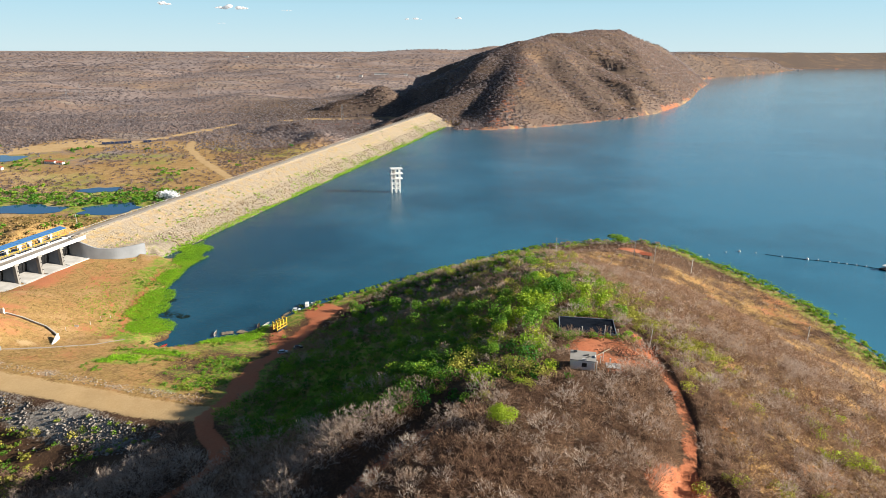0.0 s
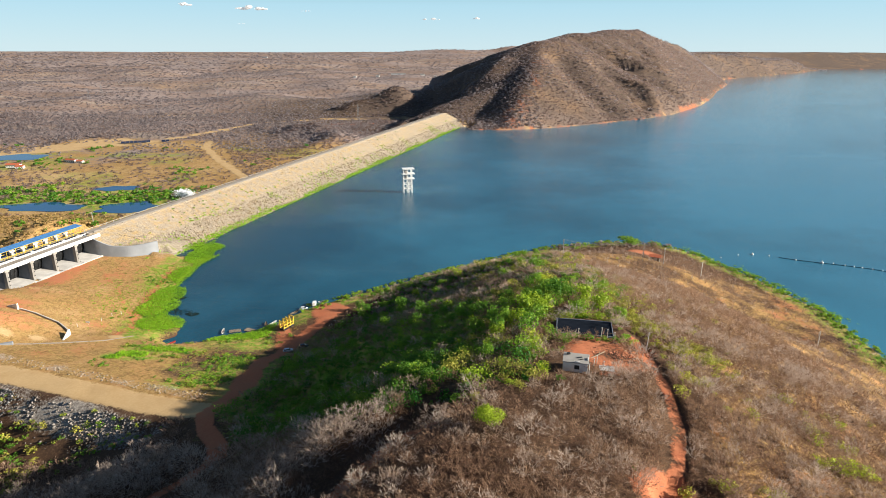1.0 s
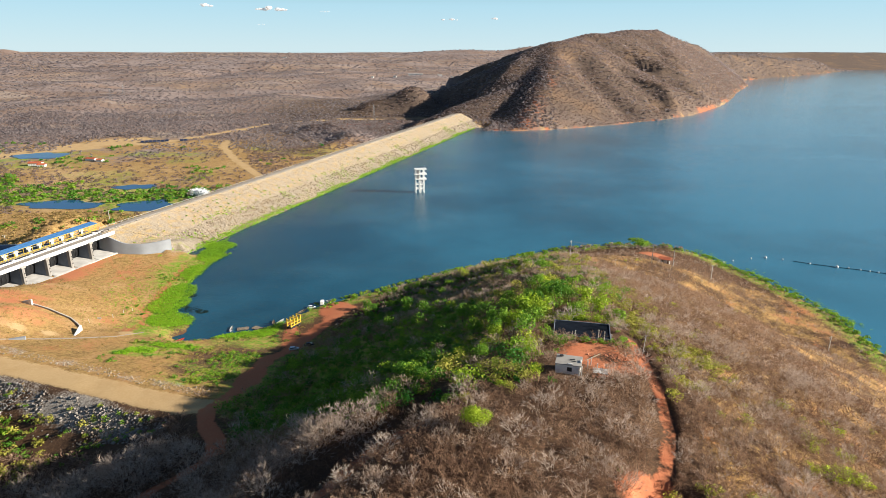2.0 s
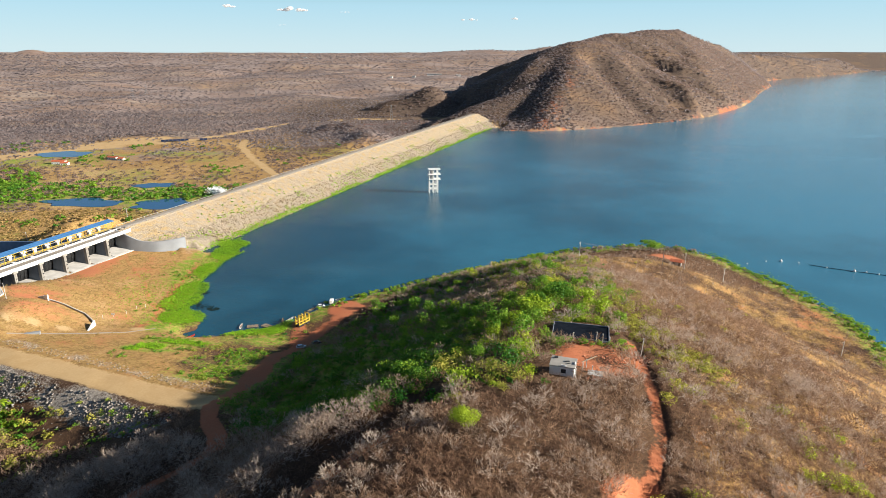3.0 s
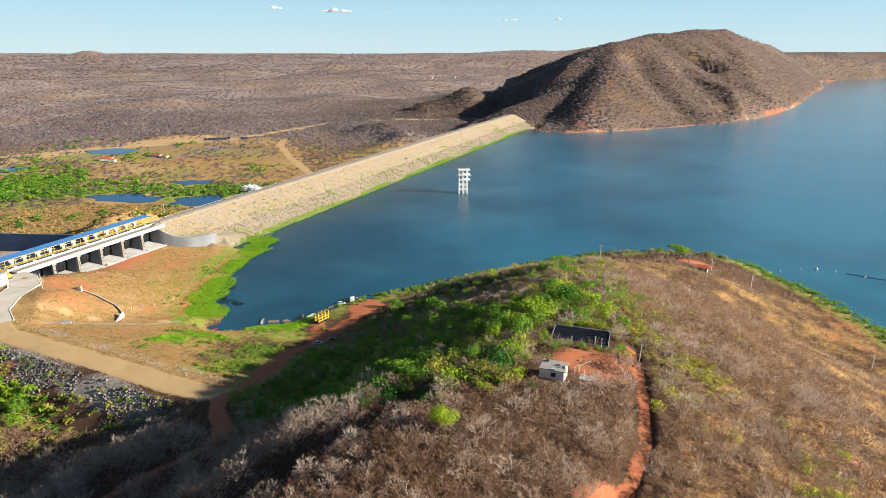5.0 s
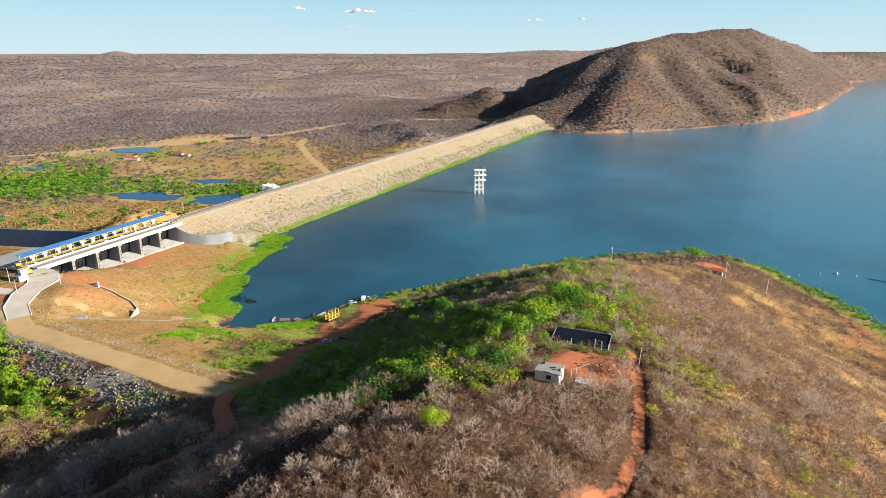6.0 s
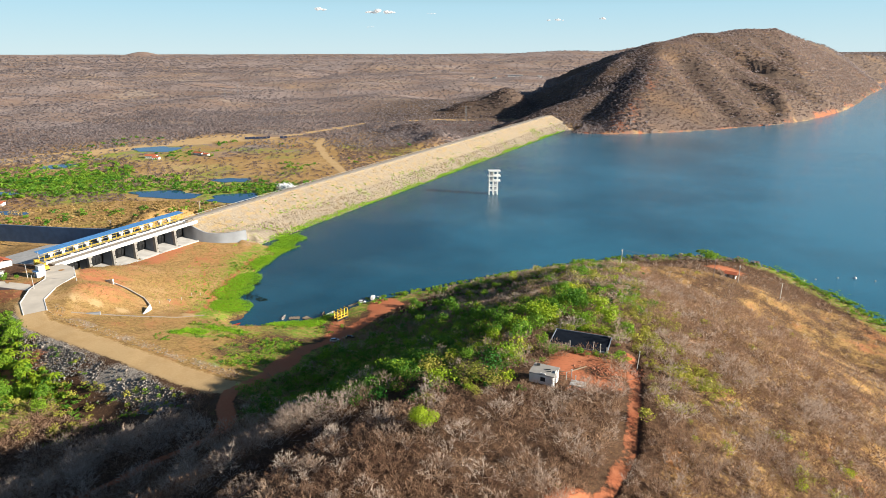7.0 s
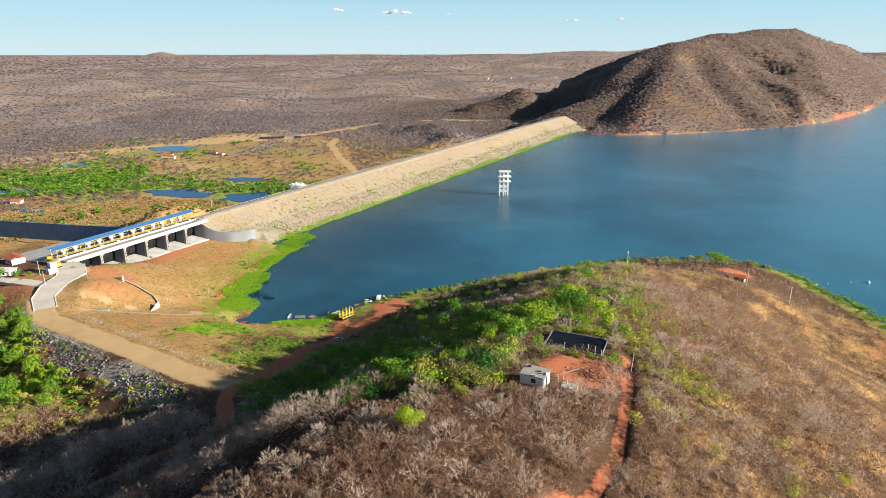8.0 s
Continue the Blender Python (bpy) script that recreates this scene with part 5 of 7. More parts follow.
def log(x, y, rz, long):
    bm = bmesh.new()
    rod(bm, (-long / 2, 0, 0.16), (long / 2, 0, 0.24), 0.16, 0.11, seg=8)
    rod(bm, (long * 0.1, 0, 0.2), (long * 0.32, 0.7, 0.5), 0.07, 0.03, seg=6)
    return solid("log", bm, WOOD, "grey felled trunk lying on the cleared earth", "log", "felled trunks", m=pose(x, y, ground_z(x, y), 0, 0, rz))


log(38.5, 131.0, 40, 5.5)
log(34.0, 128.2, 5, 3.5)


def yard_post(x, y, h, rz=0, lean=0.0):
    s = thing("fence_post", x, y, ground_z(x, y), rz, "thin pale concrete post in the cleared yard", "post", "posts round the basin")
    bm = bmesh.new()
    rod(bm, (0, 0, -0.3), (lean, 0, h), 0.11, 0.09, seg=6)
    part("shaft", bm, CONCRETE, s)
    bm = bmesh.new()
    box(bm, lean, 0, h, 0.3, 0.3, 0.12)
    part("cap", bm, CONCRETE, s)
    return s


for row in ((42.2, 143.8, 3.2, 0, 0.1), (44.0, 144.6, 2.6), (36.5, 144.5, 2.2), (52.5, 139.0, 5.2, 0, 0.3), (36.2, 124.5, 1.8), (37.3, 126.5, 1.9), (38.2, 123.6, 1.7), (45.5, 143.2, 2.4)):
    yard_post(*row)


def power_pole(x, y, rz, h, label, z=None):
    s = thing("power_pole", x, y, ground_z(x, y) if z is None else z, rz, label, "power pole", "power poles on the headland")
    bm = bmesh.new()
    box(bm, 0, 0, h / 2 - 0.4, 0.34, 0.26, h + 0.8)
    part("pole", bm, CONCRETE, s)
    bm = bmesh.new()
    box(bm, 0, 0.2, h - 0.5, 2.4, 0.12, 0.14)
    arm = part("cross_arm", bm, WOOD, s)
    for cx in (-1.1, 0.0, 1.1):
        bm = bmesh.new()
        rod(bm, (cx, 0.2, h - 0.43), (cx, 0.2, h - 0.1), 0.08, seg=6)
        part("insulator", bm, WHITE, arm)
    return s


power_pole(58.7, 299, 70, 9.2, "grey concrete power pole rising from bare scrub")
power_pole(107, 322, 80, 10.0, "pale concrete power pole at the headland's tip")
power_pole(120, 326, 60, 9.5, "concrete power pole beside a small white hut")
power_pole(140, 322, 30, 9.0, "pale concrete power pole above the shore")
power_pole(171, 258, 40, 7.0, "thin pole standing on the dry slope")


def power_line(ends):
    """Sagging cables from pole to pole."""
    s = thing("power_line", ends[0][0], ends[0][1], ground_z(*ends[0][:2]), 0, "thin power cables sagging from pole to pole", "cable")
    for side in (-0.6, 0.6):
        for p, q in zip(ends[:-1], ends[1:]):
            a = Vector((p[0], p[1] + side, ground_z(p[0], p[1]) + p[2])) - s.matrix_world.translation
            b = Vector((q[0], q[1] + side, ground_z(q[0], q[1]) + q[2])) - s.matrix_world.translation
            bm = bmesh.new()
            spots = [a.lerp(b, k / 10) - Vector((0, 0, 1.4 * (1 - (k / 5 - 1) ** 2))) for k in range(11)]
            for u, v in zip(spots[:-1], spots[1:]):
                rod(bm, u, v, 0.018, seg=3, cap=False)
            part("cable", bm, STEEL, s)
    return s


power_line([(58.7, 299, 9.0), (107, 322, 9.8), (140, 322, 8.8)])
power_pole(-283, 455, 30, 9.0, "concrete power pole on the brown mound", ground_z(-283, 455))
power_pole(-345, 420, 30, 9.0, "concrete power pole on the brown mound", ground_z(-345, 420))
bm = bmesh.new()
for dx in (-0.9, 0.0, 0.9):
    pts = [(58.7 + dx * 0.4, 299 + dx, 38.8), (107 + dx * 0.3, 322 + dx, 30.2), (120 + dx * 0.4, 326 + dx, 27.5)]
    for p, q in zip(pts[:-1], pts[1:]):
        prev = None
        for k in range(9):
            u = k / 8
            c = Vector(p).lerp(Vector(q), u) - Vector((0, 0, 3.0 * u * (1 - u)))
            if prev is not None:
                rod(bm, prev, c, 0.014, seg=3, cap=False)
            prev = c
solid("power_line", bm, STEEL_DARK, "thin grey power lines between the poles", "cable")
cottage(119, 338, -20, 5.5, 4.0, 2.4, "tiny pale hut with red tiled roof on the tip")

# ---------------------------------------------------------------- below the dam
for row in ((-580, 778, 10, 16, 8, 3.5), (-566, 770, 15, 9, 7, 3.0), (-528, 818, -10, 15, 7, 3.2), (-512, 812, 0, 8, 6, 2.8), (-541, 492, 20, 10, 7, 3.0)):
    cottage(*row, "low farm house with red tiled roof on the plain", group="farm houses below the dam")


def panel_row(x, y, rz, n):
    s = thing("solar_array", x, y, ground_z(x, y), rz, "row of dark blue solar panels on the sandy plain", "solar panels", "panel rows")
    for k in range(n):
        bm = bmesh.new()
        box(bm, k * 6.2, 0, 2.2, 5.8, 7.0, 0.15, rx=18)
        part("panel", bm, SILT, s)
        bm = bmesh.new()
        rod(bm, (k * 6.2, 0, -0.4), (k * 6.2, 0, 2.2), 0.15, seg=5)
        part("leg", bm, STEEL, s)
    return s


panel_row(-545, 985, 25, 7)
panel_row(-490, 1010, 25, 2)


def spray(x, y, z):
    rng = np.random.default_rng(5)
    n = 3200
    t = rng.random(n) ** 0.7
    px_, py_ = t * 26 * -1.0, t * 10
    pz = 15 * t * (1.5 - t) * 1.1 * (0.25 + 0.75 * rng.random(n))
    c = np.stack([x + px_ + rng.normal(0, 2.4, n) * (0.3 + t), y + py_ + rng.normal(0, 2.4, n) * (0.3 + t), z + pz + rng.normal(0, 0.6, n)], 1)
    base = rng.normal(0, 1, (n, 3, 3)) * 0.42
    v = (c[:, None] + base).reshape(-1, 3)
    ob = mesh_object("water_spray", v, np.arange(3 * n), np.full(n, 3), FOAM)
    return tagged(ob, "white plume of water from the outlet valve", "water spray", kind="stuff")


spray(-262, 605, -18)


def pylon(x, y, h):
    s = thing("pylon", x, y, ground_z(x, y), 20, "thin grey lattice power pylon on the scrub plain", "pylon", "pylons")
    for cx in (-1, 1):
        for cy in (-1, 1):
            bm = bmesh.new()
            rod(bm, (cx * 2.6, cy * 2.6, -0.5), (cx * 0.5, cy * 0.5, h), 0.22, 0.14, seg=4)
            part("leg", bm, STEEL, s)
    for k in range(5):
        z, w = h * (k + 1) / 6, 2.6 - 2.1 * (k + 1) / 6
        bm = bmesh.new()
        for a, b in (((-w, -w), (w, -w)), ((w, -w), (w, w)), ((w, w), (-w, w)), ((-w, w), (-w, -w))):
            rod(bm, (*a, z), (*b, z + h / 12), 0.1, seg=4)
        part("brace", bm, STEEL, s)
    for z in (h * 0.78, h * 0.94):
        bm = bmesh.new()
        box(bm, 0, 0, z, 9, 0.3, 0.3)
        part("cross_arm", bm, STEEL, s)
    return s


for row in ((-210, 1300, 34), (-640, 1650, 30), (-900, 1500, 30), (-1010, 1750, 30)):
    pylon(*row)


def barn(x, y, w, rz):
    z = ground_z(x, y)
    s = thing("farm_building", x, y, z, rz, "long pale building far off on the plain", "building", "buildings on the plain")
    bm = bmesh.new()
    box(bm, 0, 0, 2.5, w, 10, 6)
    part("wall", bm, WHITE, s)
    bm = bmesh.new()
    box(bm, 0, 0, 6.2, w + 2, 13, 1.2, bevel=0.4)
    part("roof", bm, CONCRETE, s)
    return s


for row in ((-248, 2560, 60, 5), (-150, 2570, 18, 5), (-100, 2590, 12, 0), (-330, 2540, 14, 0), (-420, 2530, 10, 0), (-1218, 3960, 26, 0), (-60, 2600, 20, 0)):
    barn(*row)

# ---------------------------------------------------------------- plants: prototypes as triangle soups
def bare_shrub(rng, stems, forks, width, spray, wide=0.95):
    """A leafless shrub one metre high: stems that fork again and again and end in fans of fine twigs."""
    tris = []

    def limb(p, d, length, level):
        q = p + d * length
        side = np.cross(d, rng.normal(0, 1, 3))
        side /= np.linalg.norm(side) + 1e-9
        if level == len(forks):
            tris.append([p - side * spray / 2, p + side * spray / 2, q])
            return
        w = width * (1.6, 1.1, 0.9)[level]
        tris.append([p - side * w / 2, p + side * w / 2, q])
        for k in range(forks[level]):
            turn = d + rng.normal(0, 0.52, 3) + 0.22 * q
            turn[2] = max(turn[2], 0.05)
            turn /= np.linalg.norm(turn)
            limb(p + d * length * (0.6 + 0.38 * rng.random()), turn, length * ((0.74, 0.66, 0.62)[level] + 0.14 * rng.random()), level + 1)

    for k in range(stems):
        a = 2 * math.pi * (k + rng.random()) / stems
        lean = 0.08 + wide * rng.random() ** 0.8
        d = np.array([math.cos(a) * math.sin(lean), math.sin(a) * math.sin(lean), math.cos(lean)])
        limb(np.array([0.05 * math.cos(a), 0.05 * math.sin(a), -0.05]), d, 0.40 + 0.08 * rng.random(), 0)
    return np.array(tris)


def twig_dome(rng, n, leaf):
    """A far leafless crown: patches of fine twigs round a low dome."""
    d = rng.normal(0, 1, (n, 3))
    d[:, 2] = np.abs(d[:, 2]) + 0.15
    d /= np.linalg.norm(d, axis=1)[:, None]
    c = d * (0.55 + 0.4 * rng.random((n, 1)))
    nrm = d + 0.3 * rng.normal(0, 1, (n, 3))
    u = np.cross(nrm, rng.normal(0, 1, (n, 3)))
    u /= np.linalg.norm(u, axis=1)[:, None] + 1e-9
    w = np.cross(nrm, u)
    w /= np.linalg.norm(w, axis=1)[:, None] + 1e-9
    size = leaf * (0.7 + 0.6 * rng.random((n, 1)))
    return np.stack([c - u * size, c - w * size * 0.8, c + u * size, c + w * size * 0.8], 1)


def leaf_crown(rng, n, leaf, lumps=7, flat=0.75, hollow=0.55):
    """Leaves round a lumpy crown about one metre in radius, as quads."""
    centre = rng.normal(0, 1, (lumps, 3))
    centre /= np.linalg.norm(centre, axis=1)[:, None]
    centre *= np.array([0.62, 0.62, 0.5]) * (0.5 + 0.6 * rng.random((lumps, 1)))
    radius = 0.34 + 0.22 * rng.random(lumps)
    pick = rng.integers(0, lumps, n)
    d = rng.normal(0, 1, (n, 3))
    d /= np.linalg.norm(d, axis=1)[:, None]
    c = centre[pick] + d * (radius[pick] * (hollow + (1 - hollow) * rng.random(n) ** 0.5))[:, None]
    c[:, 2] *= flat
    u = rng.normal(0, 1, (n, 3))
    nrm = d + 0.28 * rng.normal(0, 1, (n, 3))
    u -= nrm * (np.sum(u * nrm, 1) / (np.sum(nrm * nrm, 1) + 1e-9))[:, None]
    u /= np.linalg.norm(u, axis=1)[:, None]
    w = np.cross(nrm, u)
    w /= np.linalg.norm(w, axis=1)[:, None] + 1e-9
    s = leaf * (0.6 + 0.8 * rng.random((n, 1)))
    return np.stack([c - u * s, c - w * s * 0.6, c + u * s, c + w * s * 0.6], 1)


def grass_tuft(rng, n, width):
    tris = []
    for k in range(n):
        a = rng.random() * 6.283
        p = np.array([rng.normal(0, 0.35), rng.normal(0, 0.35), -0.05])
        lean = rng.normal(0, 0.28, 2)
        side = np.array([math.cos(a), math.sin(a), 0]) * width
        tris.append([p - side, p + side, p + np.array([lean[0], lean[1], 0.6 + 0.5 * rng.random()])])
    return np.array(tris)


def scatter(name, protos, x, y, z, size, tint, material, label, category, rng, tall=1.0):
    """Copies of the prototypes, turned and sized, joined into one object of loose growth."""
    kind = rng.integers(0, len(protos), len(x))
    turn = rng.random(len(x)) * 6.283
    vs, cs = [], []
    corner = protos[0].shape[1]
    for k, proto in enumerate(protos):
        m = np.where(kind == k)[0]
        if not len(m):
            continue
        flat = proto.reshape(-1, 3)
        c, s = np.cos(turn[m])[:, None], np.sin(turn[m])[:, None]
        sz = size[m][:, None]
        hgt = sz * (tall if np.isscalar(tall) else tall[m][:, None])
        v = np.stack([x[m][:, None] + sz * (c * flat[:, 0] - s * flat[:, 1]), y[m][:, None] + sz * (s * flat[:, 0] + c * flat[:, 1]), z[m][:, None] + hgt * flat[:, 2]], -1)
        vs.append(v.reshape(-1, 3))
        cs.append(np.repeat(tint[m], len(flat), axis=0))
    v, t = np.concatenate(vs), np.concatenate(cs)
    n = len(v) // corner
    colour = np.concatenate([t, np.zeros((len(t), 1)), np.ones((len(t), 1))], 1)
    ob = mesh_object(name, v, np.arange(len(v)), np.full(n, corner), material, False, {"tint": colour})
    return tagged(ob, label, category, kind="stuff")


def jittered(rng, x0, x1, y0, y1, gap):
    gx_, gy_ = np.meshgrid(np.arange(x0, x1, gap), np.arange(y0, y1, gap))
    x = gx_.ravel() + rng.uniform(-0.5, 0.5, gx_.size) * gap
    y = gy_.ravel() + rng.uniform(-0.5, 0.5, gy_.size) * gap
    return x, y


def tints(rng, n, base=None):
    hue = rng.random(n) if base is None else np.clip(base + rng.normal(0, 0.22, n), 0, 1)
    return np.stack([hue, rng.random(n)], 1)


def clear_of(x, y, bay=True):
    """Where nothing built, bare or wet forbids a shrub."""
    ok = shore(x, y) > 1.5
    if bay:
        ok &= ~((x < -76) & (y > 176 + (-x - 90) * 0.35) & (y < 450) & (x > -265))
    for line, half in ((RED_ROAD[:10], 5.0), (RED_ROAD[9:], 2.6), (RED_ROAD[:5], 6.8), (HILL_TRACK, 2.3), (DYKE, 6.5), (YARD, 13.0), (PATH_DOWN, 6), (TRACK_DOWN, 9), (FOOTPATH, 2.5), (GULLY, 3.4)):
        d, _, _ = along(x, y, line)
        ok &= d > half
    a, o = dam_coords(x, y)
    ok &= ~((a > -6) & (a < DAM_LONG - 20) & (np.abs(o) < 58))
    sa, so = spill_coords(x, y)
    ok &= ~((sa > -104) & (sa < 4) & (so < 16) & (so > -140))
    ok &= np.hypot((x - 39.2) / 9.5, (y - 150.5) / 7.5) > 1
    ok &= np.hypot((x - 39) / 8.5, (y - 131) / 10) > 1
    ok &= np.hypot(x - 31.4, y - 121.6) > 4.6
    return ok


GREEN_RIM = [(-60, 141), (-32, 132), (-14, 116), (-2, 111), (10, 108), (19, 112), (25, 122), (29, 138), (35, 142), (50, 157), (58, 195), (66, 262), (70, 330), (50, 372), (10, 352), (-36, 318), (-48, 276), (-58, 232), (-68, 192)]


def inside_of(x, y, rim):
    res = np.zeros(np.shape(x), bool)
    for (ax, ay), (bx, by) in zip(rim, rim[1:] + rim[:1]):
        res ^= ((ay > y) != (by > y)) & (x < (bx - ax) * (y - ay) / (by - ay + 1e-12) + ax)
    return res


def greenness(x, y):
    """How leafy the growth is, 0 to 1."""
    d, _, _ = along(x, y, GREEN_RIM + GREEN_RIM[:1])
    g = step(-8, 8, np.where(inside_of(x, y, GREEN_RIM), d, -d))
    low_side = 1 - step(-32, -12, x)
    g = g * np.clip(0.74 + 0.34 * low_side + 1.0 * fractal(x, y, 26, 3, 17), 0, 1)
    east_top = step(45, 70, x) * step(190, 260, y)
    g = g * (1 - 0.8 * east_top)
    valley = blob(x, y, -176, 168, 40, 24, 0.5)
    g = np.maximum(g, valley * 0.75)
    g = np.maximum(g, blob(x, y, -95, 240, 20, 28, 0.5) * 0.55)
    return g


rng = np.random.default_rng(11)
PUFF = [bare_shrub(rng, 8, (3, 3, 5), 0.011, 0.0115) for k in range(6)]
NEAR = [bare_shrub(rng, 6, (3, 3, 3), 0.016, 0.0185, 0.95) for k in range(8)]
MIDDLE = [bare_shrub(rng, 5, (3, 2, 2), 0.030, 0.044, 0.95) for k in range(6)]
CROWN = [bare_shrub(rng, 8, (3, 3, 2), 0.020, 0.026) for k in range(5)]
BRUSH = [bare_shrub(rng, 9, (2, 2), 0.030, 0.036, 0.55) for k in range(6)]
SMALL = [bare_shrub(rng, 4, (2, 2), 0.055, 0.085, 0.9) for k in range(6)]


def leaf_mat(n, leaf, rough, low=0.0, high=0.45, wide=0.8):
    """Broad tufts that spread nearly flat."""
    c = np.stack([rng.uniform(-wide, wide, n), rng.uniform(-wide, wide, n), rng.uniform(low, high, n)], 1)
    t = rng.random(n) * 6.283
    u = np.stack([np.cos(t), np.sin(t), rng.normal(0, rough, n)], 1) * leaf
    w = np.stack([-np.sin(t), np.cos(t), rng.normal(0, rough, n)], 1) * leaf * 0.8
    return np.stack([c - u, c - w, c + u, c + w], 1)


BUSHY = [twig_dome(rng, 15, 0.26) for k in range(8)]
FAR = [twig_dome(rng, 7, 0.43) for k in range(8)]
FARTHER = [twig_dome(rng, 5, 0.54) for k in range(8)]

def thicket(x, y):
    """Where yellowing bushes crowd out the bare scrub on the sunny slope."""
    return np.maximum(blob(x, y, 67, 143, 7, 9, 0.6), blob(x, y, 59, 160, 5, 10, 0.6))


# headland, near slope
x, y = jittered(rng, -150, 120, 62, 260, 2.75)
r = np.hypot(x - 20, y)
ok = clear_of(x, y) & (rng.random(len(x)) > greenness(x, y) * (0.93 - 0.22 * step(150, 200, y)))
_, side, _ = along(x, y, HEADLAND)
sunny = (side < 0) & (x > 30)
patchy = fractal(x, y, 18, 3, 41)
ok &= rng.random(len(x)) < np.where(sunny, (0.92 + 0.6 * patchy) * (1 - 0.75 * thicket(x, y)), 1.0 + 0.3 * patchy)
size = np.where(sunny, rng.uniform(2.4, 5.0, len(x)), rng.uniform(1.9, 4.2, len(x)) * (1 + 0.25 * patchy))
# lighter tints on the sunny slope: sunlight put into the twig colour
base = np.where(sunny, 0.25 + 0.5 * step(125, 220, y) + 0.3 * patchy, 0.25 + 0.35 * patchy)
tint = tints(rng, len(x), base)
tint[:, 0] = np.clip(tint[:, 0] + rng.normal(0, 0.28, len(x)), 0, 1)
tint[:, 1] = np.where(rng.random(len(x)) < np.where(sunny, 0.24, 0.17 + 0.42 * np.maximum(blob(x, y, -34, 104, 30, 13, 0.6), np.maximum(blob(x, y, -14, 86, 12, 9, 0.6), blob(x, y, -100, 124, 44, 32, 0.6)))), 0.75 + 0.25 * rng.random(len(x)), tint[:, 1] * 0.5)
size = np.where(tint[:, 1] > 0.74, np.where(sunny, size * 1.05, size * 1.12), size)
size = size * (1 + 0.28 * blob(x, y, -70, 108, 62, 30, 0.6))
lane, lane_side, _ = along(x, y, HILL_TRACK)
size = np.where(lane_side > 0, size * np.clip(0.25 + lane / 9, 0.4, 1), size)
d, bank, _ = along(x, y, DYKE)
ok &= ~((d < np.where(bank > 0, 26, 18)) & (x < -84))
z = terrain(x, y) - 0.05
pale = ok & (tint[:, 1] > 0.74) & (r < 175)
tint[:, 1] = np.where((r < 175) | sunny, tint[:, 1], np.minimum(tint[:, 1], 0.6))
scatter("pale_scrub", PUFF, x[pale], y[pale], z[pale], size[pale], tint[pale], TWIGS, "pale grey leafless shrubs with fine fanned twigs", "scrub", rng)
ok &= ~pale
near = ok & (r < 138)
mid = ok & (r >= 138)
scatter("bare_scrub", NEAR, x[near], y[near], z[near], size[near], tint[near], TWIGS, "leafless grey-brown dry scrub on the hill", "scrub", rng, 0.78)
scatter("bare_scrub", MIDDLE, x[mid], y[mid], z[mid], size[mid], tint[mid], TWIGS, "leafless brown dry scrub on the slopes", "scrub", rng, 0.75)

# upright brush that fills the gaps between the shrubs
x, y = jittered(rng, -80, 130, 64, 290, 1.75)
_, side, _ = along(x, y, HEADLAND)
sunny = (side < 0) & (x > 30)
patchy = fractal(x, y, 9, 3, 243)
ok = clear_of(x, y) & (rng.random(len(x)) > greenness(x, y) * 1.3) & (rng.random(len(x)) < np.where(sunny, (0.50 + 1.0 * patchy) * (1 - thicket(x, y)), (0.80 + 0.8 * patchy) * (0.25 + 0.75 * step(-22, 4, x))))
ok &= (along(x, y, GULLY)[0] > 5) & (along(x, y, HOLLOW)[0] > 8) & ((y < 200) | (sunny & (rng.random(len(x)) < 0.7)))
x, y, sunny, patchy = x[ok], y[ok], sunny[ok], patchy[ok]
# brush tinted brighter where the slope is sunlit, darker elsewhere
t = tints(rng, len(x), np.where(sunny, 0.45, 0.22) + 0.5 * patchy)
t[:, 1] = np.where(rng.random(len(x)) < np.where(sunny, 0.20, 0.10), 0.7 + 0.3 * rng.random(len(x)), 0.3)
tall = rng.uniform(1.1, 2.3, len(x)) * (1 + 0.5 * patchy)
lane, lane_side, _ = along(x, y, HILL_TRACK)
tall = np.where(lane_side > 0, tall * np.clip(0.25 + lane / 9, 0.4, 1), tall)
for where, label in ((~sunny, "dense upright brown brush under the hill's shrubs"), (sunny, "dense mauve-brown dry brush on the sunny slope")):
    scatter("bare_scrub", BRUSH, x[where], y[where], terrain(x[where], y[where]) - 0.05, tall[where], t[where], TWIGS, label, "scrub", rng, 1.15)

# a thicker hedge on the sunny side of the red track
pts = []
for p, q in zip(HILL_TRACK[:6], HILL_TRACK[1:7]):
    n = int(math.hypot(q[0] - p[0], q[1] - p[1]) * 2.6)
    u = rng.random(n)
    d = Vector((q[0] - p[0], q[1] - p[1])).normalized()
    off = rng.uniform(2.4, 3.8, n)
    pts.append(np.stack([p[0] + (q[0] - p[0]) * u - d.y * off, p[1] + (q[1] - p[1]) * u + d.x * off], 1))
x, y = np.concatenate(pts).T
scatter("bare_scrub", NEAR, x, y, terrain(x, y) - 0.05, rng.uniform(0.8, 1.3, len(x)), tints(rng, len(x), 0.3) * np.array([1, 0.5]), TWIGS, "thick leafless hedge along the red track", "scrub", rng)

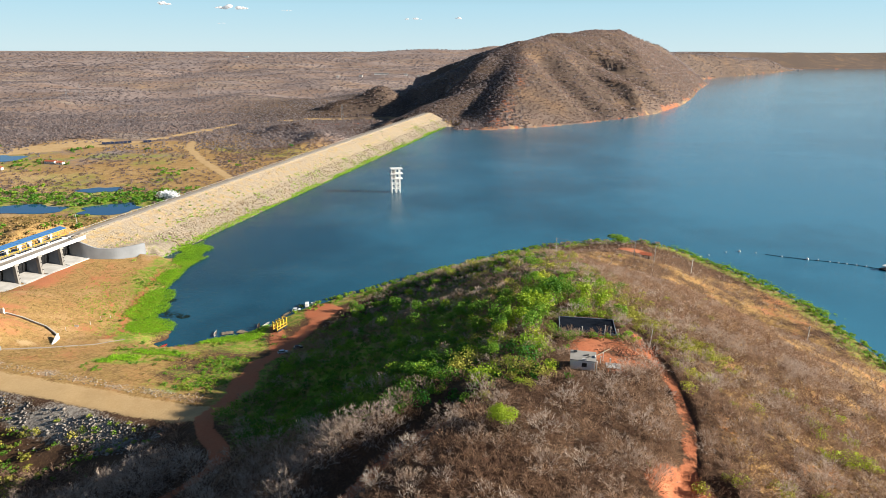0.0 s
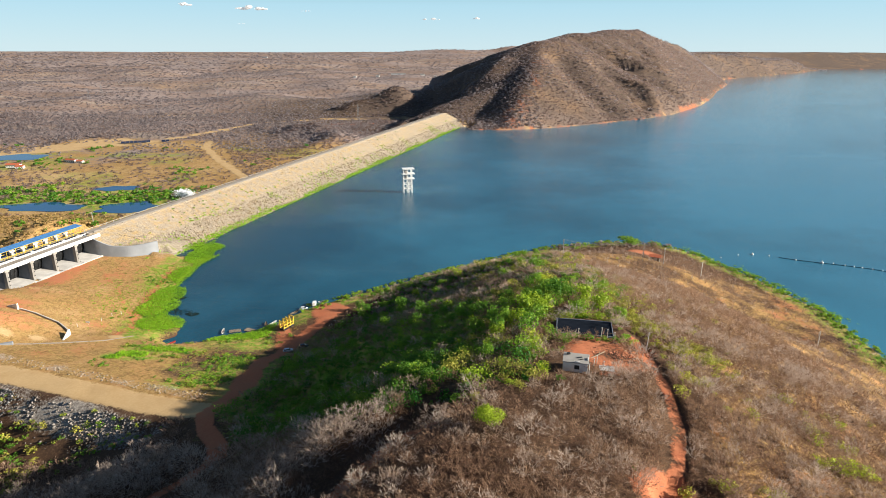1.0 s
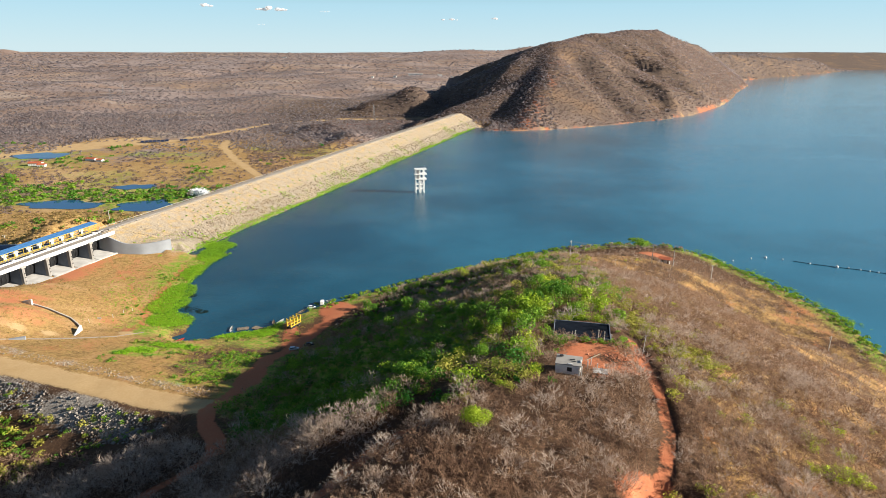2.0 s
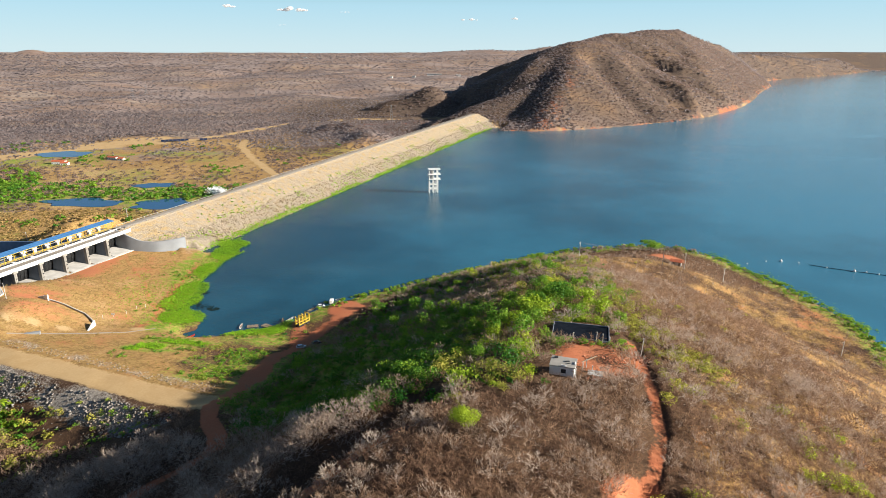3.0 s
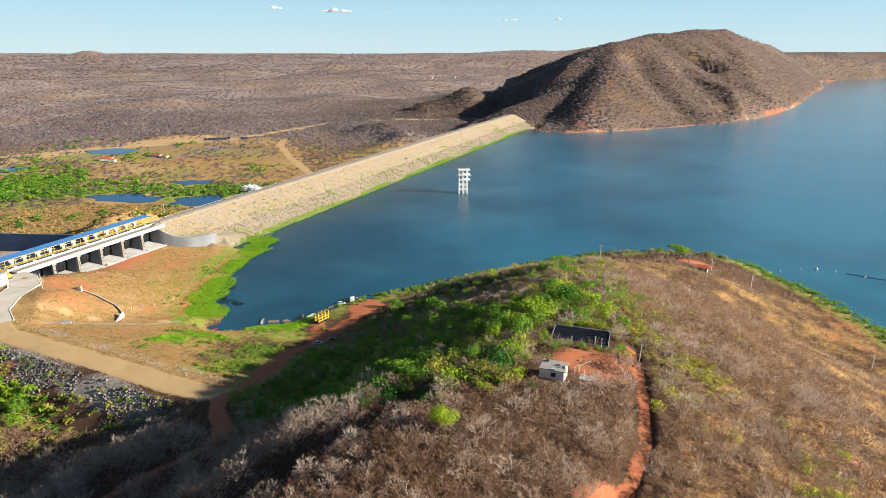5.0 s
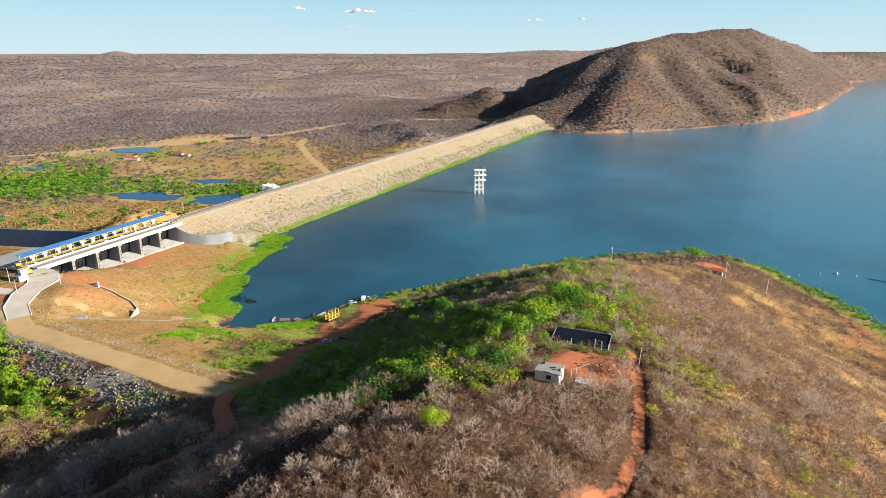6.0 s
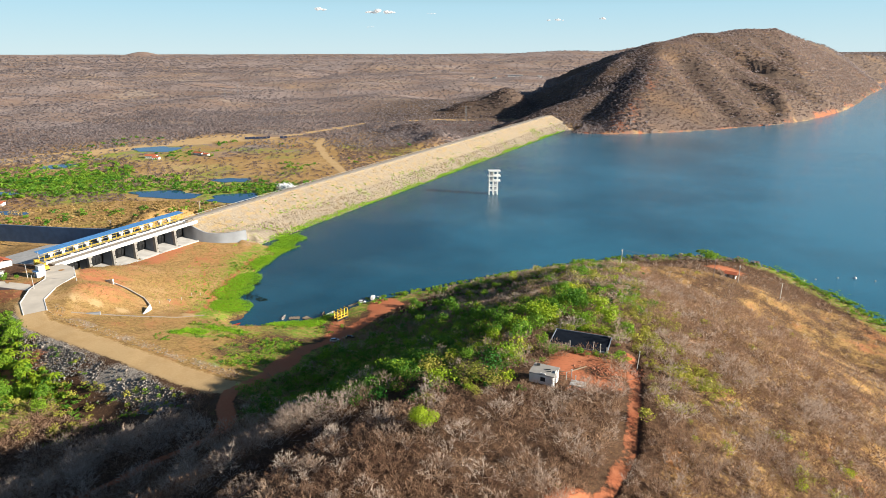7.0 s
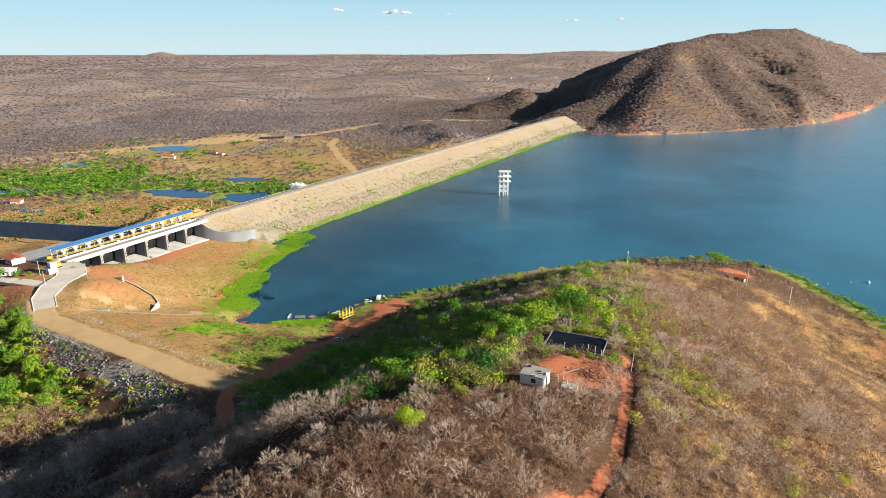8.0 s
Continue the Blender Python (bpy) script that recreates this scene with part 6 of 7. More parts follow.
# headland, farther slope and tip
x, y = jittered(rng, -70, 215, 260, 425, 3.7)
ok = clear_of(x, y) & (rng.random(len(x)) > greenness(x, y) * 0.8) & (x > -60)
ok &= np.hypot((x - 122) / 12, (y - 368) / 18) > 1
x, y = x[ok], y[ok]
x2, y2 = jittered(rng, 120, 215, 20, 260, 3.0)
ok = clear_of(x2, y2)
x, y = np.concatenate([x, x2[ok]]), np.concatenate([y, y2[ok]])
scatter("bare_scrub", SMALL, x, y, terrain(x, y) - 0.05, rng.uniform(1.4, 2.9, len(x)), tints(rng, len(x), 0.55), TWIGS, "leafless pale grey scrub on the headland's tip", "scrub", rng)

# leafy bushes of the headland and the valley
FINE = [leaf_crown(rng, 170, 0.10, 9, 0.75, 0.7) for k in range(5)]
LEAFY_MID = [leaf_crown(rng, 64, 0.17, 8, 0.75, 0.7) for k in range(6)]
LEAFY_FAR = [leaf_crown(rng, 46, 0.24) for k in range(6)]


def bushes(x, y, lo, hi, protos, material, label, hue=None, tall=0.95):
    s = rng.uniform(lo, hi, len(x))
    return scatter("leafy_bushes", protos, x, y, terrain(x, y) + s * 0.5, s, tints(rng, len(x), hue) * np.array([1, 0.66]), material, label, "bushes", rng, tall)


MOSAIC = [leaf_crown(rng, 270, 0.074, 10, 0.8, 0.78) for k in range(6)]
MOSAIC_FAR = [leaf_crown(rng, 110, 0.125, 9, 0.8, 0.78) for k in range(6)]
# a mosaic of crowns on the hill's flank: dark, bright and yellowing leaves, and bare grey crowns between
x, y = jittered(rng, -75, 80, 105, 400, 3.9)
x, y = x + rng.normal(0, 0.8, len(x)), y + rng.normal(0, 0.8, len(x))
green = greenness(x, y)
ok = clear_of(x, y) & (rng.random(len(x)) < 0.25 + 0.75 * green) & (green > 0.12)
ok &= (np.hypot((x - 39.2) / 12.0, (y - 150) / 9.5) > 1) & (np.hypot(x - 31.4, y - 121.6) > 6.5)
x, y, green = x[ok], y[ok], green[ok]
kind = rng.random(len(x)) + 0.32 * fractal(x, y, 30, 2, 191)
high = step(-8, 24, x)
size = 1.2 + 2.5 * rng.random(len(x)) ** 1.7 + 0.5 * (1 - step(140, 170, y))
back = step(195, 235, y)
bare_share = 0.10 + 0.55 * back
leafy = kind > bare_share
# more dark leaf colour towards the west: the flank's shade put into the crowns
dark = leafy & (kind < 0.22 + 0.20 * back + 0.36 * (1 - high))
olive = leafy & ~dark & (kind > 0.72) & (high > 0.3)
lime = leafy & ~dark & ~olive & (kind > 0.50) & (high > 0.2)
bright = leafy & ~dark & ~olive & ~lime
for pick, material, hue, label in ((dark, BUSH, 0.28, "dark green leafy bushes on the hill's flank"), (bright, BUSH, 0.78, "bright green leafy bushes on the hill's flank"),
                                   (lime, LIME, 0.25, "yellow-green leafy bushes on the hill's flank"), (olive, OLIVE, 0.25, "yellowing olive bushes on the hill's flank")):
    for where, protos in ((pick & (y < 205), MOSAIC), (pick & (y >= 205), MOSAIC_FAR)):
        sz = size[where]
        scatter("leafy_bushes", protos, x[where], y[where], terrain(x[where], y[where]) + sz * 0.55, sz, tints(rng, len(sz), hue) * np.array([1, 0.7]), material, label, "bushes", rng, 0.95)
sz = size[~leafy] * 1.1 + 0.8
t = tints(rng, len(sz), 0.6)
t[:, 1] = 0.5 + 0.5 * rng.random(len(sz))
scatter("pale_scrub", CROWN, x[~leafy], y[~leafy], terrain(x[~leafy], y[~leafy]), sz, t, TWIGS, "pale leafless crowns standing among green bushes", "scrub", rng, 0.9)
# undergrowth below those crowns
x, y = jittered(rng, -75, 70, 115, 330, 2.7)
ok = clear_of(x, y) & (rng.random(len(x)) < greenness(x, y) * 0.95)
x, y = x[ok], y[ok]
# the low hue carries the flank's shade in the leaf colour
bushes(x, y, 0.8, 1.6, [leaf_crown(rng, 28, 0.27) for k in range(6)], BUSH, "dark green undergrowth on the shaded flank", 0.2 + 0.4 * fractal(x, y, 25, 2, 51))
# leafy growth of the valley
x, y = jittered(rng, -215, -84, 125, 200, 2.8)
ok = clear_of(x, y) & (rng.random(len(x)) < greenness(x, y) * 0.95) & ((along(x, y, DYKE)[0] > 17) | (x < -186))
x, y = x[ok], y[ok]
bushes(x, y, 1.0, 2.8, LEAFY_MID, BUSH, "dense green leafy bushes in the valley", 0.5 + 0.4 * fractal(x, y, 25, 2, 51))

# bushes that crowd the basin
x = np.concatenate([rng.uniform(31, 47.5, 26), rng.uniform(47.5, 50.5, 14), rng.uniform(28, 31, 14)])
y = np.concatenate([rng.uniform(141.5, 144.2, 26), rng.uniform(142, 156, 14), rng.uniform(144, 158, 14)])
bushes(x, y, 0.6, 1.5, LEAFY_MID, BUSH, "low bright green bushes crowding the basin", 0.8, 0.9)
x, y = rng.uniform(26, 54, 34), rng.uniform(157.5, 164, 34)
bushes(x, y, 1.4, 2.6, MOSAIC, LIME, "bright yellow-green bushes behind the basin", 0.3, 0.95)

# low growth between the dyke and the red road: reeds at the water, brown and green bushes above
x, y = jittered(rng, -135, -72, 172, 264, 2.3)
ok = (shore(x, y) > 3) & (along(x, y, RED_ROAD)[0] > 5.0) & (along(x, y, DYKE)[0] > 15)
hollow = 1.5 * blob(x, y, -87, 203, 14, 26, 0.5)
ok &= rng.random(len(x)) < 0.04 + 0.55 * hollow + 0.5 * fractal(x, y, 12, 2, 141) + 0.5 * blob(x, y, -122, 231, 13, 6, 0.5)
x, y = x[ok], y[ok]
t = tints(rng, len(x), 0.45 + 0.4 * fractal(x, y, 14, 2, 181))
t[:, 1] = np.where(rng.random(len(x)) < 0.22, 0.9, t[:, 1] * 0.6)
scatter("leafy_bushes", LEAFY_MID, x, y, terrain(x, y) + 0.4, rng.uniform(0.7, 2.0, len(x)) * (1 + 0.6 * fractal(x, y, 10, 2, 143)), t, BUSH, "green and yellowing low bushes beside the landing", "bushes", rng, 0.8)
x, y = jittered(rng, -112, -80, 205, 250, 2.0)
ok = (along(x, y, RED_ROAD)[0] > 5.5) & (rng.random(len(x)) < 0.75 * blob(x, y, -99, 224, 11, 10, 0.5))
scatter("dry_bushes", LEAFY_MID, x[ok], y[ok], terrain(x[ok], y[ok]) + 0.2, rng.uniform(0.6, 1.4, ok.sum()), tints(rng, ok.sum(), 0.2) * np.array([1, 0.5]), DRYLEAF, "low red-brown dry bushes beside the landing", "bushes", rng, 0.7)

# lit undergrowth of the valley and between the dyke's stones
x, y = jittered(rng, -200, -118, 138, 196, 2.0)
ok = clear_of(x, y) & (rng.random(len(x)) < 0.9 * blob(x, y, -176, 172, 30, 18, 0.6) * (0.8 + 0.6 * fractal(x, y, 12, 2, 171))) & (along(x, y, DYKE)[0] > 16)
# lime leaves put the sun's brightness into this undergrowth's colour
bushes(x[ok], y[ok], 1.0, 2.4, FINE, LIME, "sunlit yellow-green undergrowth in the valley", 0.15, 0.9)
x, y = jittered(rng, -200, -84, 136, 214, 2.2)
d, side, _ = along(x, y, DYKE)
ok = (side > 0) & (d > 7) & (d < 30) & (rng.random(len(x)) < 0.22 + 0.7 * fractal(x, y, 9, 2, 173))
x, y = x[ok], y[ok]
t = tints(rng, len(x), 0.5)
t[:, 1] = np.where(rng.random(len(x)) < 0.35, 0.9, t[:, 1] * 0.6)
scatter("leafy_bushes", LEAFY_MID, x, y, terrain(x, y) + 0.4, rng.uniform(0.6, 1.5, len(x)), t, BUSH, "green and yellow bushes among the dyke's stones", "bushes", rng, 0.8)
ok = rng.random(len(x)) < 0.25
scatter("bare_scrub", NEAR, x[ok] + 1.1, y[ok] - 0.8, terrain(x[ok] + 1.1, y[ok] - 0.8), rng.uniform(0.8, 1.8, ok.sum()), tints(rng, ok.sum(), 0.2) * np.array([1, 0.5]), TWIGS, "bare brown scrub among the dyke's stones", "scrub", rng)

x, y = jittered(rng, -168, -112, 136, 166, 2.6)
ok = clear_of(x, y) & (rng.random(len(x)) < 0.14 + 0.3 * blob(x, y, -143, 154, 16, 14, 0.6) + 0.5 * fractal(x, y, 11, 2, 177)) & (along(x, y, DYKE)[0] > 14)
bushes(x[ok], y[ok], 1.2, 2.7, LEAFY_MID, OLIVE, "yellowing bushes among bare scrub in the valley", 0.05, 0.85)

# bushes at the upper end of the dyke's slope, tall pale shrubs that stand out of the valley's shade
x, y = jittered(rng, -212, -180, 178, 206, 1.9)
d, side, _ = along(x, y, DYKE)
ok = (side > 0) & (d > 6.8) & (d < 17) & (rng.random(len(x)) < 0.9 * (1 - step(-188, -180, x)))
bushes(x[ok], y[ok], 1.0, 2.2, LEAFY_MID, BUSH, "green bushes hiding the end of the dyke's slope", 0.7, 0.85)
x, y = jittered(rng, -124, -80, 98, 132, 6.0)
ok = clear_of(x, y) & (rng.random(len(x)) < 0.62)
t = tints(rng, ok.sum(), 0.6)
t[:, 1] = 0.7 + 0.3 * rng.random(ok.sum())
scatter("pale_scrub", PUFF, x[ok], y[ok], terrain(x[ok], y[ok]), rng.uniform(4.2, 6.6, ok.sum()), t, TWIGS, "tall pale leafless shrubs in the shaded valley", "scrub", rng, 1.15)

# yellow-green bushes scattered among the bare scrub
x, y = jittered(rng, 40, 125, 76, 330, 2.3)
lush = np.maximum(np.maximum(0.30 * blob(x, y, 68, 86, 16, 6, 0.5), 0.3 * blob(x, y, 84, 105, 8, 3.5, 0.5)), 0.06 * blob(x, y, 99, 106, 12, 11, 0.5)) * (0.75 + 0.6 * fractal(x, y, 12, 2, 47))
lush = np.maximum(lush, 0.5 * blob(x, y, 62, 170, 12, 50, 0.6) * (0.6 + 1.2 * fractal(x, y, 14, 2, 49)))
lush = np.maximum(lush, np.maximum(thicket(x, y), np.maximum(0.25 * blob(x, y, 86, 120, 5, 10, 0.6), 0.3 * blob(x, y, 96, 126, 4, 6, 0.6)))) + 0.004
ok = clear_of(x, y) & (rng.random(len(x)) < lush)
x, y = x[ok], y[ok]
bushes(x, y, 1.0, 2.6, FINE, OLIVE, "yellow-green flowering bushes among dry scrub", 0.5, 0.8)

x, y = jittered(rng, 66, 106, 92, 134, 1.9)
spot = np.maximum(np.maximum(blob(x, y, 80, 104, 5, 2.6, 0.5), blob(x, y, 86.5, 105.5, 4, 2.2, 0.5)), 0.5 * np.maximum(blob(x, y, 81.5, 113.5, 1.6, 2.2, 0.5), blob(x, y, 96, 126, 2.0, 3, 0.5)))
ok = rng.random(len(x)) < spot
bushes(x[ok], y[ok], 1.2, 2.4, FINE, LIME, "bright yellow-green bushes massed on the dry slope", 0.8, 0.8)

# low scrub round the brow of the hill
x, y = jittered(rng, -110, 130, -40, 62, 5.5)
ok = clear_of(x, y) & (rng.random(len(x)) < 0.85)
scatter("bare_scrub", SMALL, x[ok], y[ok], terrain(x[ok], y[ok]) - 0.05, rng.uniform(1.6, 3.0, ok.sum()), tints(rng, ok.sum(), 0.35) * np.array([1, 0.6]), TWIGS, "leafless brown scrub on the hill's brow", "scrub", rng)

# fringe of bushes and reeds along the headland's shore
pts = []
for p, q in zip(LAKE_HEAD[2:16], LAKE_HEAD[3:17]):
    n = int(math.hypot(q[0] - p[0], q[1] - p[1]) * 1.6)
    u = rng.random(n)
    pts.append(np.stack([p[0] + (q[0] - p[0]) * u, p[1] + (q[1] - p[1]) * u], 1) + rng.normal(0, 4.0, (n, 2)))
pts = np.concatenate(pts)
ok = (shore(pts[:, 0], pts[:, 1]) > -1.0) & (shore(pts[:, 0], pts[:, 1]) < 12) & (along(pts[:, 0], pts[:, 1], RED_ROAD)[0] > 5)
x, y = pts[ok].T
bushes(x, y, 0.9, 2.2, LEAFY_FAR, BUSH, "bright green bushes along the waterline", 0.75, 0.8)

# floating plants and reeds in the bay
TUFT = [grass_tuft(rng, 10, 0.10) for k in range(5)]

MAT = [leaf_mat(16, 0.2, 0.45, 0.0, 0.5) for k in range(6)]
LOBES = ((-168, 398, 11, 9), (-167, 380, 9, 16), (-164, 345, 6, 12), (-157, 313, 9, 13), (-154, 294, 9, 12), (-144, 274, 12, 10))
lobed = lambda x, y: np.max([1.0 - np.hypot((x - c[0]) / c[2], (y - c[1]) / c[3]) for c in LOBES], axis=0)

x, y = jittered(rng, -190, -84, 208, 450, 0.95)
sd = shore(x, y)
wob = fractal(x, y, 16, 3, 61)
mat = (sd > -0.3) & (sd < 2 + 5 * wob) & (y > 262) & (x < -124)
mat |= (lobed(x, y) + 0.22 * wob > 0) & (y > 258)
mat |= (sd > 0.3) & (np.maximum(blob(x, y, -126, 219, 8, 5, 0.4), np.maximum(blob(x, y, -115, 230, 15, 4, 0.4), blob(x, y, -132, 213, 3.5, 3, 0.4))) * (0.95 + wob) > 0.6)
mat |= (sd > 0.3) & (sd < 11 + 5 * wob) & (x > -112) & (x < -86) & (y > 252)
mat &= along(x, y, RED_ROAD)[0] > 7
x, y = x[mat], y[mat]
scatter("reeds", MAT, x, y, np.maximum(terrain(x, y), 0) + 0.1 + 0.35 * np.abs(vnoise(x, y, 3.5, 63)), rng.uniform(0.8, 1.4, len(x)), tints(rng, len(x), 0.5 + 0.4 * wob[mat]) * np.array([1, 0.55]), GRASS, "bright green floating plants and reeds along the bay", "reeds", rng, 0.8)

# weed beds just under the surface and mats off the headland
x, y = [], []
for wx, wy, wr in ((-147, 294, 3.0), (-140, 290, 4.0), (-154, 298, 2.0), (-149, 308, 2.5), (-133, 287, 2.0)):
    a_ = rng.random(60) * 6.283
    q_ = np.sqrt(rng.random(60)) * wr
    x.append(wx + 1.5 * q_ * np.cos(a_))
    y.append(wy + q_ * np.sin(a_))
x, y = np.concatenate(x), np.concatenate(y)
scatter("water_weed", [leaf_crown(rng, 8, 0.5, 4, 0.05, 0.2) for k in range(4)], x, y, np.full(len(x), 0.04), rng.uniform(0.5, 1.0, len(x)), tints(rng, len(x), 0.0) * np.array([1, 0]), WEED, "dark weed beds lying at the water's surface", "water weed", rng, 0.3)
x, y = [], []
for wx, wy, wr in ((166, 400, 5), (174, 388, 4), (189, 362, 4), (196, 340, 3), (201, 318, 5), (206, 296, 3)):
    u_ = rng.normal(0, 1, (2, 34))
    x.append(wx - 4 + 0.45 * wr * u_[0] - 1.1 * u_[1])
    y.append(wy + 1.5 * wr * u_[1])
x, y = np.concatenate(x), np.concatenate(y)
scatter("reeds", MAT, x, y, np.maximum(terrain(x, y), 0) + 0.1, rng.uniform(0.6, 1.3, len(x)), tints(rng, len(x), 0.3) * np.array([1, 0.5]), GRASS, "green floating plants off the headland's shore", "reeds", rng, 0.5)

# dry and green grass tufts of the shore and forecourt
x, y = jittered(rng, -262, -70, 175, 440, 1.75)
ok = clear_of(x, y, False) & (rng.random(len(x)) < 0.45 + 0.5 * fractal(x, y, 20, 3, 71))
x, y = x[ok], y[ok]
t = tints(rng, len(x), 0.35 + 0.6 * fractal(x, y, 10, 2, 73))
t[:, 1] = rng.random(len(x))
scatter("dry_grass", TUFT, x, y, terrain(x, y), rng.uniform(0.35, 0.95, len(x)), t, DRYLEAF, "tufts of dry yellowing grass on the shore", "grass", rng, 0.8)

x, y = jittered(rng, -205, -120, 255, 440, 1.5)
sd = shore(x, y)
ok = (sd > 2) & (rng.random(len(x)) < (1 - step(8, 42, sd + 18 * fractal(x, y, 18, 3, 61))) * 0.85) & clear_of(x, y, False)
x, y = x[ok], y[ok]
scatter("green_grass", TUFT, x, y, terrain(x, y), rng.uniform(0.5, 1.2, len(x)), tints(rng, len(x), 0.3) * np.array([1, 0.5]) + np.array([0, 0.5]), GRASS, "green and yellowing grass tufts along the bay", "grass", rng, 0.7)

# low bushes above the bay's reeds
x, y = jittered(rng, -205, -122, 262, 380, 2.0)
sd = shore(x, y)
ok = (sd > 3) & (sd < 26) & clear_of(x, y, False) & (rng.random(len(x)) < 0.10 + 1.1 * fractal(x, y, 15, 3, 75) - 0.5 * step(12, 26, sd))
x, y = x[ok], y[ok]
t = tints(rng, len(x), 0.45)
t[:, 1] = np.where(rng.random(len(x)) < 0.3, 0.9, 0.3)
scatter("leafy_bushes", LEAFY_FAR, x, y, terrain(x, y) + 0.25, rng.uniform(0.5, 1.5, len(x)), t, BUSH, "low green and yellowing bushes above the reeds", "bushes", rng, 0.65)

# green growth on the dam's foot
n = 7600
a = rng.uniform(0, 745, n)
thick = step(-0.35, 0.4, fractal(a, 0 * a, 46, 3, 84))
o = np.where(rng.random(n) < 0.55, 44.8 - (0.8 + 4.2 * thick) * rng.random(n) ** 1.3, rng.uniform(20, 43, n))
keep = (o > 41) & (rng.random(n) < 0.45 + 0.6 * thick) | (o <= 41) & (fractal(a, o * 2, 34, 3, 81) > 0.06 - 0.012 * (o - 20))
keep |= (o < 20.8) & (rng.random(n) < 0.5)
a, o = a[keep], o[keep]
x, y = dam_place(a, o)
z = np.maximum(np.interp(o, [p[0] for p in PROFILE], [p[1] for p in PROFILE]), 0)
t = tints(rng, len(x), 0.5)
t[:, 1] = np.where(o > 41, t[:, 1] * 0.7, 0.45 + 0.5 * t[:, 1])
scatter("reeds", [leaf_crown(rng, 9, 0.40) for k in range(5)], x, y, z + 0.3, np.where(o > 41, rng.uniform(0.8, 1.7, len(x)), rng.uniform(0.4, 1.4, len(x)) ** 1.3), t, GRASS, "green plants along the dam's waterline and stones", "reeds", rng, 0.6)
# sparse shrubs on the upper face
a, o = rng.uniform(15, 700, 210), rng.uniform(7, 24, 210)
keep = fractal(a, o * 2, 50, 2, 87) > 0.0
x, y = dam_place(a[keep], o[keep])
scatter("leafy_bushes", LEAFY_FAR, x, y, np.interp(o[keep], [p[0] for p in PROFILE], [p[1] for p in PROFILE]) + 0.5, rng.uniform(0.5, 1.4, len(x)), tints(rng, len(x), 0.5), BUSH, "small green shrubs scattered over the dam's face", "bushes", rng, 0.8)

# plain below the dam: green marsh, then scrub to the distance
x, y = jittered(rng, -760, -230, 400, 960, 6.2)
d, _, _ = along(x, y, MARSH)
lush = (1 - step(20, 70, d + 48 * fractal(x, y, 60, 3, 8))) * 0.75 + 0.30 * step(0.05, 0.5, fractal(x, y, 55, 3, 91))
wet = np.zeros(len(x), bool)
for px_, py_, rx_, ry_ in ((-405, 572, 40, 15), (-322, 574, 30, 16), (-376, 657, 19, 14), (-625, 850, 38, 34), (-588, 536, 25, 12), (-500, 470, 18, 11), (-655, 690, 36, 20)):
    wet |= (np.hypot((x - px_) / rx_, (y - py_) / ry_) < 1.22) | (np.hypot((x - px_ - 2) / rx_, (y - py_ + 9) / ry_) < 1.1)
ok = clear_of(x, y) & ~wet & (rng.random(len(x)) < lush)
x, y = x[ok], y[ok]
bushes(x, y, 1.6, 5.0, [leaf_crown(rng, 26, 0.31) for k in range(6)], BUSH, "green trees and bushes of the marsh below the dam", 0.42 + 0.3 * fractal(x, y, 50, 2, 5), 0.8)


# dry golden growth on the mound below the spillway, and taller trees in the marsh
x, y = jittered(rng, -530, -240, 310, 550, 3.9)
a, o = dam_coords(x, y)
sa, so = spill_coords(x, y)
ok = (np.hypot((x + 370) / 150, (y - 430) / 115) < 1) & (o < -42) & ~((sa > -104) & (sa < 4) & (so > -190)) & (rng.random(len(x)) < 0.75 + 0.5 * fractal(x, y, 25, 3, 151))
x, y = x[ok], y[ok]
t = tints(rng, len(x), 0.6)
t[:, 1] = np.clip(0.5 + 0.5 * fractal(x, y, 22, 2, 153) + rng.normal(0, 0.08, len(x)), 0, 0.75)
scatter("dry_bushes", [leaf_crown(rng, 20, 0.26, 6, 0.7, 0.6) for k in range(5)], x, y, terrain(x, y) + 0.4, rng.uniform(1.5, 3.9, len(x)), t, DRYLEAF, "golden and brown dry bushes on the mound", "bushes", rng, 0.7)
x, y = jittered(rng, -720, -500, 480, 740, 6.5)
ok = clear_of(x, y) & (np.hypot((x + 615) / 100, (y - 610) / 120) < 1) & (rng.random(len(x)) < 0.5 + 0.6 * fractal(x, y, 50, 3, 161))
x, y = x[ok], y[ok]
bushes(x, y, 2.2, 5.0, LEAFY_FAR, BUSH, "tall green trees crowding the marsh", 0.55, 0.9)


def wild(x, y, density):
    ok = clear_of(x, y) & ~inside_of(x, y, [(-760, 640), (-640, 560), (-280, 560), (-250, 690), (-330, 880), (-430, 1040), (-620, 1040)])
    ok |= clear_of(x, y) & (rng.random(len(x)) < np.clip(0.44 + 0.9 * fractal(x, y, 80, 3, 103), 0, 1))
    ok &= np.hypot((x + 370) / 150, (y - 430) / 115) > 1
    for row in PONDS:
        ok &= np.hypot((x - row[0]) / row[2], (y - row[1] + 5) / (row[3] + 6)) > 1.1
    return ok & (rng.random(len(x)) < density)


def wedge(x, y, left=-50, right=30):
    b = np.degrees(np.arctan2(x - 20, y))
    return (b > left) & (b < right)


def muted(n, base=0.35):
    t = tints(rng, n, base)
    t[:, 1] *= 0.75
    return t


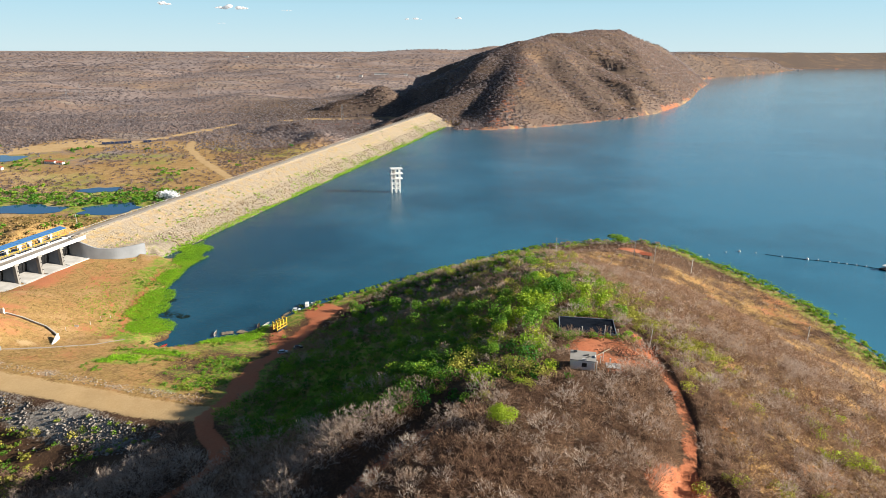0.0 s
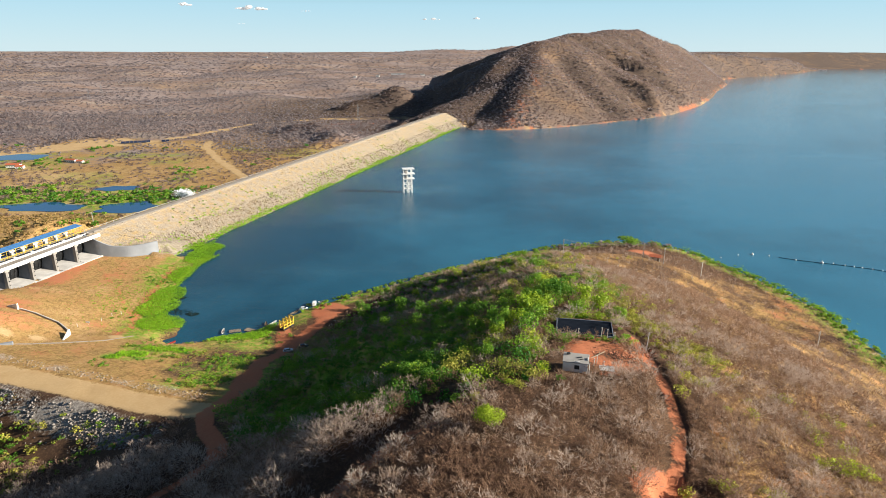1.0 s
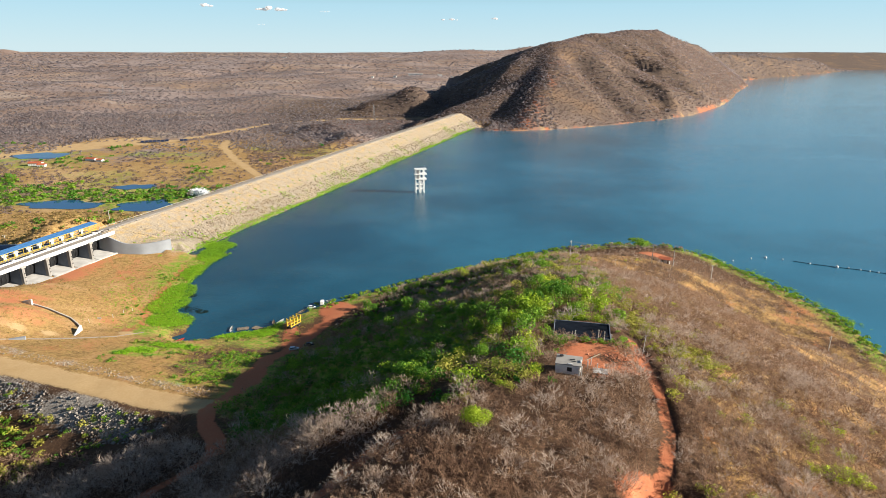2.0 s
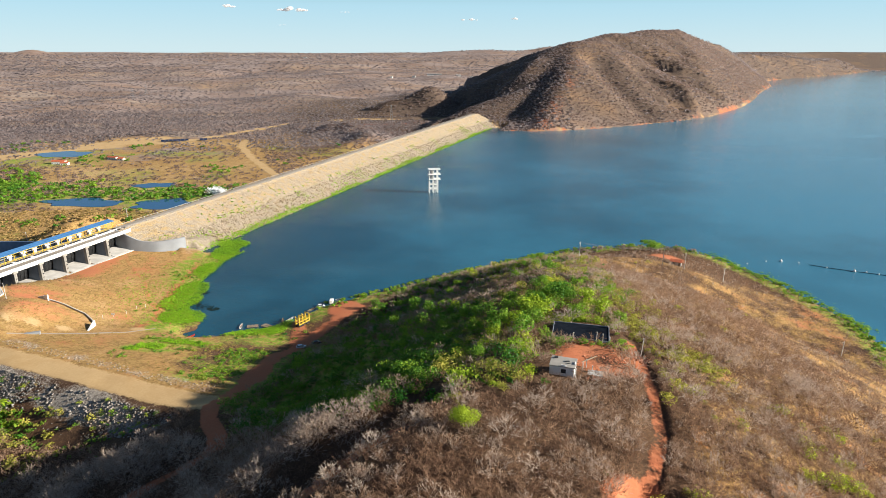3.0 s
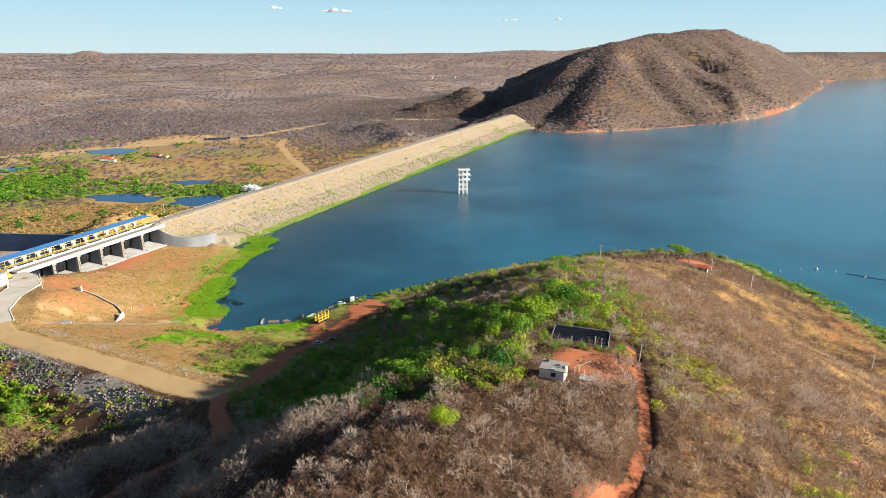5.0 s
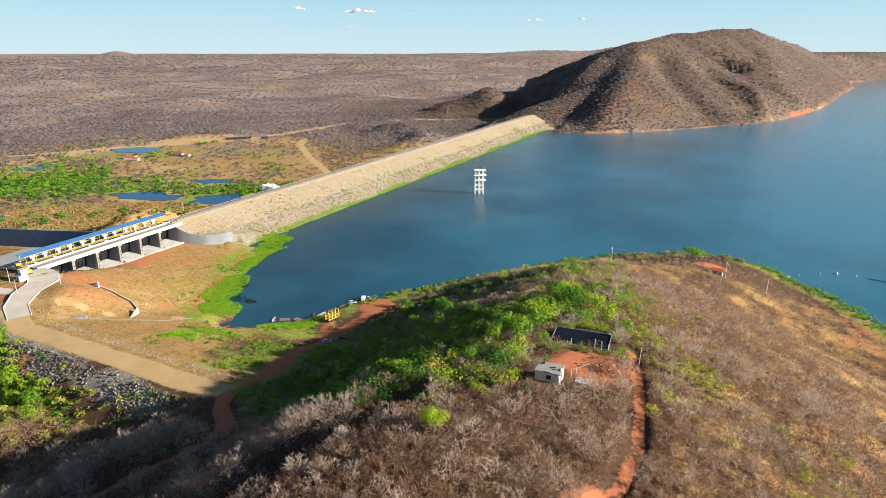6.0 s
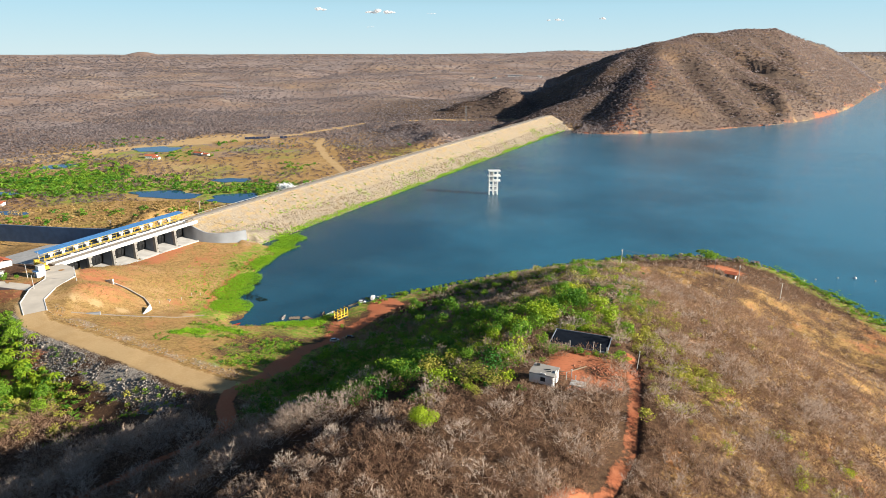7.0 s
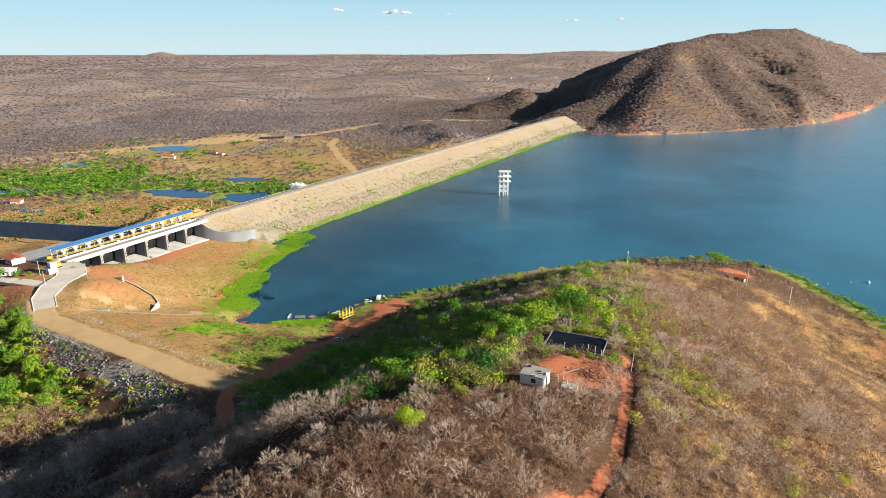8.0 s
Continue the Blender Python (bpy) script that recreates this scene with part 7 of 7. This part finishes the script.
x, y = jittered(rng, -1000, 150, 330, 1350, 6.2)
ok = wedge(x, y) & wild(x, y, 0.85 + 0.4 * fractal(x, y, 120, 3, 101)) & (y > 400)
x, y = x[ok], y[ok]
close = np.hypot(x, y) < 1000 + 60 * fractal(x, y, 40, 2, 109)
size = rng.uniform(2.0, 4.3, len(x)) * (1 + 0.25 * fractal(x, y, 60, 2, 107))
hue = muted(len(x), 0.35 + 0.3 * fractal(x, y, 90, 2, 105))
for where, protos, material, label in ((close, BUSHY, HILL_TWIGS, "brown leafless thorn scrub below the dam"), (~close, FAR, HAZE_TWIGS, "wide grey-brown leafless thorn scrub on the plain")):
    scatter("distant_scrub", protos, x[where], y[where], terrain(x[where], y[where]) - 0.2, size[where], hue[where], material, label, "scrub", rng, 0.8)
x, y = jittered(rng, -1600, 250, 900, 2000, 10.5)
r = np.hypot(x, y) + 90 * fractal(x, y, 120, 2, 117)
ok = wedge(x, y, -52, 6) & wild(x, y, 0.85 + 0.5 * fractal(x, y * 1.5, 160, 3, 111)) & (r > 1280) & (r < 1850) & ((y > 1340) | (x < -990))
x, y = x[ok], y[ok]
scatter("distant_scrub", FARTHER, x, y, terrain(x, y) - 0.3, rng.uniform(2.8, 5.2, len(x)), muted(len(x), 0.35 + 0.4 * fractal(x, y, 140, 2, 119)), HAZE_TWIGS, "close grey-brown thorn scrub over the middle plain", "scrub", rng, 0.6)
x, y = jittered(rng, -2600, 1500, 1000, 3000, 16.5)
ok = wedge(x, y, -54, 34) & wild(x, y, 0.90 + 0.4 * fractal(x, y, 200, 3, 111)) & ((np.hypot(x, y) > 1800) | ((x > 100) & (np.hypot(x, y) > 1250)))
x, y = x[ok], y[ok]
scatter("distant_scrub", FARTHER, x, y, terrain(x, y) - 0.3, rng.uniform(3.6, 7.0, len(x)), muted(len(x)), HAZE_TWIGS, "grey-brown thorn scrub far over the plain", "scrub", rng, 0.5)
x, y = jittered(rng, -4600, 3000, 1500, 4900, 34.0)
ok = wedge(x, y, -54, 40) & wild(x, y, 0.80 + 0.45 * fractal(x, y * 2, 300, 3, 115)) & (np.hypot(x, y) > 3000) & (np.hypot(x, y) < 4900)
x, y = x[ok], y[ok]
scatter("distant_scrub", FARTHER, x, y, terrain(x, y) - 0.3, rng.uniform(8, 13, len(x)), muted(len(x)), HAZE_TWIGS, "grey-brown thorn scrub towards the horizon", "scrub", rng, 0.45)
# far hill
x, y = jittered(rng, -300, 1250, 1040, 2700, 5.4)
d, _, _ = along(x, y, FAR_RIDGE)
ok = (d < 430) & (shore(x, y) > 8) & (rng.random(len(x)) < 0.9 + 0.4 * fractal(x, y, 90, 3, 121)) & wedge(x, y, -20, 40)
ok &= (y - 1.1 * x < 1480) | (np.hypot((x + 165) / 120, (y - 1405) / 65) < 1)
x, y = x[ok], y[ok]
scatter("distant_scrub", FARTHER, x, y, terrain(x, y) - 0.3, rng.uniform(2.2, 4.0, len(x)), muted(len(x), 0.35 + 0.3 * fractal(x, y, 60, 2, 125)), HILL_TWIGS, "grey-brown leafless scrub covering the far hill", "scrub", rng, 0.55)

x, y = jittered(rng, 750, 2500, 2500, 4400, 15.0)
ok = (along(x, y, FAR_RIDGE)[0] < 520) & (shore(x, y) > 14) & (rng.random(len(x)) < 0.95) & ((y >= 2700) | (x >= 1250))
x, y = x[ok], y[ok]
scatter("distant_scrub", FARTHER, x, y, terrain(x, y) - 0.3, rng.uniform(3.6, 7.0, len(x)), muted(len(x)), HAZE_TWIGS, "grey-brown leafless scrub on the far shore", "scrub", rng, 0.55)

# ---------------------------------------------------------------- trees that stand out
def tree(x, y, h, r, leaves, label, flat=0.7, hue=0.5, n=520, leaf=0.11, sink=0.0, limbs=6, group=""):
    z = ground_z(x, y)
    s = thing("tree", x, y, z, rng.random() * 360, label, "tree", group)
    bm = bmesh.new()
    rod(bm, (0, 0, -0.3), (0.1 * h * 0.2, 0, h * 0.5), 0.045 * h * 0.6 + 0.05, 0.06, seg=7)
    trunk = part("trunk", bm, BARK, s)
    for k in range(limbs):
        t = 2 * math.pi * k / limbs + rng.random()
        bm = bmesh.new()
        a = Vector((0.02 * h, 0, h * (0.28 + 0.18 * rng.random())))
        b = Vector((math.cos(t) * r * 0.45, math.sin(t) * r * 0.45, h * 0.66))
        c = Vector((math.cos(t + 0.4) * r * 0.75, math.sin(t + 0.4) * r * 0.75, h * 0.8))
        rod(bm, a, b, 0.07, 0.045, seg=5)
        rod(bm, b, c, 0.045, 0.02, seg=5)
        part("limb", bm, BARK, trunk)
    crown = leaf_crown(rng, n, leaf, 11, 1.0)
    crown[..., 2] *= flat
    v = crown.reshape(-1, 3) * r * 1.05 + np.array([0, 0, h * 0.72 - sink])
    t = np.tile(np.array([[hue, 0.3, 0, 1]]), (len(v), 1))
    t[:, 0] = np.clip(hue + np.repeat(rng.normal(0, 0.15, n), 4), 0, 1)
    ob = mesh_object("crown", v, np.arange(len(v)), np.full(n, 4), leaves, False, {"tint": t})
    ob.parent = s
    return s


tree(10.6, 96, 4.4, 3.3, LIME, "round lime-green tree alone among bare scrub", 0.62, 0.25, 3000, 0.044)
tree(-23, 274, 6.0, 3.4, BUSH, "dark green round tree above the landing", 0.9, 0.35, 480, 0.11)
tree(115, 380, 10.0, 9.0, BUSH, "flat-topped spreading green tree at the headland's tip", 0.30, 0.7, 620, 0.10)
tree(37, 186, 6.5, 4.2, BUSH, "tall dark green broadleaf tree behind the basin", 0.9, 0.2, 800, 0.085)
tree(30, 180, 5.0, 3.4, BUSH, "dark green broadleaf tree behind the basin", 0.9, 0.3, 700, 0.085)
for k in range(60):
    u, v_ = rng.random(), rng.random()
    tx, ty = -34 + 74 * u, 126 + 26 * v_ + 75 * u * rng.random()
    if clear_of(np.array([tx]), np.array([ty]))[0] and math.hypot(tx - 40, ty - 143) > 15:
        # western trees are lower, and their hue is darkened for shade
        low = 0.55 if tx < 6 else 1.0
        tree(tx, ty, (4.0 + 2.8 * rng.random()) * low, 2.0 + 1.7 * rng.random(), BUSH, "leafy green tree on the hill's flank", 0.9 * low, (0.35 + 0.5 * rng.random()) * low, 420, 0.088, limbs=4, group="trees of the flank")
for k in range(22):
    tx, ty = rng.uniform(-46, 48), rng.uniform(195, 318)
    if clear_of(np.array([tx]), np.array([ty]))[0] and greenness(np.array([tx]), np.array([ty]))[0] > 0.2:
        tree(tx, ty, 3.2 + 2.4 * rng.random(), 2.2 + 1.6 * rng.random(), LIME if rng.random() < 0.3 else BUSH, "round leafy green tree on the shore flank", 0.85, 0.35 + 0.6 * rng.random(), 300, 0.10, limbs=3, group="trees of the flank")
for tx, ty, h, r in ((22, 160, 5, 3.6), (30, 166, 6, 4.2), (40, 164, 5, 3.4), (47, 168, 6, 4.0), (52, 163, 4, 2.8), (16, 152, 4, 2.8), (26, 174, 6, 4.4), (44, 178, 6, 4.0)):
    tree(tx, ty, h, r, LIME if tx < 24 or ty > 165 else BUSH, "bright green leafy tree beside the basin", 0.85, 0.15 if tx < 24 or ty > 165 else 0.9, 560, 0.085, limbs=4, group="trees of the flank")
for tx, ty, h, r in ((-168, 169, 6, 3.8), (-172, 163, 5, 3.7), (-160, 162, 5, 3.4), (-194, 192, 4, 3.2), (-190, 186, 5, 3.8), (-182, 174, 6, 3.9), (-150, 160, 6, 4), (-160, 152, 7, 4.5), (-172, 160, 6, 4), (-180, 152, 7, 5), (-192, 176, 6, 4), (-142, 150, 5, 3.5), (-205, 190, 5, 3.5), (-186, 166, 6, 3.5)):
    tree(tx, ty, h, r, BUSH, "leafy green tree in the valley below the dyke", 0.85, 0.9 if r < 4 else 0.5, 900, 0.075, limbs=4, group="valley trees")
for tx, ty, h, r in ((-262, 238, 5, 3.6), (-252, 240, 3, 2.0), (-247, 243, 2.5, 1.6), (-256, 244, 3, 1.8), (-232, 212, 4, 3.0), (-238, 216, 5, 3.4)):
    tree(tx, ty, h, r, BUSH, "clipped green tree beside the yard road", 0.9, 0.5, 340, 0.12, limbs=4, group="yard trees")


def palm(x, y, h):
    s = thing("banana_plant", x, y, ground_z(x, y), rng.random() * 360, "broad-leaved banana plant in the valley", "banana plant", "banana plants")
    bm = bmesh.new()
    rod(bm, (0, 0, -0.2), (0, 0, h * 0.6), 0.16, 0.10, seg=6)
    part("stem", bm, BARK, s)
    for k in range(9):
        t = 2 * math.pi * k / 9 + rng.random() * 0.4
        bm = bmesh.new()
        prev = None
        for j in range(6):
            u = j / 5
            d = h * 0.62 * u
            c = Vector((math.cos(t) * d, math.sin(t) * d, h * (0.6 + 0.5 * u - 0.62 * u * u)))
            w = 0.34 * math.sin(math.pi * (0.12 + 0.85 * u))
            sd_ = Vector((-math.sin(t), math.cos(t), 0)) * w
            row = [bm.verts.new(c - sd_), bm.verts.new(c + sd_)]
            if prev:
                bm.faces.new((prev[0], prev[1], row[1], row[0]))
            prev = row
        part("leaf", bm, LIME, s)
    return s


for k in range(22):
    u = rng.random()
    palm(-158 - 30 * u + rng.normal(0, 3), 162 + 20 * u + rng.normal(0, 3), 3.5 + 2.0 * rng.random())


def agave(x, y):
    s = thing("agave", x, y, ground_z(x, y), rng.random() * 90, "spiky grey-green plant beside the red track", "agave", "spiky plants")
    for k in range(14):
        t, e_ = 2 * math.pi * k / 14, 0.5 + 0.9 * rng.random()
        bm = bmesh.new()
        rod(bm, (0, 0, 0), (math.cos(t) * math.cos(e_) * 1.3, math.sin(t) * math.cos(e_) * 1.3, math.sin(e_) * 1.5), 0.06, 0.005, seg=3)
        part("leaf", bm, BUSH, s)
    return s


agave(48.5, 82.5)
agave(36.0, 88.5)

# ---------------------------------------------------------------- loose stone
def stones(name, x, y, z, size, material, label):
    n = len(x)
    cube = np.array([[i, j, k] for k in (-1, 1) for j in (-1, 1) for i in (-1, 1)], float) * 0.5
    v = cube[None] * (0.65 + 0.7 * rng.random((n, 8, 1))) * (0.7 + 0.6 * rng.random((n, 1, 3)))
    t = rng.random(n) * 6.283
    c, s = np.cos(t)[:, None], np.sin(t)[:, None]
    v = np.stack([c * v[..., 0] - s * v[..., 1], s * v[..., 0] + c * v[..., 1], v[..., 2] * 0.75], -1) * size[:, None, None]
    v = v + np.stack([x, y, z], 1)[:, None]
    faces = np.array([[0, 2, 3, 1], [4, 5, 7, 6], [0, 1, 5, 4], [2, 6, 7, 3], [0, 4, 6, 2], [1, 3, 7, 5]])
    f = (faces[None] + 8 * np.arange(n)[:, None, None]).reshape(-1)
    return tagged(mesh_object(name, v.reshape(-1, 3), f, np.full(6 * n, 4), material), label, "stones", kind="stuff")


n = 10500
a, o = 770 * rng.random(n) ** 1.5, np.where(rng.random(n) < 0.68, 45 - 21 * rng.random(n) ** 1.4, rng.uniform(5, 30, n))
keep = (a > 9 + 0.7 * np.clip(o - 10, 0, 45)) & ((o > 26) | (fractal(a, o * 1.6, 26, 3, 83) > -0.05))
a, o = a[keep], o[keep]
x, y = dam_place(a, o)
z = np.interp(o, [p[0] for p in PROFILE], [p[1] for p in PROFILE])
stones("riprap", x, y, z + 0.05, np.where(o > 26, rng.uniform(0.4, 1.1, len(x)), rng.uniform(0.2, 0.6, len(x))), RIPRAP, "pale rough stones facing the dam")
x, y = jittered(rng, -205, -90, 148, 208, 0.66)
d, side, _ = along(x, y, DYKE)
ok = (side > 0) & (d > 7.0) & (d < 20) & (rng.random(len(x)) < 0.85 + 1.6 * fractal(x, y, 9, 2, 131) - step(12, 20, d) * 0.6)
x, y = x[ok], y[ok]
stones("dyke_stones", x, y, terrain(x, y) + 0.05, 0.18 + 0.62 * rng.random(len(x)) ** 1.8, DARK_ROCK, "dark grey boulders on the dyke's outer slope")
x, y = jittered(rng, -200, -80, 165, 235, 1.1)
d, side, _ = along(x, y, DYKE)
ok = (side < 0) & (d > 6.6) & (d < 13) & (rng.random(len(x)) < 0.5)
x, y = x[ok], y[ok]
stones("dyke_stones", x, y, terrain(x, y) + 0.03, rng.uniform(0.2, 0.55, len(x)), RIPRAP, "pale broken stone along the dirt road")
x, y = rng.normal(44, 2.2, 70), rng.normal(133, 1.6, 70)
stones("rubble", x, y, terrain(x, y) + 0.1, rng.uniform(0.12, 0.36, len(x)), RUBBLE, "red broken bricks heaped in the cleared yard")
x, y = rng.normal(39, 1.4, 60), rng.normal(120.5, 1.0, 60)
stones("rubble", x, y, terrain(x, y) + 0.1, rng.uniform(0.12, 0.4, len(x)), RUBBLE, "red broken bricks heaped beside the hut")
x, y = rng.normal(52.5, 0.8, 120), rng.normal(137, 1.4, 120)
stones("rubble", x, y, terrain(x, y) + 0.15, rng.uniform(0.12, 0.36, len(x)), RUBBLE, "red bricks stacked beside the track")


# ---------------------------------------------------------------- small clouds low in the sky
def make_cloud():
    """Thin white vapour, lit through."""
    p = Paint("cloud_white", 1.0, specular=0.0)
    white = (0.92, 0.92, 0.92)
    material = thin(p, p.mix(0.0, white, white), 0.5, p.mix(0.0, white, white))
    veil = p.node("ShaderNodeMixShader")
    veil.inputs[0].default_value = 0.42
    end = p.tree.nodes["Material Output"].inputs["Surface"]
    body = end.links[0].from_socket
    p.tree.links.new(p.node("ShaderNodeBsdfTransparent").outputs[0], veil.inputs[1])
    p.tree.links.new(body, veil.inputs[2])
    p.tree.links.new(veil.outputs[0], end)
    return material


CLOUD = make_cloud()


def cloud(bearing, elevation, wide, high, n):
    e_, b_ = radians(elevation), radians(bearing)
    c = Vector((20 + 4700 * math.sin(b_), 4700 * math.cos(b_), 132 + 4700 * math.tan(e_)))
    bm = bmesh.new()
    for k in range(n):
        u = rng.uniform(-1, 1)
        r_ = high * (0.35 + 0.45 * rng.random()) * (1 - 0.5 * abs(u))
        m = Matrix.Translation((u * wide, rng.uniform(-0.2, 0.2) * wide, high * 0.8 * rng.random() * (1 - abs(u)))) @ Matrix.Diagonal((1.7, 1.4, 0.9, 1))
        bmesh.ops.create_icosphere(bm, subdivisions=2, radius=r_, matrix=m)
    return solid("cloud", bm, CLOUD, "small white fair-weather cloud low in the sky", "cloud", "clouds", kind="structure", smooth=True, m=Matrix.Translation(c) @ Matrix.Rotation(-b_, 4, "Z"))


for row in ((-18.2, 3.05, 105, 20, 22), (-23.4, 3.25, 50, 17, 10), (-2.9, 2.35, 62, 12, 10), (1.1, 2.4, 26, 12, 6), (-13.6, 2.95, 36, 7, 6), (-19.0, 1.85, 26, 7, 5)):
    cloud(*row)
